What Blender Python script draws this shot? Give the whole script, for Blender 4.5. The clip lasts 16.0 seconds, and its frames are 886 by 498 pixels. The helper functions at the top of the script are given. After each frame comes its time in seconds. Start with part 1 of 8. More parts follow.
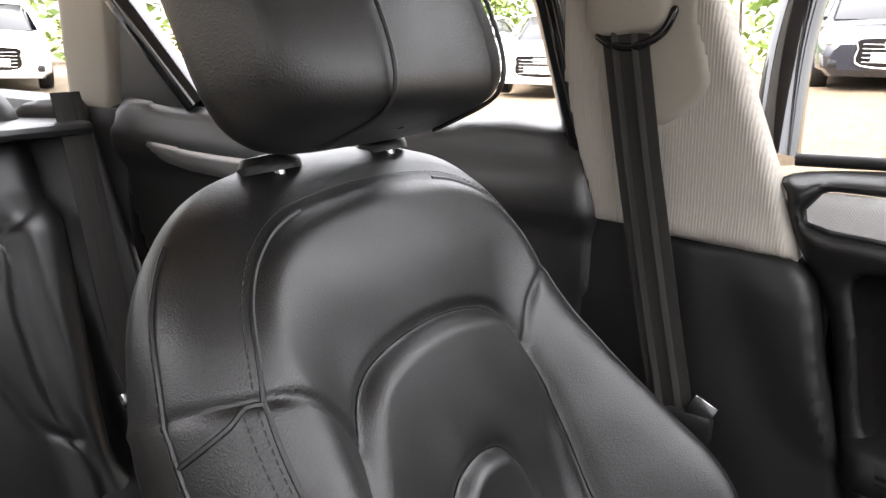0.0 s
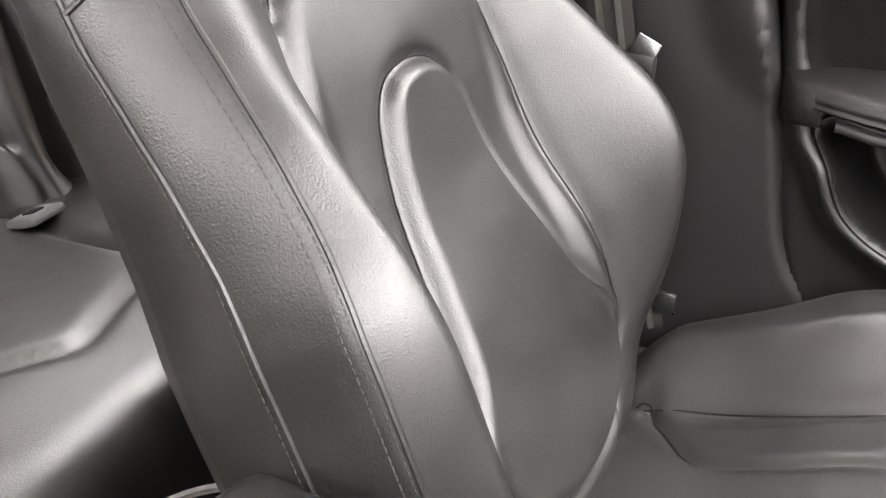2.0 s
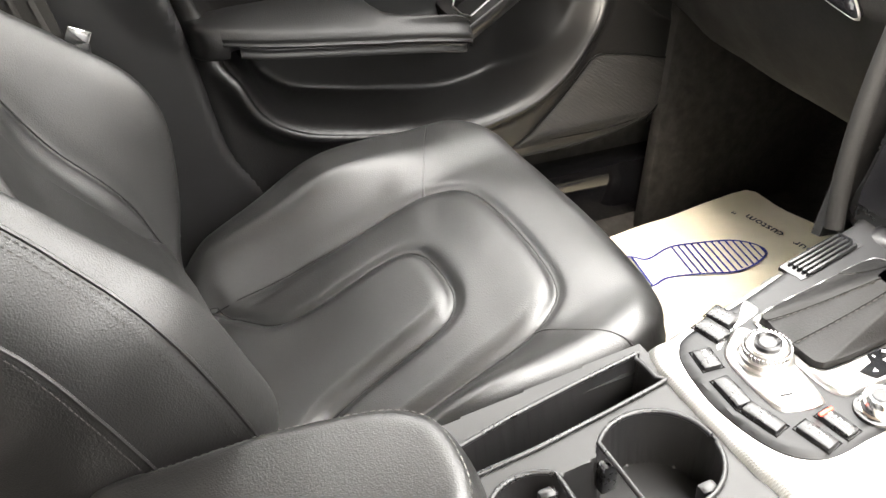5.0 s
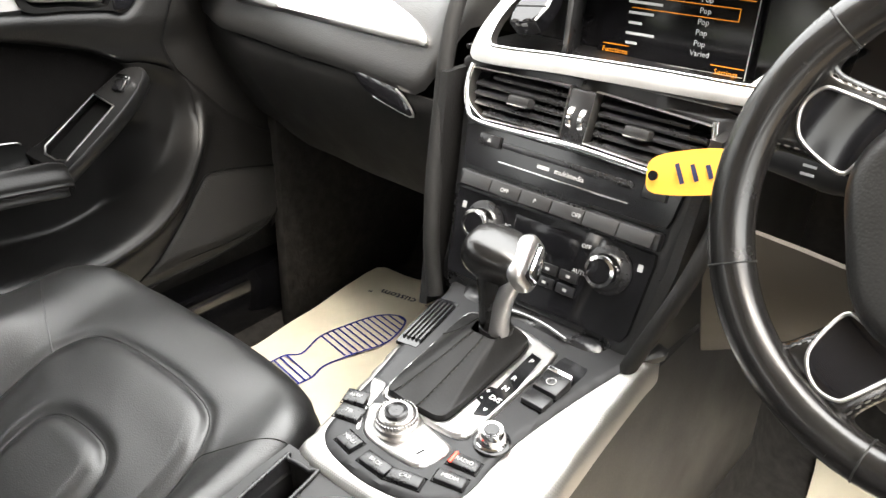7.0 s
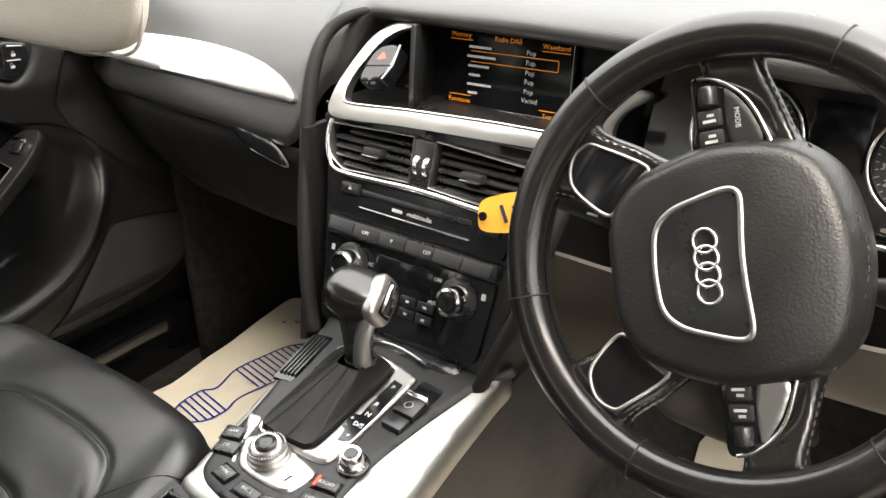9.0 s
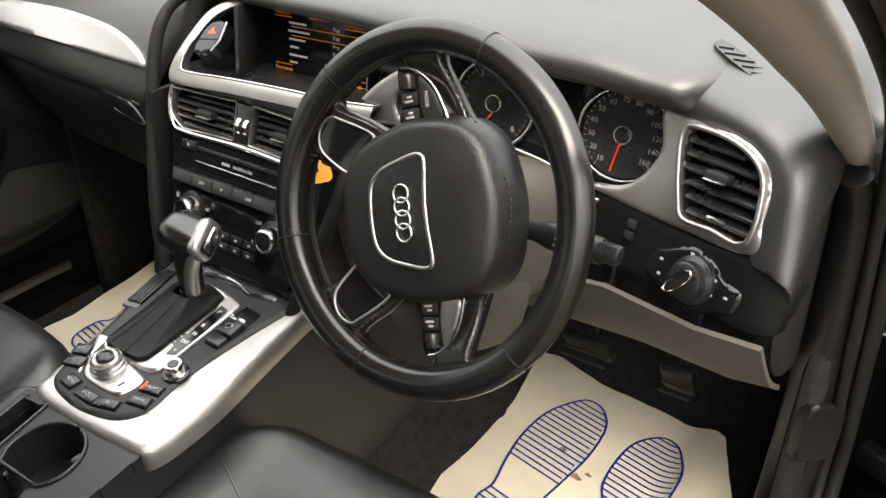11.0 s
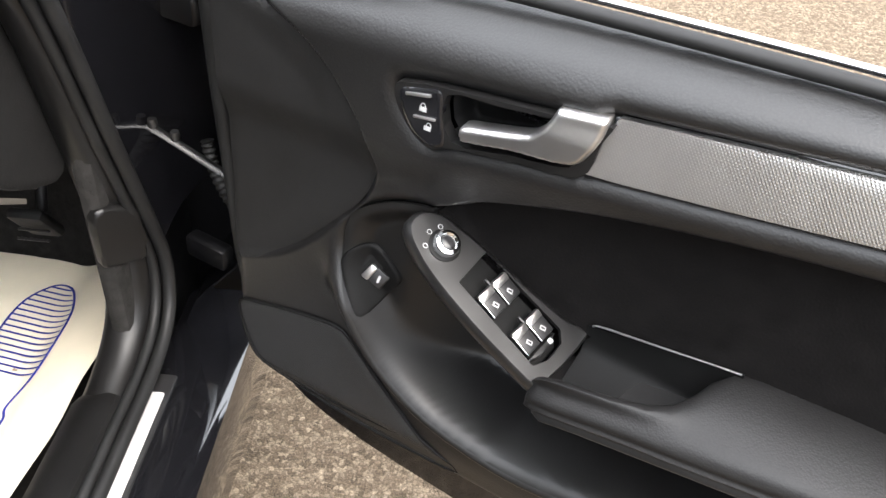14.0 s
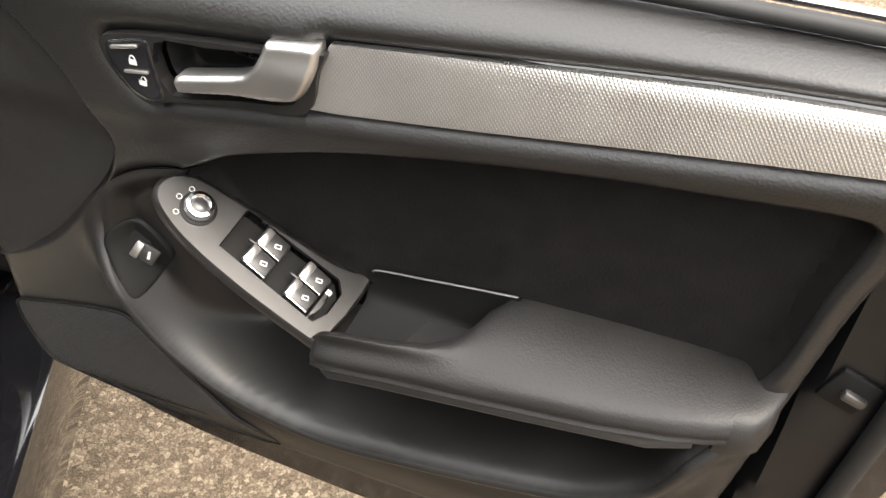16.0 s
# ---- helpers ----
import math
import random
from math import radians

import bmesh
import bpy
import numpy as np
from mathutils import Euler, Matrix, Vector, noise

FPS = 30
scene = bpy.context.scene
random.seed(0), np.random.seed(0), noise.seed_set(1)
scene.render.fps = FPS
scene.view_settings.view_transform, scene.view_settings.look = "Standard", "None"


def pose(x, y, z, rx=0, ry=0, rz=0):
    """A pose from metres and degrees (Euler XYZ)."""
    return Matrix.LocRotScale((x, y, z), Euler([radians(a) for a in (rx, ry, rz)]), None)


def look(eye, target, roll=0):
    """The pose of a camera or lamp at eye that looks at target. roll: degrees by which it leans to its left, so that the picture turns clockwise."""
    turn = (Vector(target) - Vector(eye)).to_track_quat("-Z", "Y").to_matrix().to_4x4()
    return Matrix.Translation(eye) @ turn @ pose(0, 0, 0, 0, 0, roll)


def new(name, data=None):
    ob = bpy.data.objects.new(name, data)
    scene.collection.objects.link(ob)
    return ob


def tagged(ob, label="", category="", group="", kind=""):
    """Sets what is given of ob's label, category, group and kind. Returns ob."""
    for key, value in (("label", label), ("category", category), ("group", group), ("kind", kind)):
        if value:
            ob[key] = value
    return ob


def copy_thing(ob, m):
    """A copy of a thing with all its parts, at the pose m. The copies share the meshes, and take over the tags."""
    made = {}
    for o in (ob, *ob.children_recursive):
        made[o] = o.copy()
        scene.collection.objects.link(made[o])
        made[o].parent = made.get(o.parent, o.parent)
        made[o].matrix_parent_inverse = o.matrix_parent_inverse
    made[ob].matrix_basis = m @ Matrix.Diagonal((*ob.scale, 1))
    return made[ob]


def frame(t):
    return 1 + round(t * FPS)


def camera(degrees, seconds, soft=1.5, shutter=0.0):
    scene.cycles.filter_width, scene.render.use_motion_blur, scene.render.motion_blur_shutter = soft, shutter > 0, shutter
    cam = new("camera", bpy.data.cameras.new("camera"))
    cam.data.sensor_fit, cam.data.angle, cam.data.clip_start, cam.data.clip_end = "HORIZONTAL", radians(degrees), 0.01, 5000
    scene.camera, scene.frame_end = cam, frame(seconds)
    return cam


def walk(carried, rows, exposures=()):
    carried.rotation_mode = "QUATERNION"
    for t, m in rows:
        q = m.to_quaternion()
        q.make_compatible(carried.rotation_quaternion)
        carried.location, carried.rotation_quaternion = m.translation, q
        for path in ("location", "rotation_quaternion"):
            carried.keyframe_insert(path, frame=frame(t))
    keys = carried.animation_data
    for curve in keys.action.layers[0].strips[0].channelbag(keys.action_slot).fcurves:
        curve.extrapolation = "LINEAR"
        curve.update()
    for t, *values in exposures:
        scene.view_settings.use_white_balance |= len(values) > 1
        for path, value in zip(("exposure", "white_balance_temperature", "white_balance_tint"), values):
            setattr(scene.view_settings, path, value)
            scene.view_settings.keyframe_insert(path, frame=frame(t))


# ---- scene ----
cam = camera(55.1, 16.0)
PATH = [
    (0, (0.163, 0.137, 1.12), (-1.492, -0.869, 0.618), 1.3),
    (0.5, (0.158, 0.15, 1.089), (-1.475, -0.826, 0.473), 0.4),
    (1, (0.156, 0.154, 1.051), (-1.45, -0.783, 0.314), 1.0),
    (1.5, (0.156, 0.16, 1.017), (-1.409, -0.738, 0.155), 1.8),
    (2, (0.166, 0.175, 0.973), (-1.379, -0.669, 0.025), 0.5),
    (2.5, (0.17, 0.166, 0.964), (-1.369, -0.502, -0.123), -2.4),
    (3, (0.203, 0.096, 0.981), (-1.377, -0.307, -0.177), -3.7),
    (3.5, (0.253, 0.015, 1.032), (-1.331, -0.069, -0.187), -3.4),
    (4, (0.299, -0.004, 1.053), (-1.29, 0.197, -0.145), -0.7),
    (4.5, (0.328, -0.036, 1.082), (-1.196, 0.483, -0.105), 3.1),
    (5, (0.347, -0.05, 1.107), (-1.147, 0.636, -0.032), 1.2),
    (5.2, (0.353, -0.052, 1.106), (-1.115, 0.731, -0.004), 1.9),
    (7.3, (0.422, -0.033, 1.169), (-0.68, 1.348, 0.234), 0.6),
    (7.5, (0.439, -0.026, 1.182), (-0.658, 1.359, 0.246), 0.2),
    (8, (0.465, -0.015, 1.196), (-0.618, 1.396, 0.281), 0.0),
    (10.3, (0.647, -0.062, 1.281), (-0.357, 1.386, 0.334), -1.3),
    (10.5, (0.676, -0.063, 1.295), (-0.317, 1.379, 0.329), -1.2),
    (11, (0.761, -0.054, 1.308), (-0.181, 1.373, 0.271), 0.3),
    (11.5, (0.881, -0.044, 1.326), (0.052, 1.437, 0.267), 2.2),
    (12, (0.987, -0.001, 1.319), (0.427, 1.575, 0.223), 4.3),
    (12.5, (1.054, 0.029, 1.304), (0.743, 1.636, 0.155), 4.6),
    (13, (1.085, 0.035, 1.29), (0.903, 1.624, 0.088), 4.6),
    (13.5, (1.11, 0.031, 1.282), (1.011, 1.599, 0.045), 4.7),
    (14, (1.134, 0.033, 1.272), (1.115, 1.58, 0.005), 5.0),
    (14.5, (1.152, 0.035, 1.268), (1.216, 1.564, -0.021), 5.4),
    (15, (1.177, 0.042, 1.262), (1.318, 1.553, -0.042), 5.2),
    (15.5, (1.198, 0.043, 1.258), (1.378, 1.542, -0.054), 4.5),
    (16, (1.249, 0.053, 1.24), (1.472, 1.54, -0.078), 2.8),
]

# ---- world and light ----
EXPOSURES = ((0.0, 2.65, 6700, 14), (0.6, 3.55, 6800, 15), (1.2, 4.03, 6950, 15), (2.5, 4.33, 7200, 13), (3.5, 4.52, 7250, 11), (5.2, 3.72, 7200, 10), (7.3, 2.85, 6950, 9), (8.2, 2.55, 7050, 9), (10.3, 1.65, 7150, 10), (11.2, 1.62, 7000, 10), (12.0, 1.75, 6600, 11), (13.5, 2.1, 6350, 11), (14.7, 2.15, 6600, 11), (16.0, 2.33, 7000, 11))
walk(cam, [(t, look(eye, target, roll)) for t, eye, target, roll in PATH], EXPOSURES)

world = bpy.data.worlds.new("overcast_sky")
scene.world = world
world.use_nodes = True
wn = world.node_tree
sky = wn.nodes.new("ShaderNodeTexSky")
sky.sky_type, sky.sun_disc, sky.sun_elevation, sky.sun_rotation = "NISHITA", False, radians(56), radians(133)
sky.dust_density, sky.air_density = 4.0, 1.0
pale = wn.nodes.new("ShaderNodeMixRGB")
pale.inputs["Fac"].default_value = 0.75
pale.inputs["Color2"].default_value = (6.8, 6.95, 7.0, 1)
wn.links.new(sky.outputs[0], pale.inputs["Color1"])
# an overcast sky is brighter overhead than at the horizon
height = wn.nodes.new("ShaderNodeSeparateXYZ")
wn.links.new(wn.nodes.new("ShaderNodeTexCoord").outputs["Generated"], height.inputs[0])
overcast = wn.nodes.new("ShaderNodeMapRange")
overcast.inputs["To Min"].default_value, overcast.inputs["To Max"].default_value = 0.34, 2.35
wn.links.new(height.outputs["Z"], overcast.inputs[0])
dome = wn.nodes.new("ShaderNodeVectorMath")
dome.operation = "SCALE"
wn.links.new(pale.outputs[0], dome.inputs[0])
wn.links.new(overcast.outputs[0], dome.inputs["Scale"])
wn.links.new(dome.outputs[0], wn.nodes["Background"].inputs["Color"])
wn.nodes["Background"].inputs["Strength"].default_value = 0.16

sun_data = bpy.data.lights.new("sun", "SUN")
sun_data.energy, sun_data.angle, sun_data.color = 1.5, radians(40), (1.0, 0.95, 0.88)
sun = new("sun", sun_data)
sun.matrix_world = look((3.2, -3.0, 6.5), (0, 0, 0))

# ---- geometry helpers ----

def smooth(pts, n=6, closed=True):
    """A Catmull-Rom curve through a few control points."""
    p = np.array(pts, float)
    out, m = [], len(p)
    for i in range(m if closed else m - 1):
        a, b, c, d = (p[(i + k) % m] if closed else p[min(max(i + k, 0), m - 1)] for k in (-1, 0, 1, 2))
        for t in np.arange(n) / n:
            out.append(0.5 * (2 * b + (c - a) * t + (2 * a - 5 * b + 4 * c - d) * t * t + (3 * b - a - 3 * c + d) * t ** 3))
    if not closed:
        out.append(p[-1])
    return np.array(out)


def sdf(poly, x, y, closed=True):
    """Distance to a closed outline, negative inside (or to an open line)."""
    poly = np.asarray(poly, float)
    q = np.roll(poly, -1, axis=0) if closed else poly[1:]
    p = poly if closed else poly[:-1]
    best = np.full(x.shape, 1e9)
    inside = np.zeros(x.shape, bool)
    for (ax, ay), (bx, by) in zip(p, q):
        dx, dy = bx - ax, by - ay
        t = np.clip(((x - ax) * dx + (y - ay) * dy) / (dx * dx + dy * dy + 1e-18), 0, 1)
        best = np.minimum(best, (x - ax - t * dx) ** 2 + (y - ay - t * dy) ** 2)
        if closed and ay != by:
            inside ^= ((ay > y) != (by > y)) & (x < dx * (y - ay) / dy + ax)
    best = np.sqrt(best)
    return np.where(inside, -best, best) if closed else best


def step(e0, e1, x):
    t = np.clip((x - e0) / (e1 - e0), 0, 1)
    return t * t * (3 - 2 * t)


def mirrored(half):
    """A closed outline from (width, height) pairs of its right half, bottom to top."""
    h = np.array(half, float)
    return np.concatenate([h, (h * (-1, 1))[::-1]])


def groove(d, deep=0.004, wide=0.0035):
    return -deep * np.exp(-((d / wide) ** 2))


def roll(D, r):
    """How far a rounded edge has fallen at the distance D from it."""
    k = np.clip(r - D, 0, r)
    return r - np.sqrt(np.maximum(r * r - k * k, 0))


def make(verts, faces, angle=40, m=None):
    """A smooth-shaded mesh with sharp edges past the angle; m places it and may mirror it."""
    me = bpy.data.meshes.new("mesh")
    v = np.asarray(verts, float).reshape(-1, 3)
    faces = [list(f) for f in faces]
    if m is not None:
        m = np.array(m)
        v = v @ m[:3, :3].T + m[:3, 3]
        if np.linalg.det(m[:3, :3]) < 0:
            faces = [f[::-1] for f in faces]
    me.from_pydata(v.tolist(), [], faces)
    me.update()
    me.shade_smooth()
    me.set_sharp_from_angle(angle=radians(angle))
    return me


def plate(poly, height=0.0, depth=0.01, pitch=0.01, skirt=None, m=None, angle=40, holes=(), cap=True):
    """A sheet over an outline whose height may vary, with a skirt that gives it its thickness."""
    poly = np.asarray(poly, float)

    def away(x, y):
        d = sdf(poly, x, y)
        for hole in holes:
            d = np.maximum(d, -sdf(hole, x, y))
        return d

    lo, hi = poly.min(0) - pitch, poly.max(0) + pitch
    nx, ny = (int(np.ceil(v)) + 1 for v in (hi - lo) / pitch)
    xs, ys = lo[0] + pitch * np.arange(nx), lo[1] + pitch * np.arange(ny)
    X, Y = np.meshgrid(xs, ys, indexing="ij")
    CX, CY = X[:-1, :-1] + pitch / 2, Y[:-1, :-1] + pitch / 2
    keep = away(CX, CY) < 0
    ii, jj = np.nonzero(keep)
    quads = np.stack([ii * ny + jj, (ii + 1) * ny + jj, (ii + 1) * ny + jj + 1, ii * ny + jj + 1], 1)
    used = np.unique(quads)
    ids = np.full(nx * ny, -1)
    ids[used] = np.arange(len(used))
    x, y = X.ravel()[used], Y.ravel()[used]
    quads = ids[quads]
    count = {}
    for q in quads.tolist():
        for a, b in zip(q, q[1:] + q[:1]):
            count[a, b] = 1
    border = {a: b for a, b in count if (b, a) not in count}
    edge = np.array(sorted(border), int)
    e = 1e-4
    for _ in range(3):
        bx, by = x[edge], y[edge]
        d = away(bx, by)
        gx = (away(bx + e, by) - away(bx - e, by)) / (2 * e)
        gy = (away(bx, by + e) - away(bx, by - e)) / (2 * e)
        x[edge], y[edge] = bx - d * gx, by - d * gy
    D = np.maximum(-away(x, y), 0)
    h = height(x, y, D) if callable(height) else np.full(x.shape, float(height))
    verts = np.stack([x, y, h], 1).tolist()
    faces = quads.tolist()
    bx, by = x[edge], y[edge]
    g = np.stack([gx, gy], 1)
    g /= np.linalg.norm(g, axis=1)[:, None] + 1e-9
    rings = skirt or ((depth, 0.0),)
    prev = {i: i for i in edge.tolist()}
    hb = h[edge]
    for drop, inset in rings:
        base = len(verts)
        now = {i: base + k for k, i in enumerate(edge.tolist())}
        z = hb - (drop(bx, by) if callable(drop) else drop)
        ins = inset(bx, by) if callable(inset) else inset
        verts += np.stack([bx - g[:, 0] * ins, by - g[:, 1] * ins, z], 1).tolist()
        for a, b in border.items():
            faces.append([prev[b], prev[a], now[a], now[b]])
        prev = now
    if cap and not holes:
        left = dict(border)
        while left:
            a = next(iter(left))
            loop = []
            while a in left:
                loop.append(prev[a])
                a = left.pop(a)
            faces.append(loop[::-1])
    return make(verts, faces, angle, m)


def tube(path, r=0.004, n=8, closed=False, m=None, ends=True, flat=1.0):
    """A round or flattened rod along a line of points; r may vary along it."""
    p = np.asarray(path, float)
    k = len(p)
    rr = np.broadcast_to(r, (k,))
    t = (np.roll(p, -1, 0) - np.roll(p, 1, 0)) if closed else np.gradient(p, axis=0)
    t /= np.linalg.norm(t, axis=1)[:, None] + 1e-12
    u = np.cross(t[0], (0, 0, 1))
    u = u if np.linalg.norm(u) > 0.1 else np.cross(t[0], (1, 0, 0))
    verts, faces = [], []
    for i in range(k):
        u = u - t[i] * (u @ t[i])
        u /= np.linalg.norm(u)
        w = np.cross(t[i], u)
        for a in np.arange(n) * 2 * math.pi / n:
            verts.append(p[i] + rr[i] * (math.cos(a) * u + flat * math.sin(a) * w))
    for i in range(k if closed else k - 1):
        for j in range(n):
            a, b = i * n + j, i * n + (j + 1) % n
            c, d = (a + n) % (k * n), (b + n) % (k * n)
            faces.append([a, b, d, c])
    if ends and not closed:
        faces += [list(range(n))[::-1], [(k - 1) * n + j for j in range(n)]]
    return make(verts, faces, 50, m)


def rbox(size, r=0.004, at=(0, 0, 0), turn=(0, 0, 0), m=None, seg=2):
    """A box with rounded edges."""
    bm = bmesh.new()
    bmesh.ops.create_cube(bm, size=1.0)
    bmesh.ops.scale(bm, vec=size, verts=bm.verts)
    if r:
        bmesh.ops.bevel(bm, geom=bm.edges[:], offset=min(r, 0.49 * min(size)), segments=seg, profile=0.5, affect="EDGES")
    bmesh.ops.transform(bm, matrix=pose(*at, *turn), verts=bm.verts)
    v = [tuple(p.co) for p in bm.verts]
    f = [[p.index for p in q.verts] for q in bm.faces]
    bm.free()
    return make(v, f, 35, m)


def lathe(profile, n=32, at=(0, 0, 0), turn=(0, 0, 0), m=None, angle=35):
    """A turned form: (radius, height) pairs round its own axis."""
    t = np.arange(n) * 2 * math.pi / n
    verts = [(r * math.cos(a), r * math.sin(a), z) for r, z in profile for a in t]
    faces = [[i * n + j, i * n + (j + 1) % n, (i + 1) * n + (j + 1) % n, (i + 1) * n + j] for i in range(len(profile) - 1) for j in range(n)]
    faces += [list(range(n))[::-1], [(len(profile) - 1) * n + j for j in range(n)]]
    mm = pose(*at, *turn)
    return make(verts, faces, angle, mm if m is None else Matrix(m) @ mm)


def sheet(rows, angle=40, m=None, closed=False, thick=0.0):
    """A surface through rows of points; thick gives it a second skin along its normals."""
    r = np.asarray(rows, float)
    a, b = r.shape[:2]
    faces = [[i * b + j, i * b + (j + 1) % b, (i + 1) * b + (j + 1) % b, (i + 1) * b + j] for i in range(a - 1) for j in range(b if closed else b - 1)]
    v = r.reshape(-1, 3)
    if thick:
        du, dv = np.gradient(r, axis=0), np.gradient(r, axis=1)
        nrm = np.cross(du, dv)
        nrm /= np.linalg.norm(nrm, axis=2)[..., None] + 1e-12
        back = (r - nrm * thick).reshape(-1, 3)
        o = len(v)
        v = np.concatenate([v, back])
        faces += [[q + o for q in f[::-1]] for f in faces]
        rim = [(i * b, (i + 1) * b) for i in range(a - 1)] + [((i + 1) * b + b - 1, i * b + b - 1) for i in range(a - 1)]
        rim += [(j + 1, j) for j in range(b - 1)] + [((a - 1) * b + j, (a - 1) * b + j + 1) for j in range(b - 1)]
        faces += [[p, q, q + o, p + o] for p, q in rim]
    return make(v, faces, angle, m)


def dashes(path, length=0.004, gap=0.002, r=0.0006, m=None):
    """A row of stitches along a line, joined."""
    p = np.asarray(path, float)
    s = np.concatenate([[0], np.cumsum(np.linalg.norm(np.diff(p, axis=0), axis=1))])
    verts, faces = [], []
    for c in np.arange(gap, s[-1] - length, length + gap):
        a, b = (np.array([np.interp(v, s, p[:, k]) for k in range(3)]) for v in (c, c + length))
        t = (b - a) / (np.linalg.norm(b - a) + 1e-9)
        u = np.cross(t, (0.3, 0.5, 0.8))
        u /= np.linalg.norm(u)
        w = np.cross(t, u)
        o = len(verts)
        for e in (a, (a + b) / 2, b):
            k = r * (1.0 if e is not a and e is not b else 0.6)
            verts += [e + k * (math.cos(q) * u + math.sin(q) * w) for q in (0, 1.571, 3.142, 4.712)]
        faces += [[o + 4 * i + j, o + 4 * i + (j + 1) % 4, o + 4 * i + 4 + (j + 1) % 4, o + 4 * i + 4 + j] for i in (0, 1) for j in range(4)]
    return make(verts, faces, 60, m)


def frame_of(o, a, b):
    """A matrix whose columns are the ways a, b and their normal."""
    a, b = Vector(a).normalized(), Vector(b)
    b = (b - a * b.dot(a)).normalized()
    n = a.cross(b)
    return Matrix(((a.x, b.x, n.x, o[0]), (a.y, b.y, n.y, o[1]), (a.z, b.z, n.z, o[2]), (0, 0, 0, 1)))


def thing(name, label, category, at=(0, 0, 0), turn=(0, 0, 0), group="", kind=""):
    ob = new(name)
    ob.empty_display_size = 0.05
    ob.matrix_world = pose(*at, *turn)
    return tagged(ob, label, category, group, kind)


def part(name, me, material, parent=None, label=""):
    ob = new(name, me)
    me.name = name
    me.materials.append(material)
    if parent is not None:
        ob.parent = parent
    return tagged(ob, label)


def lettering(text, size, material, parent, m, name="lettering", deep=0.0003):
    """Built-in font, as a mesh, centred on its frame's origin."""
    cu = bpy.data.curves.new("text", "FONT")
    cu.body, cu.size, cu.align_x, cu.align_y, cu.extrude, cu.resolution_u = text, size, "CENTER", "CENTER", deep, 2
    ob = bpy.data.objects.new("text", cu)
    me = bpy.data.meshes.new_from_object(ob)
    bpy.data.objects.remove(ob)
    me.transform(m)
    return part(name, me, material, parent)


# ---- materials ----
def material(name, colour, rough=0.5, metal=0.0, coat=0.0, grain=0.0, grain_size=0.001, vary=0.15, vary_size=0.05, streak=None, rough_vary=0.1, spec=0.5, emit=0.0, cells=True, mark=0.0):
    """A surface with colour and gloss that vary at a large and a fine scale, and a fine relief."""
    ma = bpy.data.materials.new(name)
    ma.use_nodes = True
    nt = ma.node_tree
    n, l = nt.nodes, nt.links
    bs = n["Principled BSDF"]
    bs.inputs["Metallic"].default_value = metal
    bs.inputs["Coat Weight"].default_value = coat
    bs.inputs["Coat Roughness"].default_value = 0.05
    bs.inputs["Specular IOR Level"].default_value = spec
    tc = n.new("ShaderNodeTexCoord")
    co = tc.outputs["Object"]
    if streak:
        mp = n.new("ShaderNodeMapping")
        mp.inputs["Scale"].default_value = streak
        l.new(co, mp.inputs[0])
        co = mp.outputs[0]
    big = n.new("ShaderNodeTexNoise")
    big.inputs["Scale"].default_value, big.inputs["Detail"].default_value = 1 / vary_size, 5
    l.new(co, big.inputs["Vector"])
    small = n.new("ShaderNodeTexNoise")
    small.inputs["Scale"].default_value, small.inputs["Detail"].default_value = 1 / (grain_size * 3), 3
    l.new(co, small.inputs["Vector"])
    both = n.new("ShaderNodeMath")
    both.operation = "MULTIPLY_ADD"
    both.inputs[1].default_value = 0.35
    l.new(small.outputs[0], both.inputs[0])
    l.new(big.outputs[0], both.inputs[2])
    ramp = n.new("ShaderNodeMapRange")
    ramp.inputs["From Min"].default_value, ramp.inputs["From Max"].default_value = 0.4, 0.95
    ramp.inputs["To Min"].default_value, ramp.inputs["To Max"].default_value = 1 - vary, 1 + vary
    l.new(both.outputs[0], ramp.inputs[0])
    tone = ramp.outputs[0]
    if mark:
        crease = n.new("ShaderNodeTexVoronoi")
        crease.inputs["Scale"].default_value = 1 / grain_size
        l.new(co, crease.inputs["Vector"])
        shade = n.new("ShaderNodeMapRange")
        shade.inputs["From Max"].default_value = 0.8
        shade.inputs["To Min"].default_value, shade.inputs["To Max"].default_value = 1 + mark, 1 - mark
        l.new(crease.outputs["Distance"], shade.inputs[0])
        both_tones = n.new("ShaderNodeMath")
        both_tones.operation = "MULTIPLY"
        l.new(tone, both_tones.inputs[0])
        l.new(shade.outputs[0], both_tones.inputs[1])
        tone = both_tones.outputs[0]
    mul = n.new("ShaderNodeVectorMath")
    mul.operation = "SCALE"
    mul.inputs[0].default_value = colour[:3]
    l.new(tone, mul.inputs["Scale"])
    l.new(mul.outputs[0], bs.inputs["Base Color"])
    rr = n.new("ShaderNodeMapRange")
    rr.inputs["From Min"].default_value, rr.inputs["From Max"].default_value = 0.4, 0.95
    rr.inputs["To Min"].default_value, rr.inputs["To Max"].default_value = max(rough - rough_vary, 0.02), rough + rough_vary
    l.new(both.outputs[0], rr.inputs[0])
    l.new(rr.outputs[0], bs.inputs["Roughness"])
    if grain:
        bump = n.new("ShaderNodeBump")
        bump.inputs["Strength"].default_value = 1.0
        bump.inputs["Distance"].default_value = grain
        if cells:
            vo = n.new("ShaderNodeTexVoronoi")
            vo.feature = "SMOOTH_F1"
            vo.inputs["Scale"].default_value = 1 / grain_size
            l.new(co, vo.inputs["Vector"])
            l.new(vo.outputs["Distance"], bump.inputs["Height"])
        else:
            l.new(small.outputs[0], bump.inputs["Height"])
        l.new(bump.outputs[0], bs.inputs["Normal"])
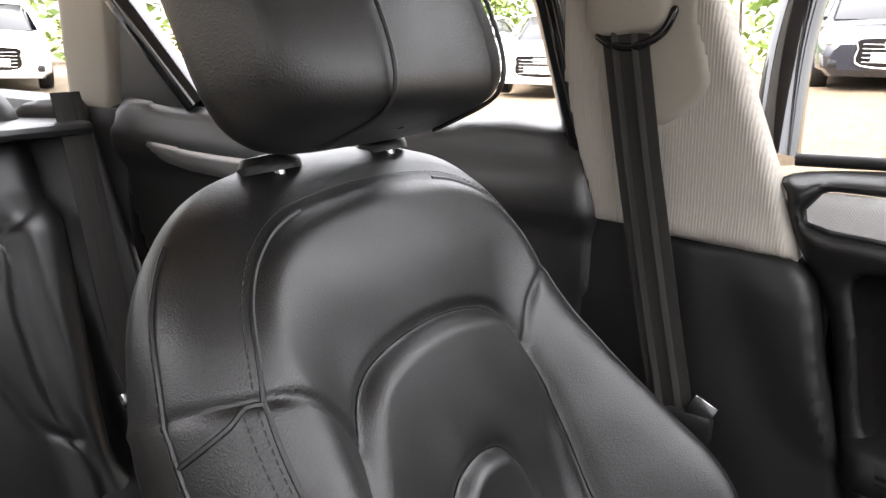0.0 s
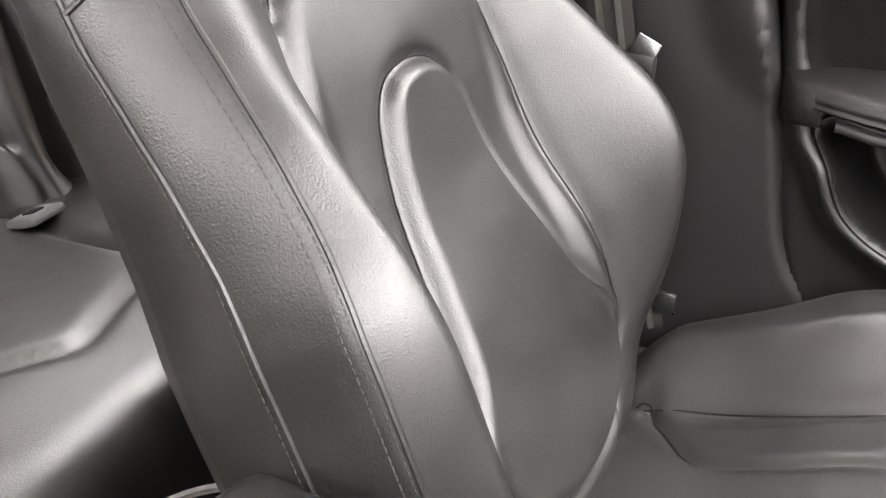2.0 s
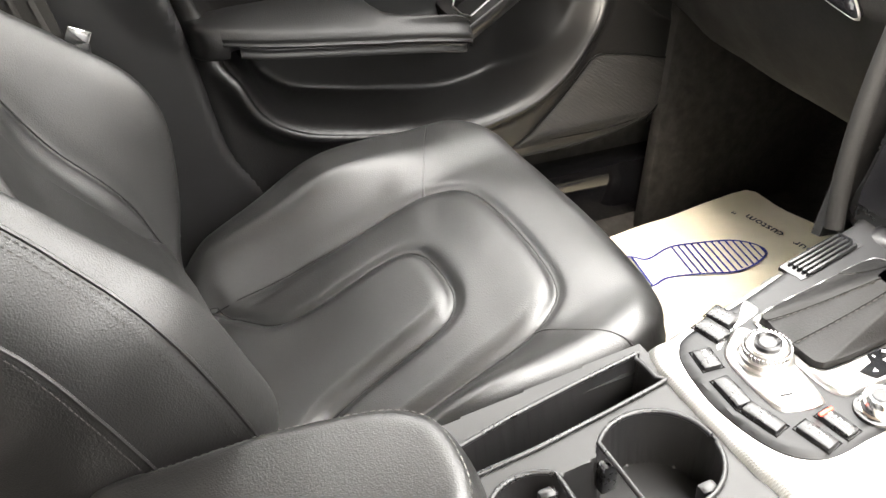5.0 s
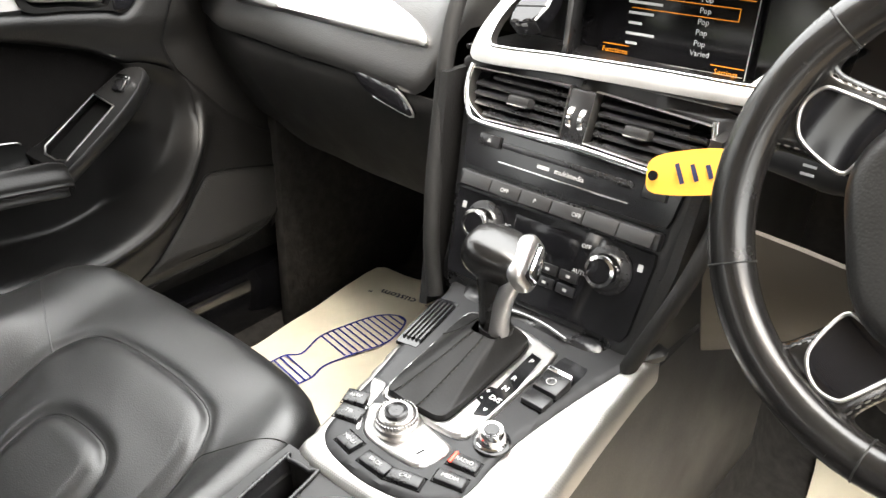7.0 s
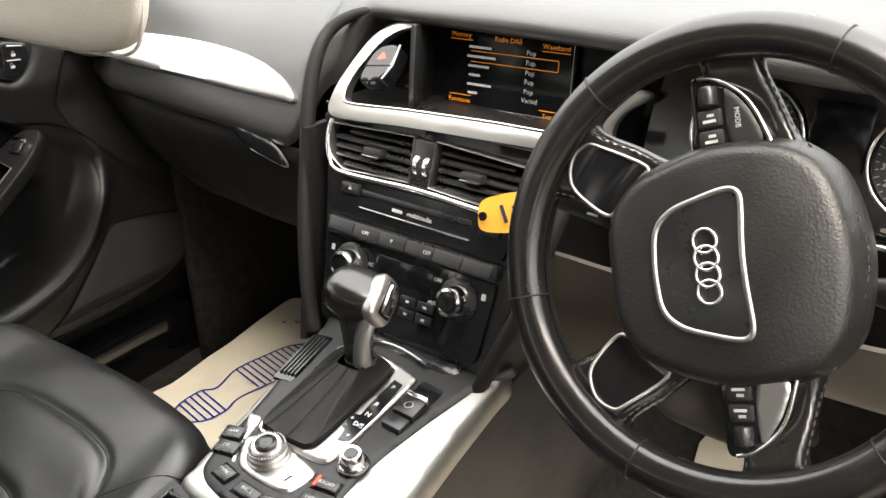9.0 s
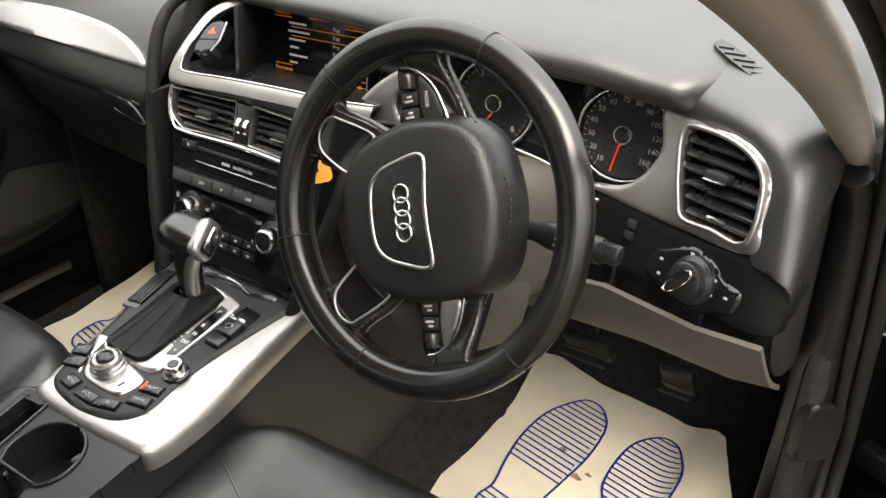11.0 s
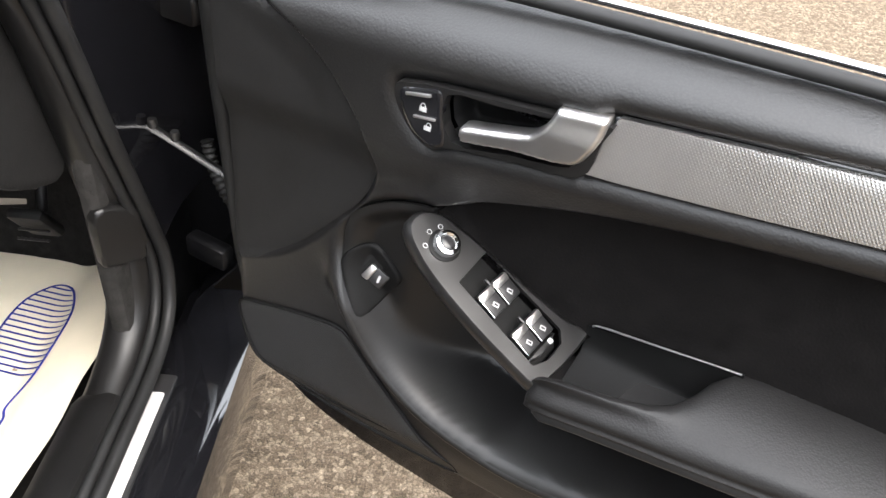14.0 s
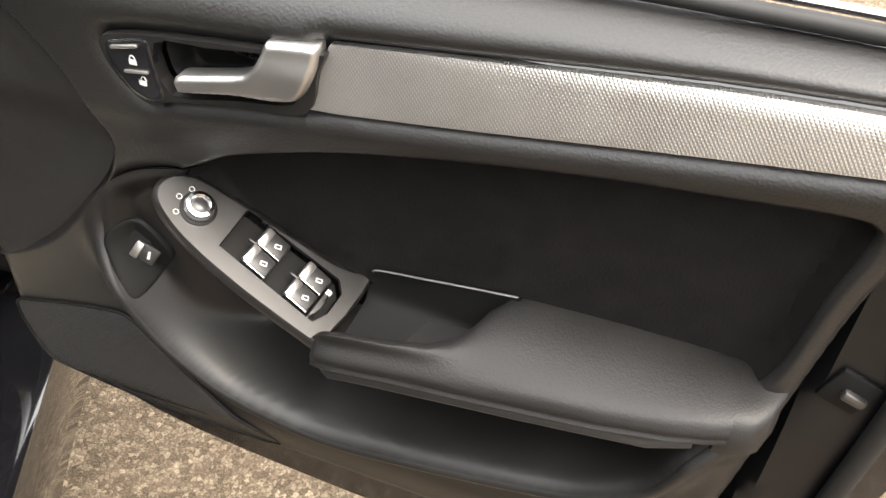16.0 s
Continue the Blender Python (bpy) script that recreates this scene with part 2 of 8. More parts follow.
    if emit:
        bs.inputs["Emission Color"].default_value = (*colour[:3], 1)
        bs.inputs["Emission Strength"].default_value = emit
    return ma


LEATHER = material("black_leather", (0.0095, 0.0091, 0.0089), 0.43, grain=0.00022, grain_size=0.0012, vary=0.30, vary_size=0.04, rough_vary=0.06, spec=0.80, mark=0.40)
GAITER_LEATHER = material("matt_gaiter_leather", (0.0090, 0.0086, 0.0084), 0.55, grain=0.00015, grain_size=0.0012, vary=0.3, vary_size=0.02, spec=0.22, mark=0.3)
LEATHER_WHEEL = material("wheel_leather", (0.0085, 0.0080, 0.0078), 0.24, grain=0.00003, grain_size=0.0012, vary=0.15, vary_size=0.03, rough_vary=0.05, spec=0.6, mark=0.1)
# dash plastic made darker: shade on the open door is in the colour
LINING = material("shaded_soft_plastic", (0.0078, 0.0075, 0.0075), 0.42, grain=0.00020, grain_size=0.0019, vary=0.12, vary_size=0.1, rough_vary=0.05, spec=0.45, mark=0.35)
ARM_VINYL = material("padded_black_vinyl", (0.0085, 0.0082, 0.0082), 0.50, grain=0.00020, grain_size=0.0017, vary=0.12, vary_size=0.1, rough_vary=0.05, spec=0.30, mark=0.3)
SOFT = material("soft_black_plastic", (0.016, 0.0156, 0.0156), 0.40, grain=0.00018, grain_size=0.0016, vary=0.1, vary_size=0.12, rough_vary=0.05, spec=0.85, mark=0.25)
HARD = material("hard_black_plastic", (0.014, 0.0137, 0.014), 0.42, grain=0.00003, grain_size=0.0009, vary=0.12, vary_size=0.08, spec=0.4)
AIRBAG = material("grained_airbag_plastic", (0.0115, 0.0112, 0.0111), 0.40, grain=0.00022, grain_size=0.0018, vary=0.12, vary_size=0.05, spec=0.5, mark=0.25)
SATIN = material("satin_black_trim", (0.012, 0.012, 0.013), 0.3, vary=0.1)
GLOSSY = material("gloss_black_trim", (0.006, 0.006, 0.007), 0.12, vary=0.1, rough_vary=0.04)
PAINT = material("black_car_paint", (0.005, 0.005, 0.006), 0.10, coat=1.0, vary=0.2, rough_vary=0.03)
RUBBER = material("door_seal_rubber", (0.009, 0.009, 0.009), 0.55, vary=0.2, spec=0.3)
BEIGE = material("beige_soft_trim", (0.31, 0.285, 0.245), 0.65, grain=0.00012, grain_size=0.0015, vary=0.06, vary_size=0.1, spec=0.3)
# darker copy of the beige trim: the knee panel's shade is in its colour
KNEE = material("shaded_beige_plastic", (0.066, 0.059, 0.050), 0.6, grain=0.0001, grain_size=0.0015, vary=0.06, vary_size=0.1, spec=0.3)
LINER = material("cream_headliner_cloth", (0.58, 0.54, 0.48), 0.9, grain=0.0003, grain_size=0.002, vary=0.05)
CHROME = material("chrome", (0.80, 0.80, 0.80), 0.14, metal=1.0, vary=0.05, rough_vary=0.05)
SATIN_METAL = material("satin_metal", (0.48, 0.47, 0.46), 0.36, metal=1.0, vary=0.06, rough_vary=0.04)
CARPET = material("charcoal_carpet", (0.022, 0.021, 0.020), 0.95, grain=0.002, grain_size=0.004, vary=0.4, vary_size=0.02, cells=False, spec=0.1)
FABRIC = material("black_woven_belt", (0.030, 0.028, 0.026), 0.75, grain=0.0003, grain_size=0.002, vary=0.15, streak=(1, 1, 3), spec=0.2)
INSERT = material("black_door_fabric", (0.0062, 0.0057, 0.0056), 0.85, grain=0.0003, grain_size=0.0020, vary=0.3, vary_size=0.02, spec=0.05)
PAPER = material("cream_paper", (0.74, 0.68, 0.54), 0.8, grain=0.0008, grain_size=0.02, vary=0.08, vary_size=0.1, cells=False)
INK = material("blue_ink", (0.014, 0.022, 0.22), 0.7, vary=0.25, vary_size=0.01)
MUD = material("dried_mud", (0.30, 0.24, 0.16), 0.9, vary=0.5, vary_size=0.006)
DARK_INK = material("navy_ink", (0.01, 0.012, 0.05), 0.7)
WHITE_MARK = material("white_marking", (0.75, 0.75, 0.75), 0.5)
GREY_MARK = material("grey_marking", (0.35, 0.35, 0.35), 0.5)
RED_MARK = material("red_marking", (0.7, 0.03, 0.02), 0.4)
TAG = material("orange_key_tag", (0.95, 0.42, 0.05), 0.6, vary=0.08)
THREAD = material("dark_thread", (0.035, 0.033, 0.031), 0.7)
LIGHT_THREAD = material("pale_thread", (0.20, 0.195, 0.185), 0.7)


def ribbed(name, colour, size, rough, metal, way, strength=0.0004):
    """A surface with fine ribs or a diagonal weave in its relief."""
    ma = material(name, colour, rough, metal, vary=0.06, rough_vary=0.03)
    n, l = ma.node_tree.nodes, ma.node_tree.links
    tc = n.new("ShaderNodeTexCoord")
    last = None
    for w in way:
        wave = n.new("ShaderNodeTexWave")
        wave.wave_type, wave.bands_direction = "BANDS", "X"
        wave.inputs["Scale"].default_value = 0.314 / size
        mp = n.new("ShaderNodeMapping")
        mp.inputs["Rotation"].default_value = [radians(v) for v in w]
        l.new(tc.outputs["Object"], mp.inputs[0])
        l.new(mp.outputs[0], wave.inputs["Vector"])
        if last is None:
            last = wave.outputs["Fac"]
        else:
            mx = n.new("ShaderNodeMath")
            mx.operation = "MULTIPLY"
            l.new(last, mx.inputs[0])
            l.new(wave.outputs["Fac"], mx.inputs[1])
            last = mx.outputs[0]
    bump = n.new("ShaderNodeBump")
    bump.inputs["Distance"].default_value = strength
    l.new(last, bump.inputs["Height"])
    l.new(bump.outputs[0], n["Principled BSDF"].inputs["Normal"])
    return ma


PILLAR_CLOTH = ribbed("ribbed_beige_cloth", (0.40, 0.37, 0.325), 0.0032, 0.85, 0.0, ((0, 0, 90),), 0.0004)
ALU = ribbed("woven_aluminium_trim", (0.46, 0.455, 0.45), 0.0022, 0.42, 1.0, ((0, 35, 0), (0, -35, 0)), 0.00024)
ALU_FLAT = ribbed("woven_aluminium_console", (0.50, 0.49, 0.47), 0.0020, 0.42, 1.0, ((0, 0, 35), (0, 0, -35)), 0.00022)

RED_GLOW = material("red_symbol", (0.8, 0.05, 0.03), 0.4, emit=0.5)
SCREEN_BLACK = material("dark_display_glass", (0.005, 0.005, 0.006), 0.16, vary=0.0, rough_vary=0.02, spec=0.22)
SCREEN_WHITE = material("screen_white", (0.30, 0.31, 0.32), 0.4, emit=0.14)
AMBER = material("screen_amber", (0.62, 0.22, 0.015), 0.4, emit=0.10)
CONSOLE_GREY = material("dark_grey_console", (0.015, 0.015, 0.016), 0.46, grain=0.00004, grain_size=0.0008, vary=0.08, spec=0.3)
GRILLE = ribbed("fine_speaker_grille", (0.011, 0.011, 0.0113), 0.0024, 0.5, 0.0, ((0, 90, 0),), 0.0008)
ANCHOR_GREY = material("grey_anchor_plastic", (0.10, 0.10, 0.10), 0.45, vary=0.1)
POD_BLACK = material("satin_switch_panel", (0.0095, 0.0093, 0.0093), 0.36, grain=0.00003, grain_size=0.0009, vary=0.08, spec=0.5)
COVER_CLOTH = material("matt_cover_panel", (0.0085, 0.0082, 0.0080), 0.72, grain=0.0002, grain_size=0.0016, vary=0.12, spec=0.25)
POCKET_BLACK = material("pocket_plastic", (0.0060, 0.0058, 0.0058), 0.42, grain=0.00004, grain_size=0.001, spec=0.35)
GLASS = bpy.data.materials.new("window_glass")
GLASS.use_nodes = True
gb = GLASS.node_tree.nodes["Principled BSDF"]
gb.inputs["Base Color"].default_value, gb.inputs["Roughness"].default_value = (0.93, 0.96, 0.94, 1), 0.0
gb.inputs["Transmission Weight"].default_value, gb.inputs["IOR"].default_value = 1.0, 1.1
MIRROR = material("mirror_silver", (0.85, 0.86, 0.86), 0.02, metal=1.0, vary=0.0, rough_vary=0.0)
CHROME_DARK = material("dark_steel", (0.10, 0.10, 0.10), 0.35, metal=0.9, vary=0.3, vary_size=0.01)
# lighter copy of the satin metal: the sky's sheen is in its colour
TREAD = material("brushed_tread_metal", (0.78, 0.77, 0.75), 0.5, metal=0.5, vary=0.06, streak=(1, 0.05, 1))
MATT_BLACK = material("matt_black_plastic", (0.0045, 0.0045, 0.0045), 0.55, grain=0.00005, grain_size=0.001, spec=0.12)
JAMB = material("black_jamb_paint", (0.004, 0.004, 0.0045), 0.38, coat=0.15, vary=0.2, spec=0.3)


# ---- ground and surroundings ----
def asphalt():
    ma = material("worn_gravel_asphalt", (0.37, 0.325, 0.27), 0.95, vary=0.25, vary_size=0.6, spec=0.15)
    n, l = ma.node_tree.nodes, ma.node_tree.links
    bs = n["Principled BSDF"]
    tc = n.new("ShaderNodeTexCoord")
    vo = n.new("ShaderNodeTexVoronoi")
    vo.inputs["Scale"].default_value = 100
    wob = n.new("ShaderNodeTexNoise")
    wob.inputs["Scale"].default_value, wob.inputs["Detail"].default_value = 140, 2
    l.new(tc.outputs["Object"], wob.inputs["Vector"])
    warp = n.new("ShaderNodeVectorMath")
    warp.operation = "MULTIPLY_ADD"
    warp.inputs[1].default_value = (0.013, 0.013, 0.013)
    l.new(wob.outputs["Color"], warp.inputs[0])
    l.new(tc.outputs["Object"], warp.inputs[2])
    l.new(warp.outputs[0], vo.inputs["Vector"])
    ramp = n.new("ShaderNodeValToRGB")
    ramp.color_ramp.elements[1].color = (0.340, 0.267, 0.188, 1)
    for p, c in ((0.0, (0.115, 0.087, 0.059, 1)), (0.45, (0.193, 0.147, 0.101, 1)), (0.8, (0.250, 0.195, 0.137, 1))):
        e = ramp.color_ramp.elements.new(p) if p else ramp.color_ramp.elements[0]
        e.color = c
    sep = n.new("ShaderNodeSeparateColor")
    l.new(vo.outputs["Color"], sep.inputs[0])
    l.new(sep.outputs[0], ramp.inputs[0])
    edge = n.new("ShaderNodeTexVoronoi")
    edge.feature = "DISTANCE_TO_EDGE"
    edge.inputs["Scale"].default_value = 100
    l.new(warp.outputs[0], edge.inputs["Vector"])
    mr = n.new("ShaderNodeMapRange")
    mr.inputs["From Max"].default_value, mr.inputs["To Min"].default_value = 0.26, 0.54
    l.new(edge.outputs["Distance"], mr.inputs[0])
    grit = n.new("ShaderNodeTexNoise")
    grit.inputs["Scale"].default_value, grit.inputs["Detail"].default_value, grit.inputs["Roughness"].default_value = 260, 5, 0.75
    l.new(tc.outputs["Object"], grit.inputs["Vector"])
    gr = n.new("ShaderNodeMapRange")
    gr.inputs["From Min"].default_value, gr.inputs["From Max"].default_value = 0.35, 0.68
    gr.inputs["To Min"].default_value, gr.inputs["To Max"].default_value = 0.62, 1.42
    l.new(grit.outputs[0], gr.inputs[0])
    worn = n.new("ShaderNodeMath")
    worn.operation = "MULTIPLY"
    l.new(mr.outputs[0], worn.inputs[0])
    l.new(gr.outputs[0], worn.inputs[1])
    mul = n.new("ShaderNodeVectorMath")
    mul.operation = "SCALE"
    l.new(ramp.outputs[0], mul.inputs[0])
    l.new(worn.outputs[0], mul.inputs["Scale"])
    l.new(mul.outputs[0], bs.inputs["Base Color"])
    bump = n.new("ShaderNodeBump")
    bump.inputs["Distance"].default_value = 0.005
    l.new(worn.outputs[0], bump.inputs["Height"])
    l.new(bump.outputs[0], bs.inputs["Normal"])
    return ma


def rise(x, y):
    """The yard climbs gently on the far side of the car."""
    return 0.55 * step(5, 14, -x + 0 * y) * step(-6.5, -1.0, y) + 0.004 * np.sin(x * 3.1) * np.cos(y * 2.3)


gx = np.concatenate([[-3000, -600, -120], np.linspace(-40, 40, 81), [120, 600, 3000]])
GX, GY = np.meshgrid(gx, gx, indexing="ij")
ground = part("ground", sheet(np.stack([GX, GY, rise(GX, GY) - 0.008], 2), 60), asphalt(), None)
tagged(ground, "pale brown worn gravel asphalt of a car yard", "ground", kind="structure")

# ---- car shell ----
body = thing("car_body", "black car body shell with carpeted floor and cream headliner", "car body", kind="structure")


def box_part(name, lo, hi, ma, parent=body, r=0.01, label=""):
    lo, hi = np.array(lo), np.array(hi)
    return part(name, rbox(tuple(hi - lo), r, tuple((lo + hi) / 2)), ma, parent, label)


# floor, tunnel, toe board, bulkhead
ys = np.array([-1.05, -0.6, -0.2, 0.2, 0.7, 0.95, 1.15, 1.25, 1.32])
fz = np.array([0.30, 0.26, 0.25, 0.25, 0.25, 0.255, 0.262, 0.42, 0.75])
xs = np.array([-0.76, -0.70, -0.30, -0.16, -0.12, 0.12, 0.16, 0.30, 0.68, 0.72])
tun = np.array([0.02, 0.0, 0.0, 0.05, 0.22, 0.22, 0.05, 0.0, 0.0, 0.02])
part("carpet", sheet([[(x, y, z + t * (1 - step(0.9, 1.3, np.array(y)))) for x, t in zip(xs, tun)] for y, z in zip(ys, fz)][::-1], 60), CARPET, body, "charcoal carpet")
part("bulkhead", sheet([[(x, 1.33, z) for x in (-0.76, 0.76)] for z in (0.3, 1.0)], 60, thick=0.01), HARD, body)
# roof: headliner and outer skin
roof_y = smooth([(0.36, 1.370), (0.2, 1.39), (-0.4, 1.405), (-1.0, 1.37), (-1.6, 1.27)], 5, False)
part("headliner", sheet([[(u * (0.60 - 0.05 * abs(y)), y, z - 0.05 * u ** 4) for u in np.linspace(-1, 1, 17)] for y, z in roof_y], 60), LINER, body, "cream cloth headliner")
part("roof_skin", sheet([[(u * (0.62 - 0.05 * abs(y)), y, z + 0.035 - 0.05 * u ** 4) for u in np.linspace(-1, 1, 17)] for y, z in roof_y][::-1], 60), PAINT, body, "glossy black roof")
# side rails and pillars, both sides
for s in (-1, 1):
    rail = smooth([(0.775, 1.20, 0.93), (0.765, 0.95, 1.00), (0.750, 0.70, 1.11), (0.735, 0.45, 1.215), (0.705, 0.2, 1.31), (0.665, -0.05, 1.375), (0.64, -0.5, 1.385), (0.60, -1.1, 1.33), (0.62, -1.65, 1.08)], 6, False)
    rail[:, 0] *= s
    part("cant_rail", tube(rail, 0.032, 12, flat=0.8), PAINT, body, "black roof rail and windscreen pillar")
    inner = smooth([(0.692, 0.785, 0.945), (0.694, 0.72, 0.995), (0.695, 0.58, 1.085), (0.690, 0.36, 1.195), (0.672, 0.18, 1.275), (0.635, -0.02, 1.345), (0.60, -0.5, 1.36), (0.57, -1.1, 1.30)], 6, False)
    thick = [0.008, 0.012, 0.015, 0.020]
    if s > 0:
        inner = smooth([(0.686, 0.815, 0.936), (0.680, 0.745, 0.995), (0.664, 0.61, 1.090), (0.655, 0.38, 1.205), (0.644, 0.18, 1.285), (0.615, -0.02, 1.350), (0.60, -0.5, 1.36), (0.57, -1.1, 1.30)], 6, False)
        thick = [0.009, 0.018, 0.026, 0.026]
    inner[:, 0] *= s
    part("pillar_trim", tube(inner, np.interp(np.arange(len(inner)), [0, 6, 14, 40], thick), 14, flat=0.8), BEIGE, body, "beige windscreen pillar trim")
# sills
for s in (-1, 1):
    part("sill", rbox((0.13, 1.95, 0.15), 0.03, (0.80 * s, 0.02, 0.305)), PAINT, body, "black painted door sill")
part("footwell_side", rbox((0.012, 0.95, 0.72), 0.004, (-0.790, 0.85, 0.56)), CARPET, body)
# left flank below the windows behind the front door and rear closing
box_part("rear_bulkhead", (-0.72, -1.42, 0.3), (0.72, -1.36, 0.98), HARD)
box_part("parcel_shelf", (-0.66, -1.40, 0.955), (0.66, -0.98, 0.975), SOFT)
# kick panels, front posts, wings, bonnet
for s in (-1, 1):
    part("kick_panel", rbox((0.03, 0.50, 0.72), 0.012, (s * 0.700, 1.07, 0.60)), CARPET, body)
    part("front_post", rbox((0.05, 0.26, 0.65), 0.015, (s * 0.712, 1.040, 0.595)), JAMB, body, "black painted front door post")
    rows = [[(s * x, y, z) for x, z in ((0.74, 0.30), (0.78, 0.42), (0.86, 0.52), (0.895, 0.66), (0.89, 0.80), (0.86, 0.91), (0.80, 0.965), (0.74, 0.985))] for y in (0.90, 0.96, 1.10, 1.5, 1.9)]
    part("front_wing", sheet([smooth(r, 4, False) for r in rows], 40, thick=0.003 * s), PAINT, body, "glossy black front wing")
    part("wing_jamb", rbox((0.20, 0.012, 0.72), 0.004, (s * 0.80, 1.035, 0.62)), JAMB, body, "black painted jamb behind the wing")
part("bonnet", sheet([[(x, y, z - 0.10 * abs(x) ** 3) for x in np.linspace(-0.74, 0.74, 15)] for y, z in ((1.34, 1.0), (1.6, 0.985), (2.0, 0.94), (2.4, 0.86), (2.55, 0.70))], 50, thick=0.003), PAINT, body, "glossy black bonnet")
part("scuttle", rbox((1.42, 0.12, 0.03), 0.01, (0, 1.32, 0.975)), HARD, body)
# driver's side opening: kick cover, sill lining, seals, tread plate
part("sill_lining", rbox((0.075, 1.30, 0.075), 0.025, (0.700, 0.10, 0.365), (0, -14, 0)), POCKET_BLACK, body, "black plastic sill lining")
post_trim = smooth([(0.697, 0.50, 0.352), (0.698, 0.70, 0.362), (0.700, 0.83, 0.400), (0.700, 0.880, 0.48), (0.700, 0.872, 0.60), (0.700, 0.845, 0.72), (0.699, 0.815, 0.83), (0.695, 0.785, 0.91), (0.688, 0.760, 0.955)], 6, False)
part("post_trim", tube(post_trim, np.interp(np.linspace(0, 1, len(post_trim)), [0, 0.4, 0.7, 1], [0.032, 0.034, 0.030, 0.016]), 14, flat=0.9), POCKET_BLACK, body, "black plastic lining of the door post")
part("release_flap", plate(smooth([(-0.028, 0.050), (0.022, 0.036), (0.030, 0.020), (0.030, -0.045), (0.020, -0.050), (-0.024, -0.040), (-0.032, -0.020)], 4), lambda x, y, D: 0.004 - roll(D, 0.004), 0.012, 0.003, m=frame_of((0.722, 0.838, 0.585), (0.62, 0.78, 0), (0, -0.06, 1))), POCKET_BLACK, body, "black fuse box flap")
seal = smooth([(0.755, -0.35, 0.405), (0.757, 0.40, 0.405), (0.757, 0.66, 0.407), (0.757, 0.79, 0.412), (0.755, 0.860, 0.440), (0.752, 0.886, 0.50), (0.750, 0.872, 0.57), (0.746, 0.845, 0.665), (0.742, 0.816, 0.765), (0.735, 0.788, 0.88), (0.729, 0.752, 0.98), (0.724, 0.705, 1.040), (0.720, 0.59, 1.110), (0.714, 0.37, 1.215), (0.70, 0.19, 1.29), (0.665, -0.01, 1.36), (0.63, -0.5, 1.375)], 6, False)
part("opening_seal", tube(seal, 0.009, 10), RUBBER, body, "black rubber door seal")
part("opening_seal_inner", tube(seal + (-0.016, -0.008, 0.004), 0.007, 10), RUBBER, body)
part("pillar_jamb", sheet([smooth(r, 4, False) for r in (
    [(0.724, 0.60, 1.105), (0.750, 0.655, 1.125), (0.785, 0.70, 1.130)],
    [(0.730, 0.735, 1.010), (0.760, 0.800, 1.040), (0.800, 0.86, 1.045)],
    [(0.737, 0.800, 0.880), (0.765, 0.875, 0.930), (0.822, 0.945, 0.965)],
    [(0.744, 0.835, 0.740), (0.770, 0.915, 0.780), (0.838, 0.990, 0.830)],
    [(0.752, 0.880, 0.540), (0.775, 0.945, 0.580), (0.845, 1.020, 0.620)])], 60, thick=0.003), PAINT, body, "glossy black painted pillar jamb")
part("tread_plate", rbox((0.034, 0.40, 0.006), 0.003, (0.757, 0.560, 0.3845)), TREAD, body, "satin metal sill tread plate")
part("tread_surround", rbox((0.046, 0.50, 0.006), 0.004, (0.757, 0.545, 0.3805)), HARD, body)
strap = tube(smooth([(0.738, 0.900, 0.715), (0.76, 0.890, 0.716), (0.80, 0.870, 0.708), (0.85, 0.845, 0.696), (0.895, 0.825, 0.684)], 5, False), 0.0065, 8, flat=0.5)
part("check_strap", strap, CHROME_DARK, body, "dark steel door check strap")
part("strap_bracket", rbox((0.012, 0.05, 0.035), 0.004, (0.742, 0.900, 0.715)), CHROME_DARK, body)
for y, z in ((0.888, 0.722), (0.874, 0.716)):
    part("strap_rivet", lathe([(0.005, -0.006), (0.006, 0.0), (0.005, 0.007)], 14, (0.765 + 2.2 * (0.888 - y), y, z)), CHROME_DARK, body)
for z in (0.50, 0.86):
    part("hinge", rbox((0.07, 0.025, 0.035), 0.006, (0.80, 0.925, z), (0, 0, -27)), JAMB, body, "dark steel door hinge")
boot_r = 0.008 + 0.0014 * np.sin(np.arange(60) * 1.6)
part("cable_boot", tube(smooth([(0.812, 0.935, 0.675), (0.820, 0.925, 0.640), (0.840, 0.910, 0.605), (0.872, 0.895, 0.580)], 20, False)[:60], boot_r, 12), RUBBER, body, "ribbed black rubber cable boot")


# ---- seats ----
BACK = frame_of((0, 0.03, 0.50), (1, 0, 0), (0, -0.45, 0.893)) @ Matrix.Diagonal((1, 1, -1, 1))
BACK_OUT = smooth(mirrored([(0.02, -0.075), (0.15, -0.07), (0.205, -0.02), (0.232, 0.06), (0.238, 0.14), (0.235, 0.214), (0.228, 0.250), (0.218, 0.285), (0.2085, 0.335), (0.200, 0.39), (0.195, 0.43), (0.188, 0.467), (0.171, 0.513), (0.143, 0.546), (0.10, 0.566), (0.03, 0.574)]), 5)
SHOE = smooth(mirrored([(0.05, -0.02), (0.135, 0.03), (0.142, 0.09), (0.138, 0.16), (0.134, 0.225), (0.134, 0.30), (0.128, 0.367), (0.112, 0.420), (0.086, 0.446), (0.03, 0.458)]), 5)
TONGUE = smooth(mirrored([(0.06, -0.05), (0.130, 0.055), (0.117, 0.10), (0.100, 0.135), (0.079, 0.21), (0.062, 0.285), (0.052, 0.318), (0.036, 0.338), (0.012, 0.346)]), 5)
WING = {s: smooth([(s * 0.192, 0.463), (s * 0.165, 0.452), (s * 0.140, 0.432), (s * 0.122, 0.40)], 6, False) for s in (1, -1)}
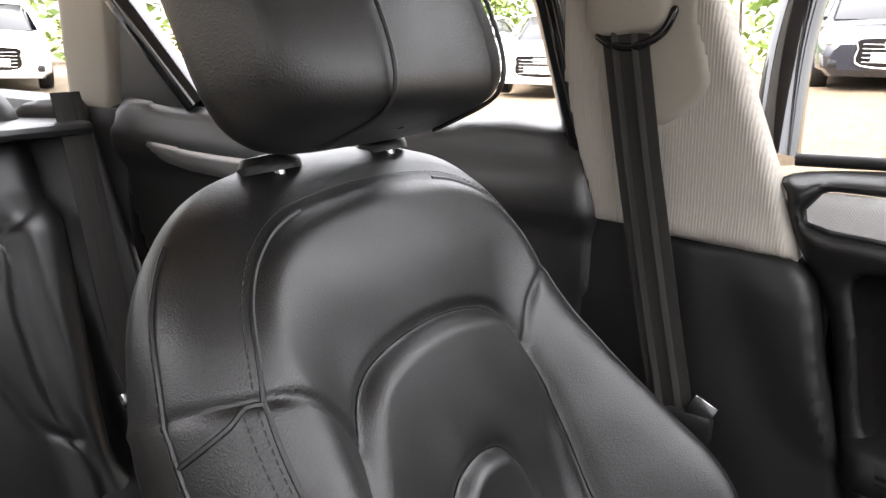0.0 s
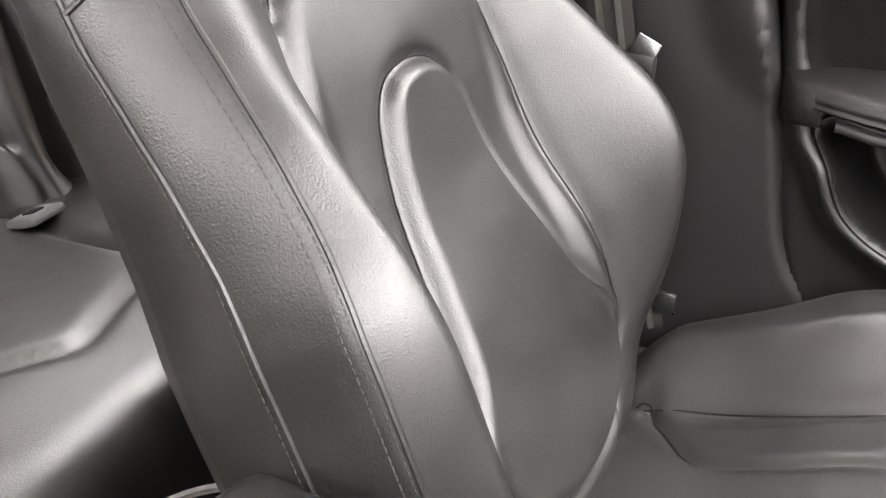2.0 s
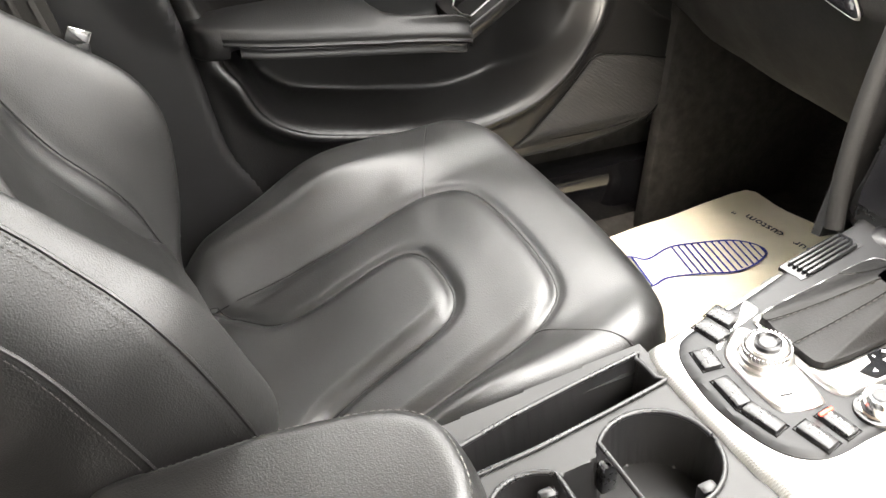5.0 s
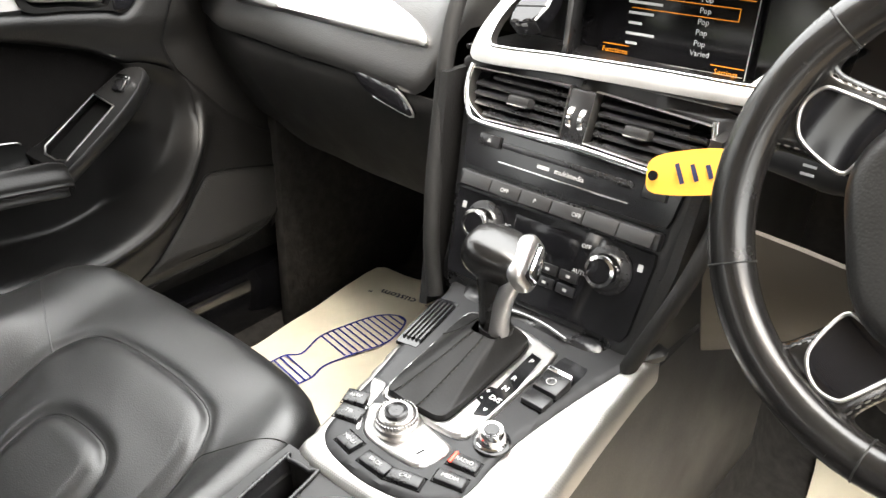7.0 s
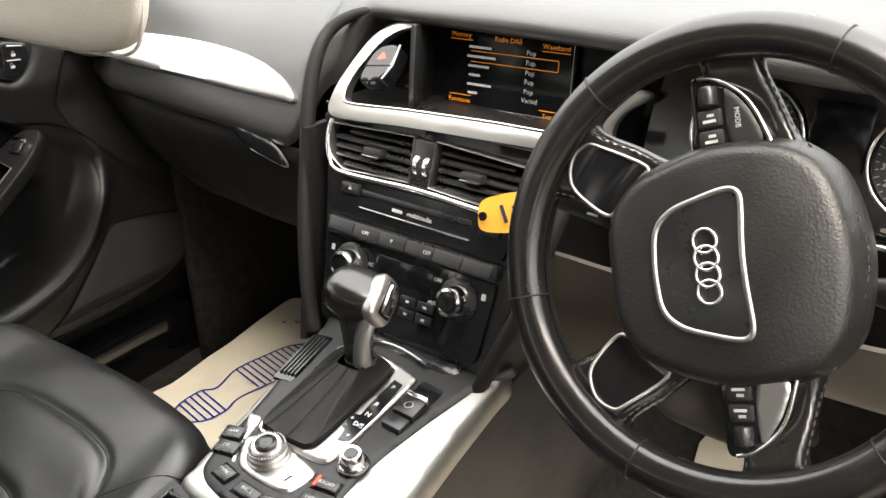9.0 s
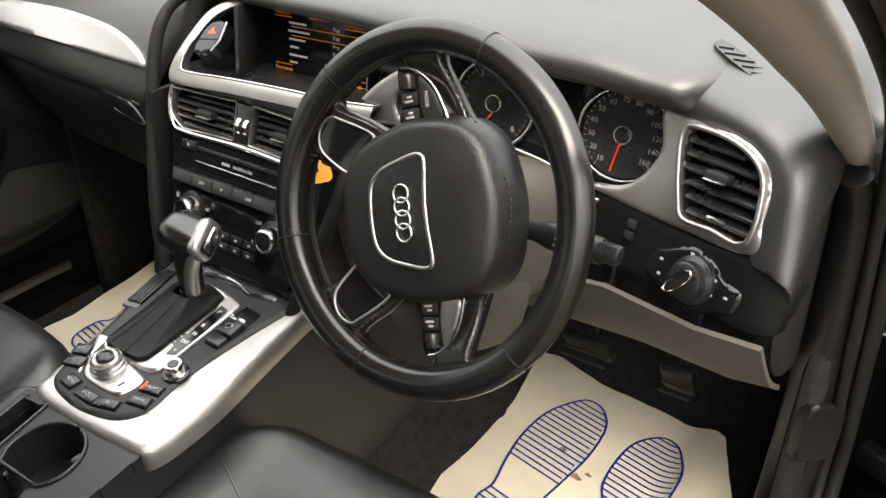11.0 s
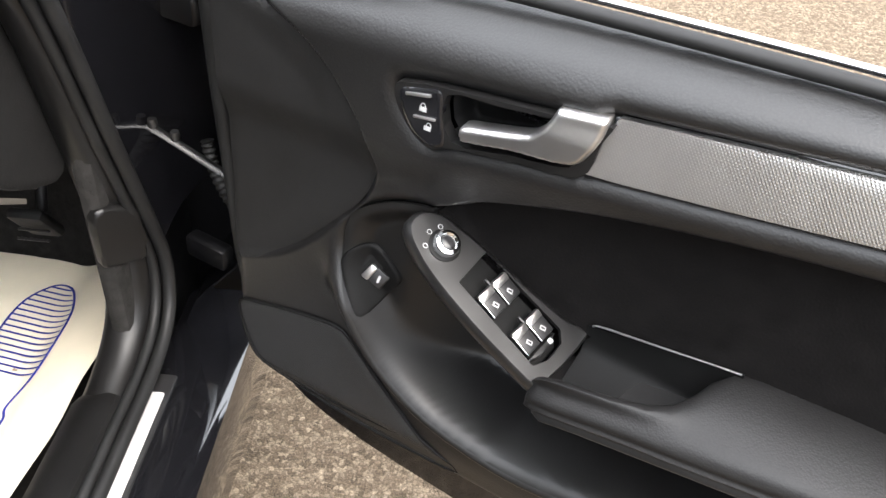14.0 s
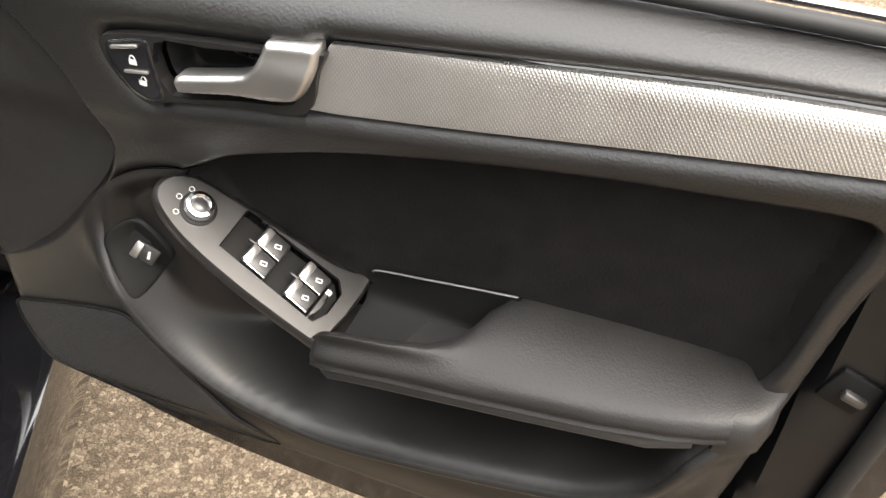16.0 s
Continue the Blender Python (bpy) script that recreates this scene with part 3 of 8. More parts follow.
RIDGE = ([-0.07, 0.0, 0.06, 0.11, 0.155, 0.2, 0.245, 0.285, 0.33, 0.37, 0.42, 0.468, 0.53, 0.58], [-0.04, -0.022, 0.020, 0.044, 0.062, 0.067, 0.064, 0.054, 0.042, 0.030, 0.014, -0.004, -0.012, -0.014])


def glide(v, xs, ys, w=0.022):
    """A table read with rounded bends."""
    g = np.linspace(-0.30, 0.90, 301)
    k = np.exp(-((np.arange(-24, 25) * 0.004 / w) ** 2))
    y = np.convolve(np.pad(np.interp(g, xs, ys), 24, "edge"), k / k.sum(), "valid")
    return np.interp(v, g, y)


def back_height(x, v, D):
    ax = np.abs(x)
    base = -0.024 + 0.010 * np.exp(-(((v - 0.52) / 0.05) ** 2)) - 0.020 * np.exp(-(((v - 0.26) / 0.10) ** 2))
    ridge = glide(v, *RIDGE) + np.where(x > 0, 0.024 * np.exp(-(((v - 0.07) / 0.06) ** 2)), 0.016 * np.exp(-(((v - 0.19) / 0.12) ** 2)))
    h = base + (ridge - base) * step(0.105, 0.205, ax)
    d1, d2 = -sdf(SHOE, x, v), -sdf(TONGUE, x, v)
    h += 0.010 * step(-0.002, 0.018, d1) + groove(d1, 0.005, 0.0055)
    h += 0.009 * step(-0.002, 0.016, d2) + groove(d2, 0.005, 0.0055)
    h += groove(sdf(WING[1], x, v, False)) + groove(sdf(WING[-1], x, v, False))
    r = 0.052 - 0.032 * step(0.40, 0.50, v)
    h += 0.0007 * np.sin(31 * x + 17 * v + 3 * np.sin(19 * v)) * np.sin(23 * v - 19 * x)
    return h - np.clip(r - D, 0, None) ** 2 / (2 * r)


# how far the sides of the backrest stand out from its front edge, and how far back, by height
FLANK_V = [-0.07, 0.0, 0.214, 0.30, 0.39, 0.46, 0.52, 0.574]
FLANK = (([0.004, 0.004, 0.004, 0.006, 0.008, 0.012, 0.016, 0.018], [0.012, 0.012, 0.012, 0.010, 0.010, 0.009, 0.008, 0.006]),
         ([0.008, 0.008, 0.009, 0.016, 0.020, 0.024, 0.031, 0.034], [0.040, 0.040, 0.040, 0.032, 0.029, 0.026, 0.023, 0.018]),
         ([0.010, 0.010, 0.013, 0.026, 0.030, 0.034, 0.042, 0.045], [0.070, 0.070, 0.070, 0.060, 0.057, 0.050, 0.044, 0.036]),
         ([0.010, 0.010, 0.012, 0.024, 0.029, 0.036, 0.044, 0.046], [0.120, 0.120, 0.118, 0.098, 0.085, 0.072, 0.060, 0.052]),
         ([0.002, 0.002, 0.000, 0.010, 0.018, 0.030, 0.038, 0.040], [0.165, 0.165, 0.165, 0.145, 0.120, 0.096, 0.076, 0.066]),
         ([-0.018, -0.018, -0.018, -0.006, 0.004, 0.020, 0.028, 0.030], [0.200, 0.200, 0.203, 0.180, 0.148, 0.112, 0.086, 0.074]),
         ([-0.06] * 8, [0.205, 0.205, 0.208, 0.186, 0.153, 0.116, 0.089, 0.077]))


def flank_rings():
    return [(lambda x, v, d=d: glide(v, FLANK_V, d, 0.035), lambda x, v, o=o: -glide(v, FLANK_V, o, 0.035)) for o, d in FLANK]


def lift(fn, path, out=None, extra=0.0):
    """A line of plan points raised onto the surface fn."""
    p = np.asarray(path, float)
    D = np.maximum(-sdf(out, p[:, 0], p[:, 1]), 0) if out is not None else np.full(len(p), 1.0)
    return np.column_stack([p, fn(p[:, 0], p[:, 1], D) + extra])


def inset_line(out, d, v0, v1, side):
    """Points of an outline, moved in by d, between two heights on one side."""
    o = np.asarray(out)
    t = np.roll(o, -1, 0) - np.roll(o, 1, 0)
    nrm = np.column_stack([-t[:, 1], t[:, 0]])
    nrm /= np.linalg.norm(nrm, axis=1)[:, None]
    p = o + nrm * d
    p = p[(p[:, 0] * side > 0) & (p[:, 1] >= v0) & (p[:, 1] <= v1)]
    return p[np.argsort(p[:, 1])]


def flank_line(k, v0, v1, side):
    """A line along one side of the backrest, k rings back from its front edge."""
    o = BACK_OUT
    t = np.roll(o, -1, 0) - np.roll(o, 1, 0)
    nrm = np.column_stack([t[:, 1], -t[:, 0]])
    nrm /= np.linalg.norm(nrm, axis=1)[:, None]
    keep = (o[:, 0] * side > 0) & (o[:, 1] >= v0) & (o[:, 1] <= v1)
    i, f = int(k), k - int(k)
    rows = [([0] * 8, [0] * 8)] + list(FLANK)
    out, back = (np.array(rows[i][q]) * (1 - f) + np.array(rows[i + 1][q]) * f for q in (0, 1))
    v = o[:, 1]
    p = o + nrm * glide(v, FLANK_V, out, 0.035)[:, None]
    h = back_height(o[:, 0], v, 0 * v) - glide(v, FLANK_V, back, 0.035)
    p = np.column_stack([p, h])[keep]
    return p[np.argsort(v[keep])]


def pillow(size, e=(0.45, 0.45), nu=28, nv=18, m=None, bend=0.0):
    """A rounded cushion form."""
    f = lambda c, k: np.sign(c) * np.abs(c) ** k
    u, v = np.meshgrid(np.linspace(-math.pi, math.pi, nu + 1), np.linspace(-1.5707, 1.5707, nv + 1), indexing="ij")
    x = size[0] / 2 * f(np.cos(v), e[1]) * f(np.cos(u), e[0])
    y = size[1] / 2 * f(np.cos(v), e[1]) * f(np.sin(u), e[0])
    z = size[2] / 2 * f(np.sin(v), e[1])
    y = y + bend * (x / size[0] * 2) ** 2
    return sheet(np.stack([x, y, z], 2), 70, m)


CUSH_OUT = smooth(mirrored([(0.02, -0.06), (0.16, -0.055), (0.205, -0.02), (0.235, 0.06), (0.254, 0.18), (0.257, 0.30), (0.245, 0.385), (0.20, 0.435), (0.12, 0.455), (0.03, 0.460)]), 5)
RING = smooth(mirrored([(0.06, -0.12), (0.172, -0.10), (0.166, 0.0), (0.160, 0.085), (0.149, 0.19), (0.144, 0.28), (0.132, 0.320), (0.104, 0.347), (0.04, 0.357)]), 5) + (0.03, 0)
PAD = smooth(mirrored([(0.06, -0.12), (0.165, 0.018), (0.145, 0.052), (0.093, 0.092), (0.079, 0.13), (0.075, 0.17), (0.071, 0.225), (0.060, 0.250), (0.030, 0.263)]), 5) + (0.03, 0)


def cush_height(x, y, D):
    ax = np.abs(x - 0.03)
    z = glide(y, [-0.06, 0.0, 0.11, 0.2, 0.3, 0.38, 0.43, 0.46], [0.404, 0.421, 0.466, 0.517, 0.567, 0.597, 0.598, 0.589], 0.035)
    z = z + 0.068 * step(0.138, 0.215, ax) * step(-0.05, 0.05, y) * (1 - 0.85 * step(0.17, 0.37, y))
    d1, d2 = -sdf(RING, x, y), -sdf(PAD, x, y)
    z += 0.007 * step(-0.002, 0.026, d1) + groove(d1, 0.006, 0.006)
    z += 0.010 * step(-0.002, 0.026, d2) + groove(d2, 0.007, 0.007)
    z += 0.0008 * np.sin(29 * x + 19 * y + 3 * np.sin(21 * y)) * np.sin(23 * y - 17 * x)
    return z - roll(D, 0.038)


def front_seat(label):
    seat = thing("front_seat", label, "car seat", (-0.37, 0, 0), group="front seats")
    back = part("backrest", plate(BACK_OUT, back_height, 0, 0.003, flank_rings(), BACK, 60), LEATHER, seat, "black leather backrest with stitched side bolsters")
    for s in (1, -1):
        for k in (0.35, 0.95):
            part("seam_stitching", dashes(flank_line(k, -0.03, 0.462, s) + (s * 0.0006, 0, 0.0006), m=BACK), THREAD, back)
        part("piping", tube(flank_line(0.0, -0.03, 0.57, s), 0.0019, 6, m=BACK), LEATHER, back)
        part("side_piping", tube(flank_line(3.0, -0.05, 0.545, s) + (s * 0.0001, 0, 0), 0.0019, 6, m=BACK), LEATHER, back)
        part("side_stitching", dashes(flank_line(3.15, -0.05, 0.545, s) + (s * 0.0006, 0, 0), m=BACK), THREAD, back)
        cross = np.array([flank_line(k, 0.40, 0.50, s)[np.argmin(np.abs(flank_line(k, 0.40, 0.50, s)[:, 1] - 0.462 + 0.006 * k))] for k in (0.0, 0.7, 1.4, 2.2, 3.0)])
        part("cross_seam", tube(smooth(cross, 5, False), 0.0021, 6, m=BACK), LEATHER, back)
    part("arch_stitching", dashes(np.concatenate([flank_line(0.4, 0.462, 0.6, 1), flank_line(0.4, 0.462, 0.6, -1)[::-1]]) + (0, 0, 0.0008), m=BACK), THREAD, back)
    head = part("headrest", pillow((0.278, 0.124, 0.232), (0.5, 0.40), 48, 30, BACK @ pose(0.005, 0.719, 0.02, 90, 0, 0), -0.012), LEATHER, seat, "black leather headrest")
    for s in (1, -1):
        seam = [(s * 0.075 - 0.003, 0.719 + 0.1158 * math.copysign(abs(math.cos(a)) ** 0.42, math.cos(a)), 0.023 + 0.0608 * math.copysign(abs(math.sin(a)) ** 0.46, math.sin(a))) for a in np.linspace(-0.2, 3.34, 90)]
        part("headrest_seam", tube(seam, 0.0019, 6, m=BACK), LEATHER, head)
        part("headrest_post", tube([(s * 0.07, 0.58, -0.062), (s * 0.07, 0.70, -0.01)], 0.0065, 12, m=BACK), CHROME, seat, "chrome headrest post")
        part("post_collar", lathe([(0.027, 0), (0.027, 0.006), (0.022, 0.012), (0.009, 0.013)], 24, (0, 0, 0), m=BACK @ Matrix.Translation((s * 0.07, 0.606, -0.058)) @ pose(0, 0, 0, -78, 0, 0) @ Matrix.Diagonal((1, 0.75, 1, 1))), POCKET_BLACK, seat)
    cush = part("cushion", plate(CUSH_OUT, cush_height, 0, 0.0032, ((0.012, -0.004), (0.05, -0.006), (0.09, -0.002), (0.13, 0.015)), None, 60), LEATHER, seat, "black leather seat cushion with raised bolsters")
    for s in (1, -1):
        rim = inset_line(CUSH_OUT, -0.0055, 0.0, 0.40, s)
        side = np.column_stack([rim, cush_height(rim[:, 0], rim[:, 1], 0 * rim[:, 0]) - 0.03])
        part("cushion_piping", tube(side, 0.0024, 6), LEATHER, cush)
        part("cushion_stitching", dashes(side - (s * -0.001, 0, 0.006)), THREAD, cush)
    # matt black cords in the panel seams stand in for shade in the creases
    for line_ in (SHOE, TONGUE):
        part("panel_seam_shade", tube(lift(back_height, line_[line_[:, 1] > 0.0], BACK_OUT, 0.0002), 0.0008, 6, m=BACK), MATT_BLACK, back)
    for line_ in (RING, PAD):
        part("panel_seam_shade", tube(lift(cush_height, line_[line_[:, 1] > 0.0], CUSH_OUT, 0.0002), 0.0008, 6), MATT_BLACK, cush)
    for s in (1, -1):
        seam = smooth([(0.03 + s * 0.140, 0.302), (0.015 + s * 0.19, 0.330), (s * 0.245, 0.365)], 6, False)
        part("cushion_seam", tube(lift(cush_height, seam, CUSH_OUT, -0.0003), 0.0013, 6), LEATHER, cush)
    part("plinth", rbox((0.46, 0.50, 0.12), 0.03, (0, 0.17, 0.38)), HARD, seat)
    for s in (1, -1):
        part("side_valance", rbox((0.03, 0.46, 0.07), 0.012, (s * 0.245, 0.17, 0.40)), HARD, seat)
        part("seat_rail", rbox((0.04, 0.55, 0.05), 0.006, (s * 0.19, 0.17, 0.285)), HARD, seat)
    return seat


passenger_seat = front_seat("black leather front passenger seat with chrome headrest posts")
driver_seat = copy_thing(passenger_seat, pose(0.37, 0.05, 0))
tagged(driver_seat, "black leather driver's seat beside the open door")


# ---- doors ----
INNER = frame_of((0, 0, 0), (1, 0, 0), (0, 0, 1))
CARD = smooth([(0.045, 0.985), (0.036, 0.83), (0.030, 0.64), (0.030, 0.55), (0.045, 0.495), (0.085, 0.462), (0.16, 0.447), (0.26, 0.443), (0.36, 0.439), (0.50, 0.436), (0.64, 0.438), (0.735, 0.475), (0.772, 0.58), (0.792, 0.73), (0.812, 0.87), (0.845, 0.94), (0.860, 0.99), (0.845, 1.016), (0.62, 1.020), (0.40, 1.014), (0.20, 1.001), (0.10, 0.988)], 6)
ARC = smooth([(0.045, 1.00), (0.115, 0.972), (0.167, 0.945), (0.210, 0.895), (0.226, 0.845), (0.215, 0.80), (0.181, 0.755), (0.113, 0.685), (0.03, 0.643), (-0.05, 0.64), (-0.05, 1.0)], 6)
COVER = smooth([(0.048, 0.978), (0.112, 0.966), (0.163, 0.940), (0.205, 0.893), (0.221, 0.845), (0.210, 0.802), (0.177, 0.759), (0.111, 0.691), (0.038, 0.650), (0.035, 0.75), (0.040, 0.88)], 6)
CLOTH = smooth([(0.285, 0.800), (0.320, 0.836), (0.366, 0.856), (0.446, 0.881), (0.529, 0.899), (0.620, 0.913), (0.707, 0.921), (0.770, 0.926), (0.790, 0.921), (0.793, 0.905), (0.784, 0.86), (0.762, 0.755), (0.68, 0.720), (0.575, 0.700), (0.449, 0.672), (0.36, 0.728)], 6)
POCKET = smooth([(0.192, 0.745), (0.194, 0.710), (0.214, 0.668), (0.248, 0.616), (0.297, 0.578), (0.350, 0.560), (0.410, 0.552), (0.485, 0.560), (0.595, 0.580), (0.660, 0.598), (0.705, 0.630), (0.727, 0.675), (0.738, 0.715), (0.60, 0.705), (0.46, 0.690), (0.40, 0.712), (0.345, 0.762), (0.312, 0.800), (0.285, 0.812), (0.240, 0.800), (0.204, 0.775)], 6)
RECESS = smooth([(0.420, 0.690), (0.450, 0.722), (0.50, 0.736), (0.562, 0.750), (0.575, 0.735), (0.55, 0.69), (0.47, 0.66), (0.41, 0.66)], 5)
STRIP_X = np.linspace(0.44, 0.815, 12)
STRIP = [(0.4355, 0.9695), (0.4185, 0.9195)] + [(a, np.interp(a, [0.418, 0.524, 0.634, 0.70, 0.78, 0.82], [0.9195, 0.932, 0.947, 0.9555, 0.965, 0.969])) for a in STRIP_X] + [(0.836, 0.974), (0.838, 0.984), (0.826, 0.999)] + [(a, np.interp(a, [0.435, 0.522, 0.627, 0.69, 0.77, 0.82], [0.9695, 0.978, 0.988, 0.9935, 0.998, 1.0])) for a in STRIP_X[::-1][:-1]]
HANDLE_CUP = smooth([(0.2516, 0.940), (0.270, 0.9465), (0.297, 0.951), (0.355, 0.957), (0.4247, 0.9638), (0.4345, 0.966), (0.428, 0.950), (0.4165, 0.9165), (0.3616, 0.908), (0.3054, 0.899), (0.286, 0.8915), (0.2686, 0.9012), (0.2537, 0.9216)], 4)
CUP_HOLE = smooth([(0.299, 0.9455), (0.345, 0.9515), (0.390, 0.9570), (0.420, 0.9600), (0.417, 0.945), (0.407, 0.9215), (0.36, 0.9135), (0.306, 0.9055)], 3)
# the switch pod lies along the armrest: its frame runs rearwards, outwards and up
POD_F = frame_of((0.305, -0.009, 0.793), (0.1188, -0.0324, -0.084), (0.0146, 0.0837, 0.015))
POD_FACE = np.concatenate([smooth([(0.1475, 0.001), (0.0785, -0.0155), (0.02, -0.0245), (-0.015, -0.0235), (-0.031, -0.016), (-0.0345, -0.002), (-0.026, 0.0125), (-0.008, 0.022), (0.0235, 0.033), (0.0704, 0.048), (0.114, 0.064), (0.136, 0.0815)], 5, False), [(0.1415, 0.062), (0.1465, 0.037), (0.1485, 0.0145)]])
POD_ALL = np.concatenate([smooth([(0.1495, -0.001), (0.0785, -0.018), (0.02, -0.0270), (-0.017, -0.0255), (-0.0345, -0.018), (-0.039, -0.001), (-0.030, 0.017), (-0.004, 0.033), (0.028, 0.0455), (0.074, 0.060), (0.114, 0.076), (0.138, 0.091)], 5, False), [(0.1445, 0.062), (0.1490, 0.037), (0.1505, 0.0145)]])
TRAY = np.concatenate([smooth([(0.0345, -0.0075), (0.0785, 0.0005), (0.1325, 0.0105), (0.1360, 0.0265), (0.1310, 0.0485), (0.1200, 0.0560), (0.0673, 0.0437), (0.0240, 0.0335)], 1)])


def strip_low(x):
    return np.interp(x, [0.0, 0.25, 0.418, 0.524, 0.634, 0.78, 0.9], [0.875, 0.885, 0.915, 0.928, 0.943, 0.961, 0.975])


def card_height(x, z, D):
    zb = strip_low(x)
    h = 0.014 * step(0, 1, (z - zb + 0.060) / 0.056) - 0.040 * (np.clip(z - 0.958 - 0.05 * (x - 0.2), 0, None) / 0.048) ** 2
    da = -sdf(ARC, x, z)
    h += -0.007 * step(-0.001, 0.006, da) - 0.006 * step(0.0, 0.05, da)
    dc = -sdf(CLOTH, x, z)
    h += -(0.028 + 0.012 * step(0.60, 0.45, x)) * step(-0.006, 0.012, dc)
    dp = -sdf(POCKET, x, z)
    h += 0.026 * np.exp(-(((dp + 0.009) / 0.019) ** 2)) * step(0.74, 0.66, z)
    h += -0.050 * step(-0.002, 0.008, -sdf(RECESS, x, z)) * step(0.64, 0.70, z)
    h += -0.012 * step(0.05, -0.02, z - 0.46)
    return h - roll(D, 0.022)


def pocket_height(x, z, ribs):
    """The pocket's lining starts under the rim of the card and falls away behind it."""
    dp = -sdf(POCKET, x, z)
    h = card_height(x, z, 1.0 + 0 * x) - 0.003 - (0.014 + 0.062 * step(0.24, 0.34, x) * step(0.76, 0.70, z)) * step(-0.001, 0.024, dp)
    if ribs:
        h += 0.030 * step(0.006, 0.03, dp) * sum(np.exp(-(((x - c + 0.35 * (z - 0.57)) / w) ** 2)) for c, w in ((0.400, 0.007), (0.452, 0.010))) * step(0.66, 0.60, z)
    return h


def grown(poly, d):
    """An outline moved outwards by d."""
    p = np.asarray(poly, float)
    t = np.roll(p, -1, axis=0) - np.roll(p, 1, axis=0)
    t /= np.linalg.norm(t, axis=1)[:, None] + 1e-9
    area = np.sum(p[:, 0] * np.roll(p[:, 1], -1) - p[:, 1] * np.roll(p[:, 0], -1))
    return p + d * np.sign(area) * np.column_stack([t[:, 1], -t[:, 0]])


def door(name, label, category, at, turn, flip):
    """A front door: x runs back from its hinges, -y is its inner side."""
    d = thing(name, label, category, at, turn)
    mir = Matrix.Diagonal((1, -1, 1, 1)) if flip else Matrix.Identity(4)
    I = mir @ INNER
    card = part("door_card", plate(CARD, card_height, 0.006, 0.004 if flip else 0.0022, m=I, angle=50, cap=False, holes=(POCKET, grown(HANDLE_CUP, -0.005), STRIP)), LINING, d, "soft black door lining")
    part("speaker_cover", plate(COVER, lambda x, z, D: card_height(x, z, 1.0 + 0 * x) + 0.0015 - roll(D, 0.0015), 0.003, 0.005, m=I, cap=False, angle=60), COVER_CLOTH, card, "matt black cover panel")
    part("pocket_liner", plate(grown(POCKET, 0.005), lambda x, z, D: pocket_height(x, z, not flip), 0.003, 0.004, m=I, cap=False, angle=60), POCKET_BLACK, card, "black door pocket lining")
    part("fabric_insert", plate(CLOTH, lambda x, z, D: card_height(x, z, 1.0 + 0 * x) + 0.004 - 0.003 * step(0.012, 0.0, D), 0.004, 0.005, m=I, cap=False), INSERT, card, "black cloth panel")
    part("aluminium_strip", plate(grown(STRIP, 0.0012), lambda x, z, D: card_height(x, z, 1.0 + 0 * x) - 0.0014 - 0.10 * np.clip(z - strip_low(x) - 0.004, 0, None), 0.006, 0.003, m=I), ALU, card, "woven aluminium trim strip")
    bezel = part("handle_bezel", plate(HANDLE_CUP, 0.0153, 0.012, 0.002, m=I, angle=30, holes=[CUP_HOLE]), POCKET_BLACK, card, "satin black handle surround")
    part("handle_recess", plate(smooth(CUP_HOLE, 1), lambda x, z, D: -0.022 + 0.020 * step(0.010, 0.0, D), 0.004, 0.002, m=I, cap=False, angle=60), MATT_BLACK, card, "black handle recess")
    part("recess_fold", tube(smooth([(0.330, 0.018, 0.950), (0.338, 0.020, 0.940), (0.344, 0.019, 0.934), (0.362, 0.016, 0.933), (0.385, 0.012, 0.936)], 5, False), 0.0022, 6, m=mir), SATIN, card)
    grip = smooth([(0.314, 0.9225), (0.320, 0.9265), (0.334, 0.9295), (0.3686, 0.938), (0.3806, 0.946), (0.388, 0.958), (0.392, 0.967), (0.398, 0.9685), (0.426, 0.9715), (0.4305, 0.969), (0.429, 0.957), (0.423, 0.942), (0.415, 0.931), (0.402, 0.9265), (0.357, 0.9195), (0.320, 0.9125), (0.315, 0.915)], 4)
    part("door_handle", plate(grip, lambda x, z, D: 0.0225 + 0.003 * step(0.36, 0.40, x) - 0.004 * step(0.945, 0.968, z) - roll(D, 0.0045), 0.012, 0.0016, m=I, angle=70), SATIN_METAL, card, "satin metal pull handle")
    lock = part("lock_panel", plate(smooth([(0.2575, 0.938), (0.272, 0.9435), (0.2935, 0.9470), (0.2965, 0.925), (0.2995, 0.9005), (0.284, 0.8955), (0.2695, 0.903), (0.258, 0.922)], 4), lambda x, z, D: 0.0175 - roll(D, 0.0015), 0.006, 0.002, m=I), GLOSSY, card)
    part("lock_bar", rbox((0.024, 0.003, 0.0028), 0.001, (0.275, -0.0185, 0.9395), (0, -12, 0), m=mir), SATIN_METAL, lock)
    part("lock_bar", rbox((0.021, 0.003, 0.0024), 0.001, (0.2815, -0.0185, 0.9205), (0, -8, 0), m=mir), SATIN_METAL, lock)
    for x, z, k in ((0.2795, 0.9285, 0), (0.2845, 0.9125, 1)):
        part("padlock_body", rbox((0.0062, 0.0006, 0.0040), 0.0, (x, -0.0178, z - 0.001), m=mir), GREY_MARK, lock)
        part("padlock_loop", tube([(x + 0.0022 * math.cos(a) + 0.0012 * k, -0.0178, z + 0.0012 + 0.0032 * math.sin(a)) for a in np.linspace(-0.2, 3.34, 9)], 0.0004, 5, m=mir), GREY_MARK, lock)
    # armrest: a rail in front of the grab hollow, then a full pad back to the cloth panel
    sect = []
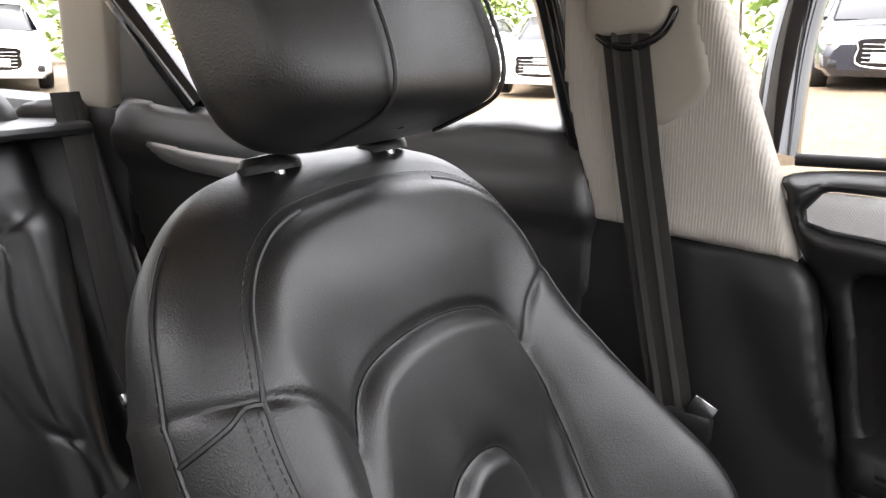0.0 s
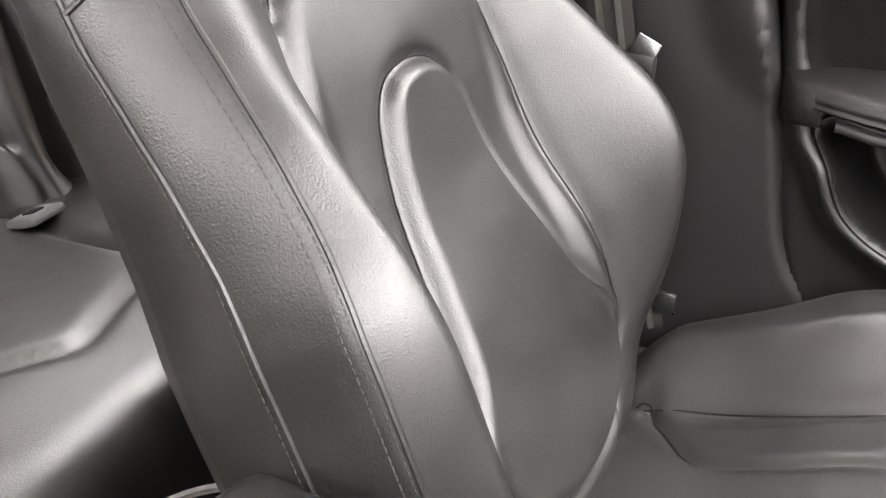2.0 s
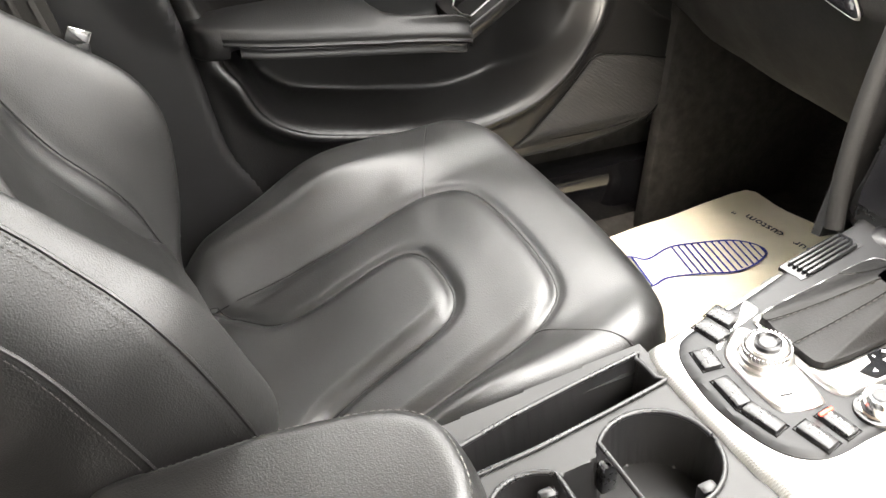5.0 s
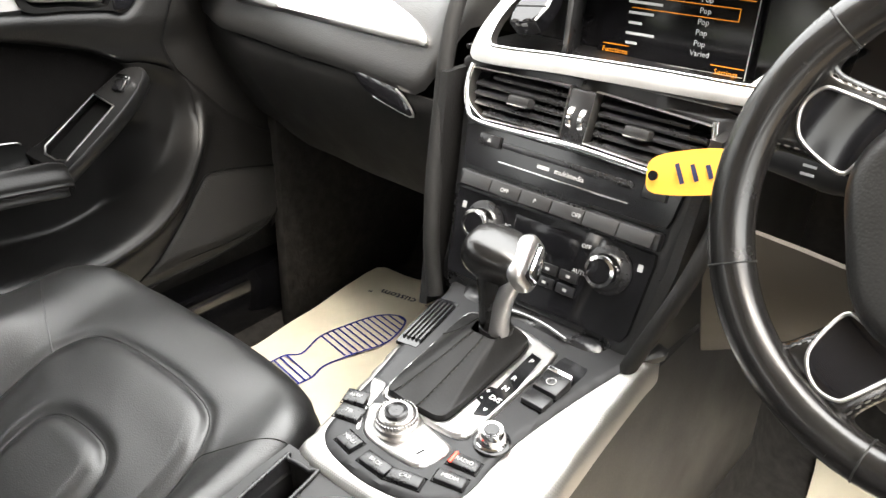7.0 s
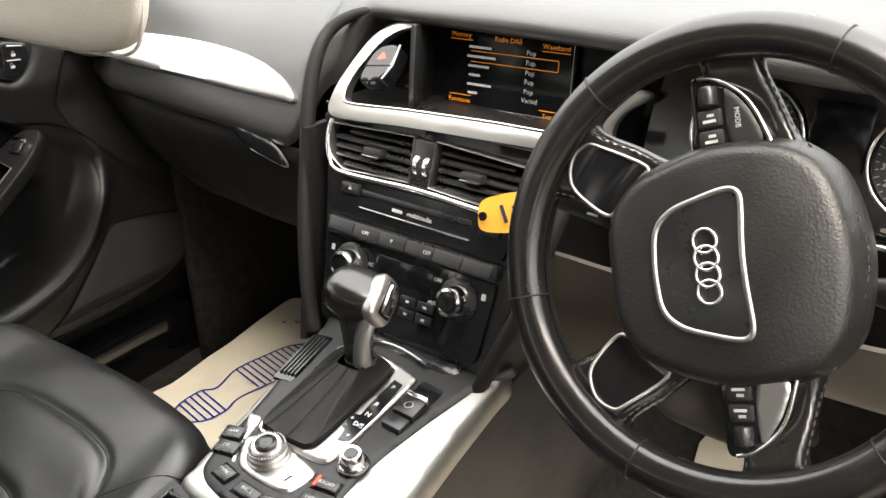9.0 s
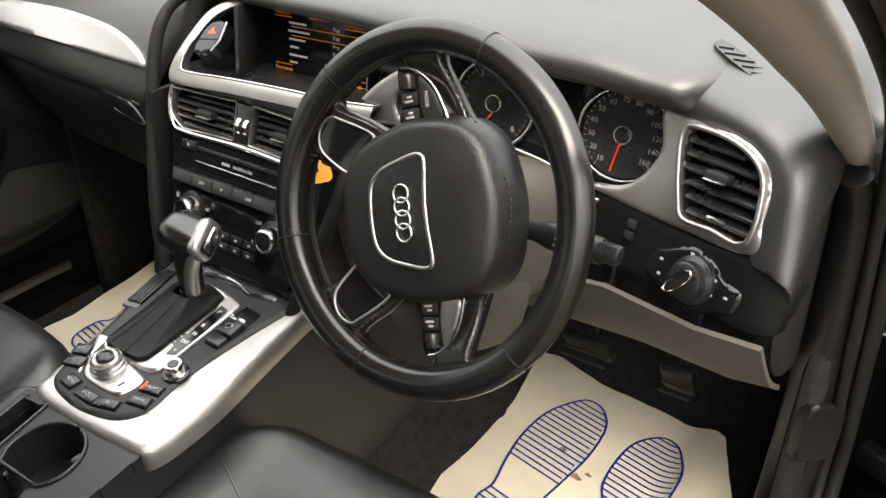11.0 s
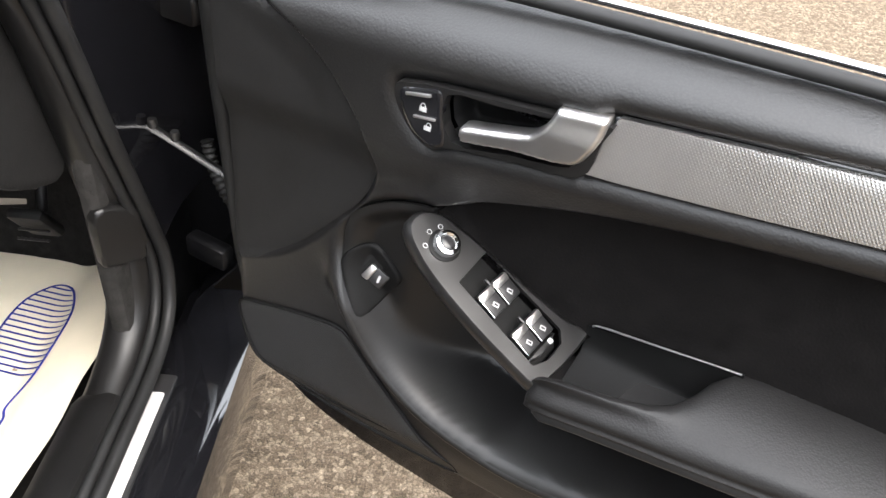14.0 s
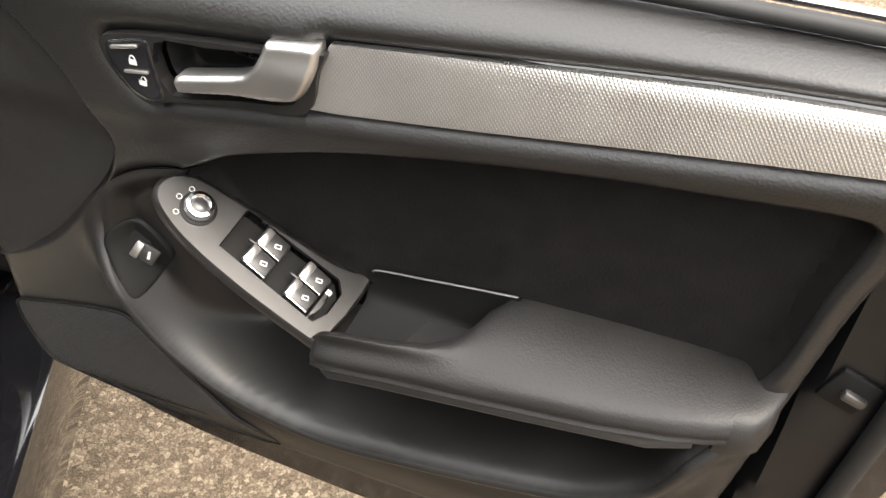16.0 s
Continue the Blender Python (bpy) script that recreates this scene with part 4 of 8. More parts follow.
    for x, h0, z0, hf, zf in ((0.416, 0.030, 0.700, 0.040, 0.702), (0.420, 0.032, 0.714, 0.047, 0.710), (0.428, 0.036, 0.724, 0.051, 0.714), (0.445, 0.0375, 0.731, 0.053, 0.718), (0.49, 0.0335, 0.735, 0.053, 0.725), (0.52, 0.027, 0.738, 0.053, 0.729), (0.538, 0.017, 0.741, 0.053, 0.731), (0.549, 0.003, 0.746, 0.053, 0.732), (0.557, -0.011, 0.752, 0.053, 0.733), (0.572, -0.026, 0.760, 0.053, 0.735), (0.60, -0.034, 0.763, 0.053, 0.739), (0.66, -0.034, 0.764, 0.052, 0.746), (0.71, -0.034, 0.763, 0.048, 0.752), (0.738, -0.030, 0.762, 0.044, 0.756), (0.753, -0.028, 0.760, 0.039, 0.757)):
        wall = 0.034 if x < 0.56 else 0.004
        sect.append([(x, -h, z) for h, z in smooth([(h0 - 0.001, z0 - wall), (h0, z0 - 0.004), (h0 + 0.007, z0 + 0.0005), ((h0 + hf) / 2, (z0 + zf) / 2 + 0.004), (hf - 0.008, zf + 0.001), (hf, zf - 0.008), (hf, zf - 0.015), (hf - 0.005, zf - 0.022), (-0.03, zf - 0.024)], 4, False)])
    arm = part("armrest", sheet(sect[::-1], 60, mir), ARM_VINYL, card, "padded black armrest")
    part("armrest_end", sheet([[(x, -h, z) for h, z in smooth([(-0.036, 0.758), (-0.02, 0.762), (0.03 * k, 0.759), (0.045 * k, 0.746), (0.045 * k, 0.727), (0.03 * k, 0.715), (-0.036, 0.705)], 4, False)] for x, k in ((0.792, -0.6), (0.788, -0.1), (0.778, 0.55), (0.768, 0.78), (0.7535, 0.86), (0.745, 0.84))], 60, mir), ARM_VINYL, arm)
    part("armrest_lower_edge", sheet([[(x, -h, z) for h, z in smooth([(-0.03, zf - 0.022), (0.042 * k, zf - 0.022), (0.047 * k, zf - 0.029), (0.042 * k, zf - 0.040), (-0.03, zf - 0.043)], 4, False)] for x, zf, k in ((0.732, 0.755, 0.75), (0.70, 0.751, 0.95), (0.60, 0.739, 1), (0.53, 0.730, 1), (0.47, 0.722, 1), (0.435, 0.716, 1), (0.424, 0.712, 0.8))], 60, mir), HARD, arm)
    part("grab_recess", sheet([[(x, y + (0.0 if x < 0.5 else dy), z + (0.0 if x < 0.5 else dz)) for x in (0.438, 0.578)] for y, z, dy, dz in ((0.0345, 0.7330, -0.0145, 0.0325), (0.0350, 0.715, -0.012, 0.0), (0.028, 0.704, -0.010, 0.0), (-0.040, 0.702, 0.0, 0.0))], 60, mir, thick=0.002), MATT_BLACK, arm, "dark hollow of the grab recess")
    part("grab_recess_edge", tube(smooth([(0.443, 0.033, 0.7355), (0.453, 0.031, 0.7410), (0.50, 0.0265, 0.7505), (0.54, 0.0225, 0.7590), (0.576, 0.019, 0.7660)], 6, False), 0.0010, 6, m=mir), SATIN_METAL, arm)
    PF = mir @ POD_F
    pod = part("switch_pod", plate(POD_FACE, 0.0, 0.004, 0.002, m=PF, holes=(TRAY,)), POD_BLACK, card, "satin black window switch panel")
    gap = np.linalg.norm(POD_ALL - POD_FACE, axis=1)
    to_door = np.array(POD_F)
    edge_rows = [np.column_stack([q, hh]) @ to_door[:3, :3].T + to_door[:3, 3] for q, hh in ((POD_FACE, 0.0 * gap), (POD_FACE + (POD_ALL - POD_FACE) * 0.25, -0.0006 - 0.10 * gap), (POD_ALL, -0.002 - 0.80 * gap))]
    for dx, dy, dz in ((-0.006, 0.004, -0.009), (-0.012, 0.014, -0.020), (-0.013, 0.040, -0.030), (-0.008, 0.085, -0.034)):
        edge_rows.append(edge_rows[2] + (dx, dy, dz))
    part("pod_side", sheet(edge_rows, 50, mir, closed=True), POD_BLACK, pod)
    part("switch_tray", plate(smooth(TRAY, 1), lambda s, v, D: -0.014 + 0 * s, 0.004, 0.004, m=PF), MATT_BLACK, pod)
    if not flip:
        T = PF @ pose(0.0345, -0.0075, 0, 0, 0, 10.6)
        for u in (0.0335, 0.0785):
            for v in (0.0118, 0.0322):
                sw = part("window_switch", rbox((0.024, 0.0190, 0.016), 0.0022, (u, v, -0.006), (0, 5, 0), m=T), HARD, pod, "black window switch with chrome edge")
                part("switch_cap", rbox((0.0085, 0.0188, 0.0060), 0.0022, (u - 0.0088, v, 0.0010), (0, 12, 0), m=T), SATIN_METAL, sw)
                part("switch_rim", rbox((0.022, 0.0014, 0.004), 0.0005, (u + 0.001, v - 0.0094, 0.0010), (0, 5, 0), m=T), CHROME, sw)
                part("window_mark", rbox((0.0060, 0.0040, 0.0005), 0.0, (u + 0.004, v, 0.0021), (0, 5, 25), m=T), GREY_MARK, sw)
                part("mark_center", rbox((0.0040, 0.0020, 0.0005), 0.0, (u + 0.004, v, 0.0023), (0, 5, 25), m=T), HARD, sw)
            part("switch_bridge", rbox((0.010, 0.0030, 0.005), 0.0015, (u - 0.0140, 0.0220, -0.001), m=T), HARD, pod)
        bt = part("child_lock_button", plate(smooth([(0.0925, 0.003), (0.0970, 0.004), (0.0995, 0.018), (0.0960, 0.034), (0.0925, 0.039)], 4), lambda s, v, D: 0.0005 - roll(D, 0.002), 0.012, 0.0015, m=T), POD_BLACK, pod)
        part("lock_mark", rbox((0.005, 0.005, 0.0005), 0.001, (0.0955, 0.030, 0.0006), m=T), GREY_MARK, bt)
        part("knob_base", lathe([(0.0155, -0.001), (0.0155, 0.0012), (0.0130, 0.002)], 28, m=PF), MATT_BLACK, pod)
        dial = part("mirror_knob", lathe([(0.0128, 0), (0.0128, 0.007), (0.0115, 0.0105), (0.0085, 0.0115), (0.0068, 0.0095)], 28, m=PF), CHROME, pod, "chrome mirror adjuster")
        part("knob_face", lathe([(0.0070, 0.0092), (0.0050, 0.0104), (0.001, 0.0106)], 20, m=PF), SATIN, dial)
        for s, v in ((-0.0165, 0.0070), (-0.0175, -0.0055), (-0.0085, -0.0165)):
            part("mirror_mark", tube([(s + 0.0022 * math.cos(a), v + 0.0022 * math.sin(a), 0.0003) for a in np.arange(10) * math.pi / 5], 0.0004, 4, True, m=PF), GREY_MARK, pod)
        def flush(x, z):
            return pocket_height(np.asarray(x, float), np.asarray(z, float), False) + 0.0045

        slope = [(float(flush(0.219 + u, 0.702 + v)) - float(flush(0.219 - u, 0.702 - v))) / 0.02 for u, v in ((0.008, -0.006), (0.006, 0.008))]
        B = I @ frame_of((0.2190, 0.702, float(flush(0.219, 0.702)) - 0.0030), (0.80, -0.60, slope[0]), (0.60, 0.80, slope[1]))
        bz_ = part("boot_button_bezel", plate(smooth([(0.188, 0.716), (0.193, 0.727), (0.205, 0.7345), (0.2186, 0.734), (0.234, 0.722), (0.247, 0.704), (0.236, 0.684), (0.221, 0.663), (0.207, 0.680), (0.195, 0.700)], 4), lambda x, z, D: flush(x, z) - roll(D, 0.0015), 0.006, 0.002, m=I, angle=60), MATT_BLACK, card, "black tailgate button surround")
        part("button_well", rbox((0.031, 0.022, 0.004), 0.003, (-0.003, 0.0, 0.0028), m=B), MATT_BLACK, bz_)
        bt = part("boot_button", rbox((0.019, 0.018, 0.009), 0.002, (0.003, -0.001, 0.005), (0, -6, 0), m=B), HARD, bz_)
        part("boot_button_cap", rbox((0.008, 0.018, 0.005), 0.0018, (-0.0080, -0.001, 0.0085), (0, -12, 0), m=B), SATIN_METAL, bt)
        part("boot_mark", rbox((0.0025, 0.008, 0.0005), 0.0, (0.004, -0.001, 0.0100), (0, -6, 20), m=B), GREY_MARK, bt)
    else:
        sw = part("window_switch", rbox((0.022, 0.020, 0.014), 0.003, (0.0, 0.0, 0.0), (0, 6, 0), m=PF), SATIN, pod)
        part("switch_cap", rbox((0.007, 0.0198, 0.006), 0.0015, (-0.010, 0.0, 0.0065), (0, -26, 0), m=PF), CHROME, sw)
        part("grip_edge", tube(np.column_stack([smooth(TRAY, 1), np.full(len(TRAY), 0.0005)]), 0.0014, 6, True, m=PF), SATIN_METAL, pod)
    gr = smooth([(0.038, 0.578), (0.070, 0.591), (0.111, 0.602), (0.155, 0.611), (0.185, 0.612), (0.207, 0.590), (0.237, 0.556), (0.292, 0.500), (0.338, 0.461), (0.26, 0.454), (0.19, 0.455), (0.120, 0.462), (0.081, 0.474), (0.055, 0.498), (0.041, 0.532)], 3)
    part("grille_edge", tube([(a, b, 0.0015 - 0.012 * float(step(0.50, 0.46, b))) for a, b in gr], 0.0018, 6, True, m=I), MATT_BLACK, card)
    part("speaker_grille", plate(gr, lambda x, z, D: 0.0025 - 0.012 * step(0.50, 0.46, z) - roll(D, 0.002), 0.01, 0.005, m=I), GRILLE, card, "fine black speaker grille")
    part("grille_fold", tube(smooth([(0.075, 0.484, -0.0035), (0.15, 0.476, -0.004), (0.23, 0.478, -0.0045), (0.305, 0.486, -0.004)], 6, False), 0.0012, 6, m=I), MATT_BLACK, card)
    ins = part("inner_skin", plate(smooth([(0.03, 0.93), (0.02, 0.70), (0.035, 0.57), (0.09, 0.51), (0.30, 0.46), (0.60, 0.435), (0.80, 0.43), (0.86, 0.52), (0.885, 0.75), (0.890, 0.92), (0.86, 0.955), (0.40, 0.950)], 5), lambda x, z, D: -0.034 - 0.02 * step(0.02, 0.0, D) - 0.062 * step(0.075, 0.100, D), 0.05, 0.012, m=I), JAMB, d, "black painted door frame")
    part("outer_skin", plate(smooth([(-0.03, 0.86), (-0.03, 0.70), (-0.01, 0.45), (0.06, 0.34), (0.35, 0.30), (0.70, 0.30), (0.86, 0.36), (0.93, 0.60), (0.95, 0.84), (0.92, 0.885), (0.40, 0.880), (0.10, 0.870)], 5), lambda x, z, D: -0.105 - 0.05 * np.abs((z - 0.72) / 0.35) ** 2 * -0.4, 0.012, 0.02, m=I), PAINT, d, "black outer door skin")
    seal = smooth([(0.150, 1.115), (0.100, 1.082), (0.050, 1.030), (0.020, 0.975), (0.014, 0.92), (0.020, 0.75), (0.034, 0.58), (0.10, 0.52), (0.22, 0.49), (0.45, 0.45), (0.70, 0.44), (0.83, 0.50), (0.862, 0.70), (0.87, 1.0)], 6, False)
    part("door_seal", tube(np.column_stack([seal, np.full(len(seal), -0.026)]), 0.010, 8, m=I), RUBBER, d)
    frame = smooth([(0.004, 0.925), (-0.016, 0.975), (-0.010, 1.025), (0.05, 1.075), (0.20, 1.175), (0.40, 1.275), (0.62, 1.325), (0.80, 1.33), (0.86, 1.28), (0.885, 1.15), (0.885, 1.02)], 6, False)
    lean = np.column_stack([frame, -0.058 - 0.35 * np.maximum(frame[:, 1] - 1.0, 0.0)])
    part("window_frame", tube(lean, 0.024, 10, m=I, flat=1.3), PAINT, d, "black window frame")
    part("frame_seal", tube(lean[14:] + (0.012, -0.018, 0.020), 0.010, 8, m=I), RUBBER, d)
    part("door_edge", sheet([[(x0 + 0.050, 0.034, z), (x0 + 0.012, 0.058, z), (x0 - 0.012, 0.075, z), (x0 - 0.016, 0.110, z)] for x0, z in ((-0.010, 0.45), (-0.020, 0.60), (-0.025, 0.80), (-0.030, 0.93), (-0.032, 0.995))], 60, mir, thick=0.003), JAMB, d, "black painted front edge of the door")
    belt = smooth([(0.165, 1.0135, -0.030), (0.25, 1.0185, -0.032), (0.37, 1.0235, -0.034), (0.62, 1.0300, -0.034), (0.86, 1.0285, -0.034)], 8, False)
    part("window_seal", tube(belt + (0, -0.003, 0.001), 0.0065, 8, m=I), RUBBER, d)
    part("bright_strip", tube(belt + (0, -0.003, -0.026), 0.0035, 8, m=I), CHROME, d)
    tri = smooth([(0.046, 0.984), (0.072, 1.026), (0.108, 1.060), (0.150, 1.090), (0.176, 1.102), (0.181, 1.090), (0.178, 1.032), (0.160, 1.004), (0.141, 0.986), (0.115, 0.979), (0.08, 0.978)], 4)
    tw = part("mirror_triangle", plate(tri, lambda x, z, D: 0.006 - 0.25 * np.clip(z - 1.0, 0, None) - roll(D, 0.012), 0.022, 0.003, m=I, angle=60), COVER_CLOTH, d, "black mirror triangle with tweeter grille")
    part("tweeter_grille", plate(smooth([(0.066, 0.992), (0.090, 1.027), (0.120, 1.047), (0.152, 1.060), (0.155, 1.045), (0.153, 1.030), (0.142, 0.994), (0.132, 0.984), (0.112, 0.984)], 4), lambda x, z, D: 0.0078 - 0.25 * np.clip(z - 1.0, 0, None) - roll(D, 0.001), 0.004, 0.004, m=I), MATT_BLACK, tw)
    part("latch_plate", rbox((0.034, 0.006, 0.036), 0.004, (0.832, 0.032, 0.752), (0, 20, 0), m=mir), MATT_BLACK, d)
    part("latch", rbox((0.020, 0.010, 0.009), 0.003, (0.836, 0.028, 0.750), (0, 20, 0), m=mir), CHROME_DARK, d, "steel door latch")
    return d


driver_door = door("driver_door", "open black driver's door with aluminium trim strip", "car door", (0.86, 0.769, 0), (0, 0, -26.95), False)
passenger_door = door("passenger_door", "closed black front passenger door with aluminium trim", "car door", (-0.70, 0.885, 0), (0, 1.5, -90), True)

# the driver's door mirror
mir = part("door_mirror", pillow((0.22, 0.12, 0.145), (0.6, 0.6), 28, 18, pose(0.150, 0.280, 1.050, 0, 0, 72)), PAINT, driver_door, "black door mirror housing")
part("mirror_arm", rbox((0.06, 0.19, 0.042), 0.016, (0.135, 0.125, 1.022), (0, 0, -4)), PAINT, mir)
MG = pose(0.2035, 0.262, 1.048, 0, 0, 72)
part("mirror_glass", plate(smooth([(-0.088, -0.062), (0.078, -0.048), (0.092, -0.015), (0.088, 0.04), (0.06, 0.055), (-0.08, 0.052)], 4), 0.0, 0.004, 0.008, m=MG @ INNER), MIRROR, mir, "mirror glass")
part("mirror_rim", tube(smooth([(-0.093, 0, -0.069), (0.082, 0, -0.053), (0.098, 0, -0.015), (0.094, 0, 0.043), (0.062, 0, 0.061), (-0.088, 0, 0.058)], 6), 0.0055, 8, True, m=MG), GLOSSY, mir)


# ---- left flank behind the front door ----
LEFT = Matrix(((0, 0, 1, -0.70), (1, 0, 0, 0), (0, 1, 0, 0), (0, 0, 0, 1)))
pillar = thing("center_pillar", "center pillar with ribbed beige cloth above black plastic", "pillar", kind="structure")
part("upper_trim", plate([(-0.255, 1.16), (-0.197, 0.922), (-0.10, 0.915), (0.017, 0.908), (0.012, 0.93), (-0.078, 1.16), (-0.12, 1.30), (-0.30, 1.30)], lambda y, z, D: 0.012 - 0.30 * np.maximum(z - 0.95, 0) * -1 * 0.4 - roll(D, 0.012), 0.03, 0.006, m=LEFT, angle=50), PILLAR_CLOTH, pillar, "ribbed beige cloth trim")
part("lower_trim", plate(smooth([(-0.20, 0.925), (-0.10, 0.916), (0.018, 0.908), (0.055, 0.80), (0.085, 0.68), (0.11, 0.56), (0.155, 0.46), (0.10, 0.33), (-0.20, 0.33), (-0.22, 0.6)], 5), lambda y, z, D: 0.006 + 0.020 * step(-0.01, 0.060, -sdf(smooth([(-0.036, 0.90), (-0.018, 0.808), (0.015, 0.735), (0.058, 0.708), (0.10, 0.72), (0.12, 0.95)], 5), y, z)) * step(1.2, 0.6, z) - roll(D, 0.012), 0.03, 0.006, m=LEFT, angle=50), HARD, pillar, "black plastic lower trim")
part("belt_guide_cover", plate(smooth([(-0.205, 1.20), (-0.197, 1.14), (-0.182, 1.085), (-0.165, 1.04), (-0.14, 1.028), (-0.112, 1.036), (-0.082, 1.062), (-0.076, 1.085), (-0.088, 1.13), (-0.105, 1.20)], 5)[::-1], lambda y, z, D: 0.026 + 0.06 * np.maximum(z - 0.95, 0) - roll(D, 0.010), 0.02, 0.004, m=LEFT, angle=60), BEIGE, pillar, "smooth beige belt guide cover")
hood = part("belt_hood", pillow((0.088, 0.058, 0.036), (0.6, 0.6), 28, 16, pose(-0.668, -0.160, 1.146, 0, 0, 0) @ pose(0, 0, 0, 90, 0, 90) @ pose(0, 0, 0, 0, 0, 10)), BEIGE, pillar, "beige belt guide")
part("belt_slot", tube(smooth([(-0.660, -0.190, 1.118), (-0.655, -0.172, 1.108), (-0.655, -0.145, 1.108), (-0.657, -0.122, 1.122), (-0.660, -0.112, 1.146)], 5, False), [0.002] + [0.0042] * 19 + [0.002], 8), GLOSSY, hood)
belt = thing("seat_belt", "black woven seat belt hanging from its guide", "seat belt")
rows = [[(x, yc - w + 2 * w * k / 8, z) for k in range(9)] for z, yc, w, x in ((1.12, -0.159, 0.0235, -0.657), (1.108, -0.157, 0.0235, -0.655), (1.0, -0.139, 0.0235, -0.662), (0.85, -0.106, 0.0235, -0.660), (0.73, -0.076, 0.023, -0.654), (0.60, -0.045, 0.023, -0.645), (0.45, -0.01, 0.023, -0.64))]
part("webbing", sheet(rows, 60, thick=0.0014), FABRIC, belt)
for k in (-0.010, 0.010):
    part("webbing_rib", tube([(r[4][0] + 0.001, r[4][1] + k, r[4][2]) for r in rows], 0.0045, 6, flat=0.2), FABRIC, belt)
part("tongue", rbox((0.004, 0.026, 0.030), 0.0015, (-0.646, -0.048, 0.752), (-25, 0, 0)), CHROME, belt, "steel belt tongue")
part("tongue_cover", rbox((0.014, 0.05, 0.03), 0.005, (-0.648, -0.06, 0.735)), HARD, belt)
part("anchor", rbox((0.006, 0.024, 0.028), 0.003, (-0.64, 0.01, 0.485)), CHROME_DARK, belt)

rear_door = thing("rear_door", "closed rear door with black lining below its window", "car door")
part("door_card", plate(smooth([(-0.205, 0.995), (-0.215, 0.6), (-0.22, 0.40), (-0.60, 0.38), (-0.75, 0.45), (-0.90, 0.70), (-0.985, 0.985), (-0.82, 1.003), (-0.5, 1.003)], 5)[::-1], lambda y, z, D: 0.01 + 0.012 * step(0.90, 0.93, z) * (1 - step(0.95, 1.0, z)) - roll(D, 0.015), 0.04, 0.01, m=LEFT, angle=50), SOFT, rear_door, "soft black rear door lining")
part("aluminium_strip", plate(smooth([(-0.74, 0.944), (-0.40, 0.944), (-0.40, 0.912), (-0.80, 0.914), (-0.895, 0.950)], 4), lambda y, z, D: 0.024 - roll(D, 0.003), 0.01, 0.006, m=LEFT), SATIN_METAL, rear_door, "satin metal trim strip")
part("window_seal", rbox((0.012, 0.78, 0.012), 0.004, (-0.72, -0.60, 1.006)), RUBBER, rear_door)
for p in ([(-0.215, 1.0), (-0.245, 1.15), (-0.29, 1.30)], [(-0.815, 1.005), (-0.925, 1.15), (-0.99, 1.25)]):
    part("window_frame", tube([(-0.715 + 0.25 * (z - 1.0), y, z) for y, z in p], 0.022, 10), PAINT, rear_door)
quarter = plate([(-0.96, 1.25), (-0.97, 0.995), (-0.82, 1.0), (-0.93, 1.15)], 0.0, 0.012, 0.01, m=LEFT)
part("quarter_panel", quarter, HARD, rear_door, "black window quarter panel")
rear_pillar = thing("rear_pillar", "pale beige rear pillar trim", "pillar", kind="structure")
part("pillar_trim", plate(smooth([(-1.09, 1.30), (-1.09, 1.0), (-1.03, 0.967), (-0.98, 0.98), (-0.972, 1.15), (-0.99, 1.30)], 4)[::-1], lambda y, z, D: 0.01 - roll(D, 0.015), 0.03, 0.008, m=LEFT, angle=50), BEIGE, rear_pillar)
flank = thing("rear_flank", "black rear side lining behind the door", "side panel", kind="structure")
part("lining", rbox((0.08, 0.55, 0.70), 0.03, (-0.72, -1.22, 0.65)), HARD, flank)

# the right flank behind the driver's door is the same, mirrored
# it stays unseen: added to close the car and shade the seats
for left, words in ((pillar, "center pillar with ribbed beige cloth above black plastic, driver's side"), (rear_door, "closed rear door with black lining, driver's side"), (rear_pillar, "pale beige rear pillar trim, driver's side"), (flank, "black rear side lining, driver's side"), (belt, "black woven seat belt beside the driver's seat")):
    tagged(copy_thing(left, Matrix.Diagonal((-1, 1, 1, 1))), words)

# ---- rear bench ----
bench = thing("rear_bench", "black leather rear bench with child seat anchor", "bench seat")
RB = frame_of((-0.37, -0.86, 0.46), (1, 0, 0), (0, -0.38, 1)) @ Matrix.Diagonal((1, 1, -1, 1))
REAR_OUT = smooth([(-0.183, -0.06), (0.20, -0.06), (0.22, 0.10), (0.215, 0.40), (0.18, 0.56), (0.02, 0.625), (-0.14, 0.632), (-0.205, 0.612), (-0.230, 0.570), (-0.235, 0.503), (-0.232, 0.442), (-0.220, 0.313), (-0.202, 0.178), (-0.188, 0.05)], 5)
REAR_IN = smooth([(-0.136, -0.05), (0.13, -0.05), (0.125, 0.16), (0.124, 0.387), (0.0, 0.40), (-0.124, 0.387), (-0.124, 0.28), (-0.126, 0.16)], 5)


def rear_height(x, v, D):
    d = -sdf(REAR_IN, x, v)
    h = 0.035 * step(0.10, 0.165, np.abs(x)) * (1 - step(0.38, 0.46, v)) + 0.008 * step(0, 0.02, d) + groove(d, 0.008, 0.008)
    h += groove(sdf([(-0.24, 0.443), (-0.176, 0.415), (-0.124, 0.387)], x, v, False), 0.006, 0.005)
    h += groove(sdf(smooth([(-0.02, 0.27), (-0.063, 0.205), (-0.09, 0.132), (-0.137, 0.080)], 4, False), x, v, False), 0.008, 0.007)
    return h - np.clip(0.05 - D, 0, None) ** 2 / 0.1


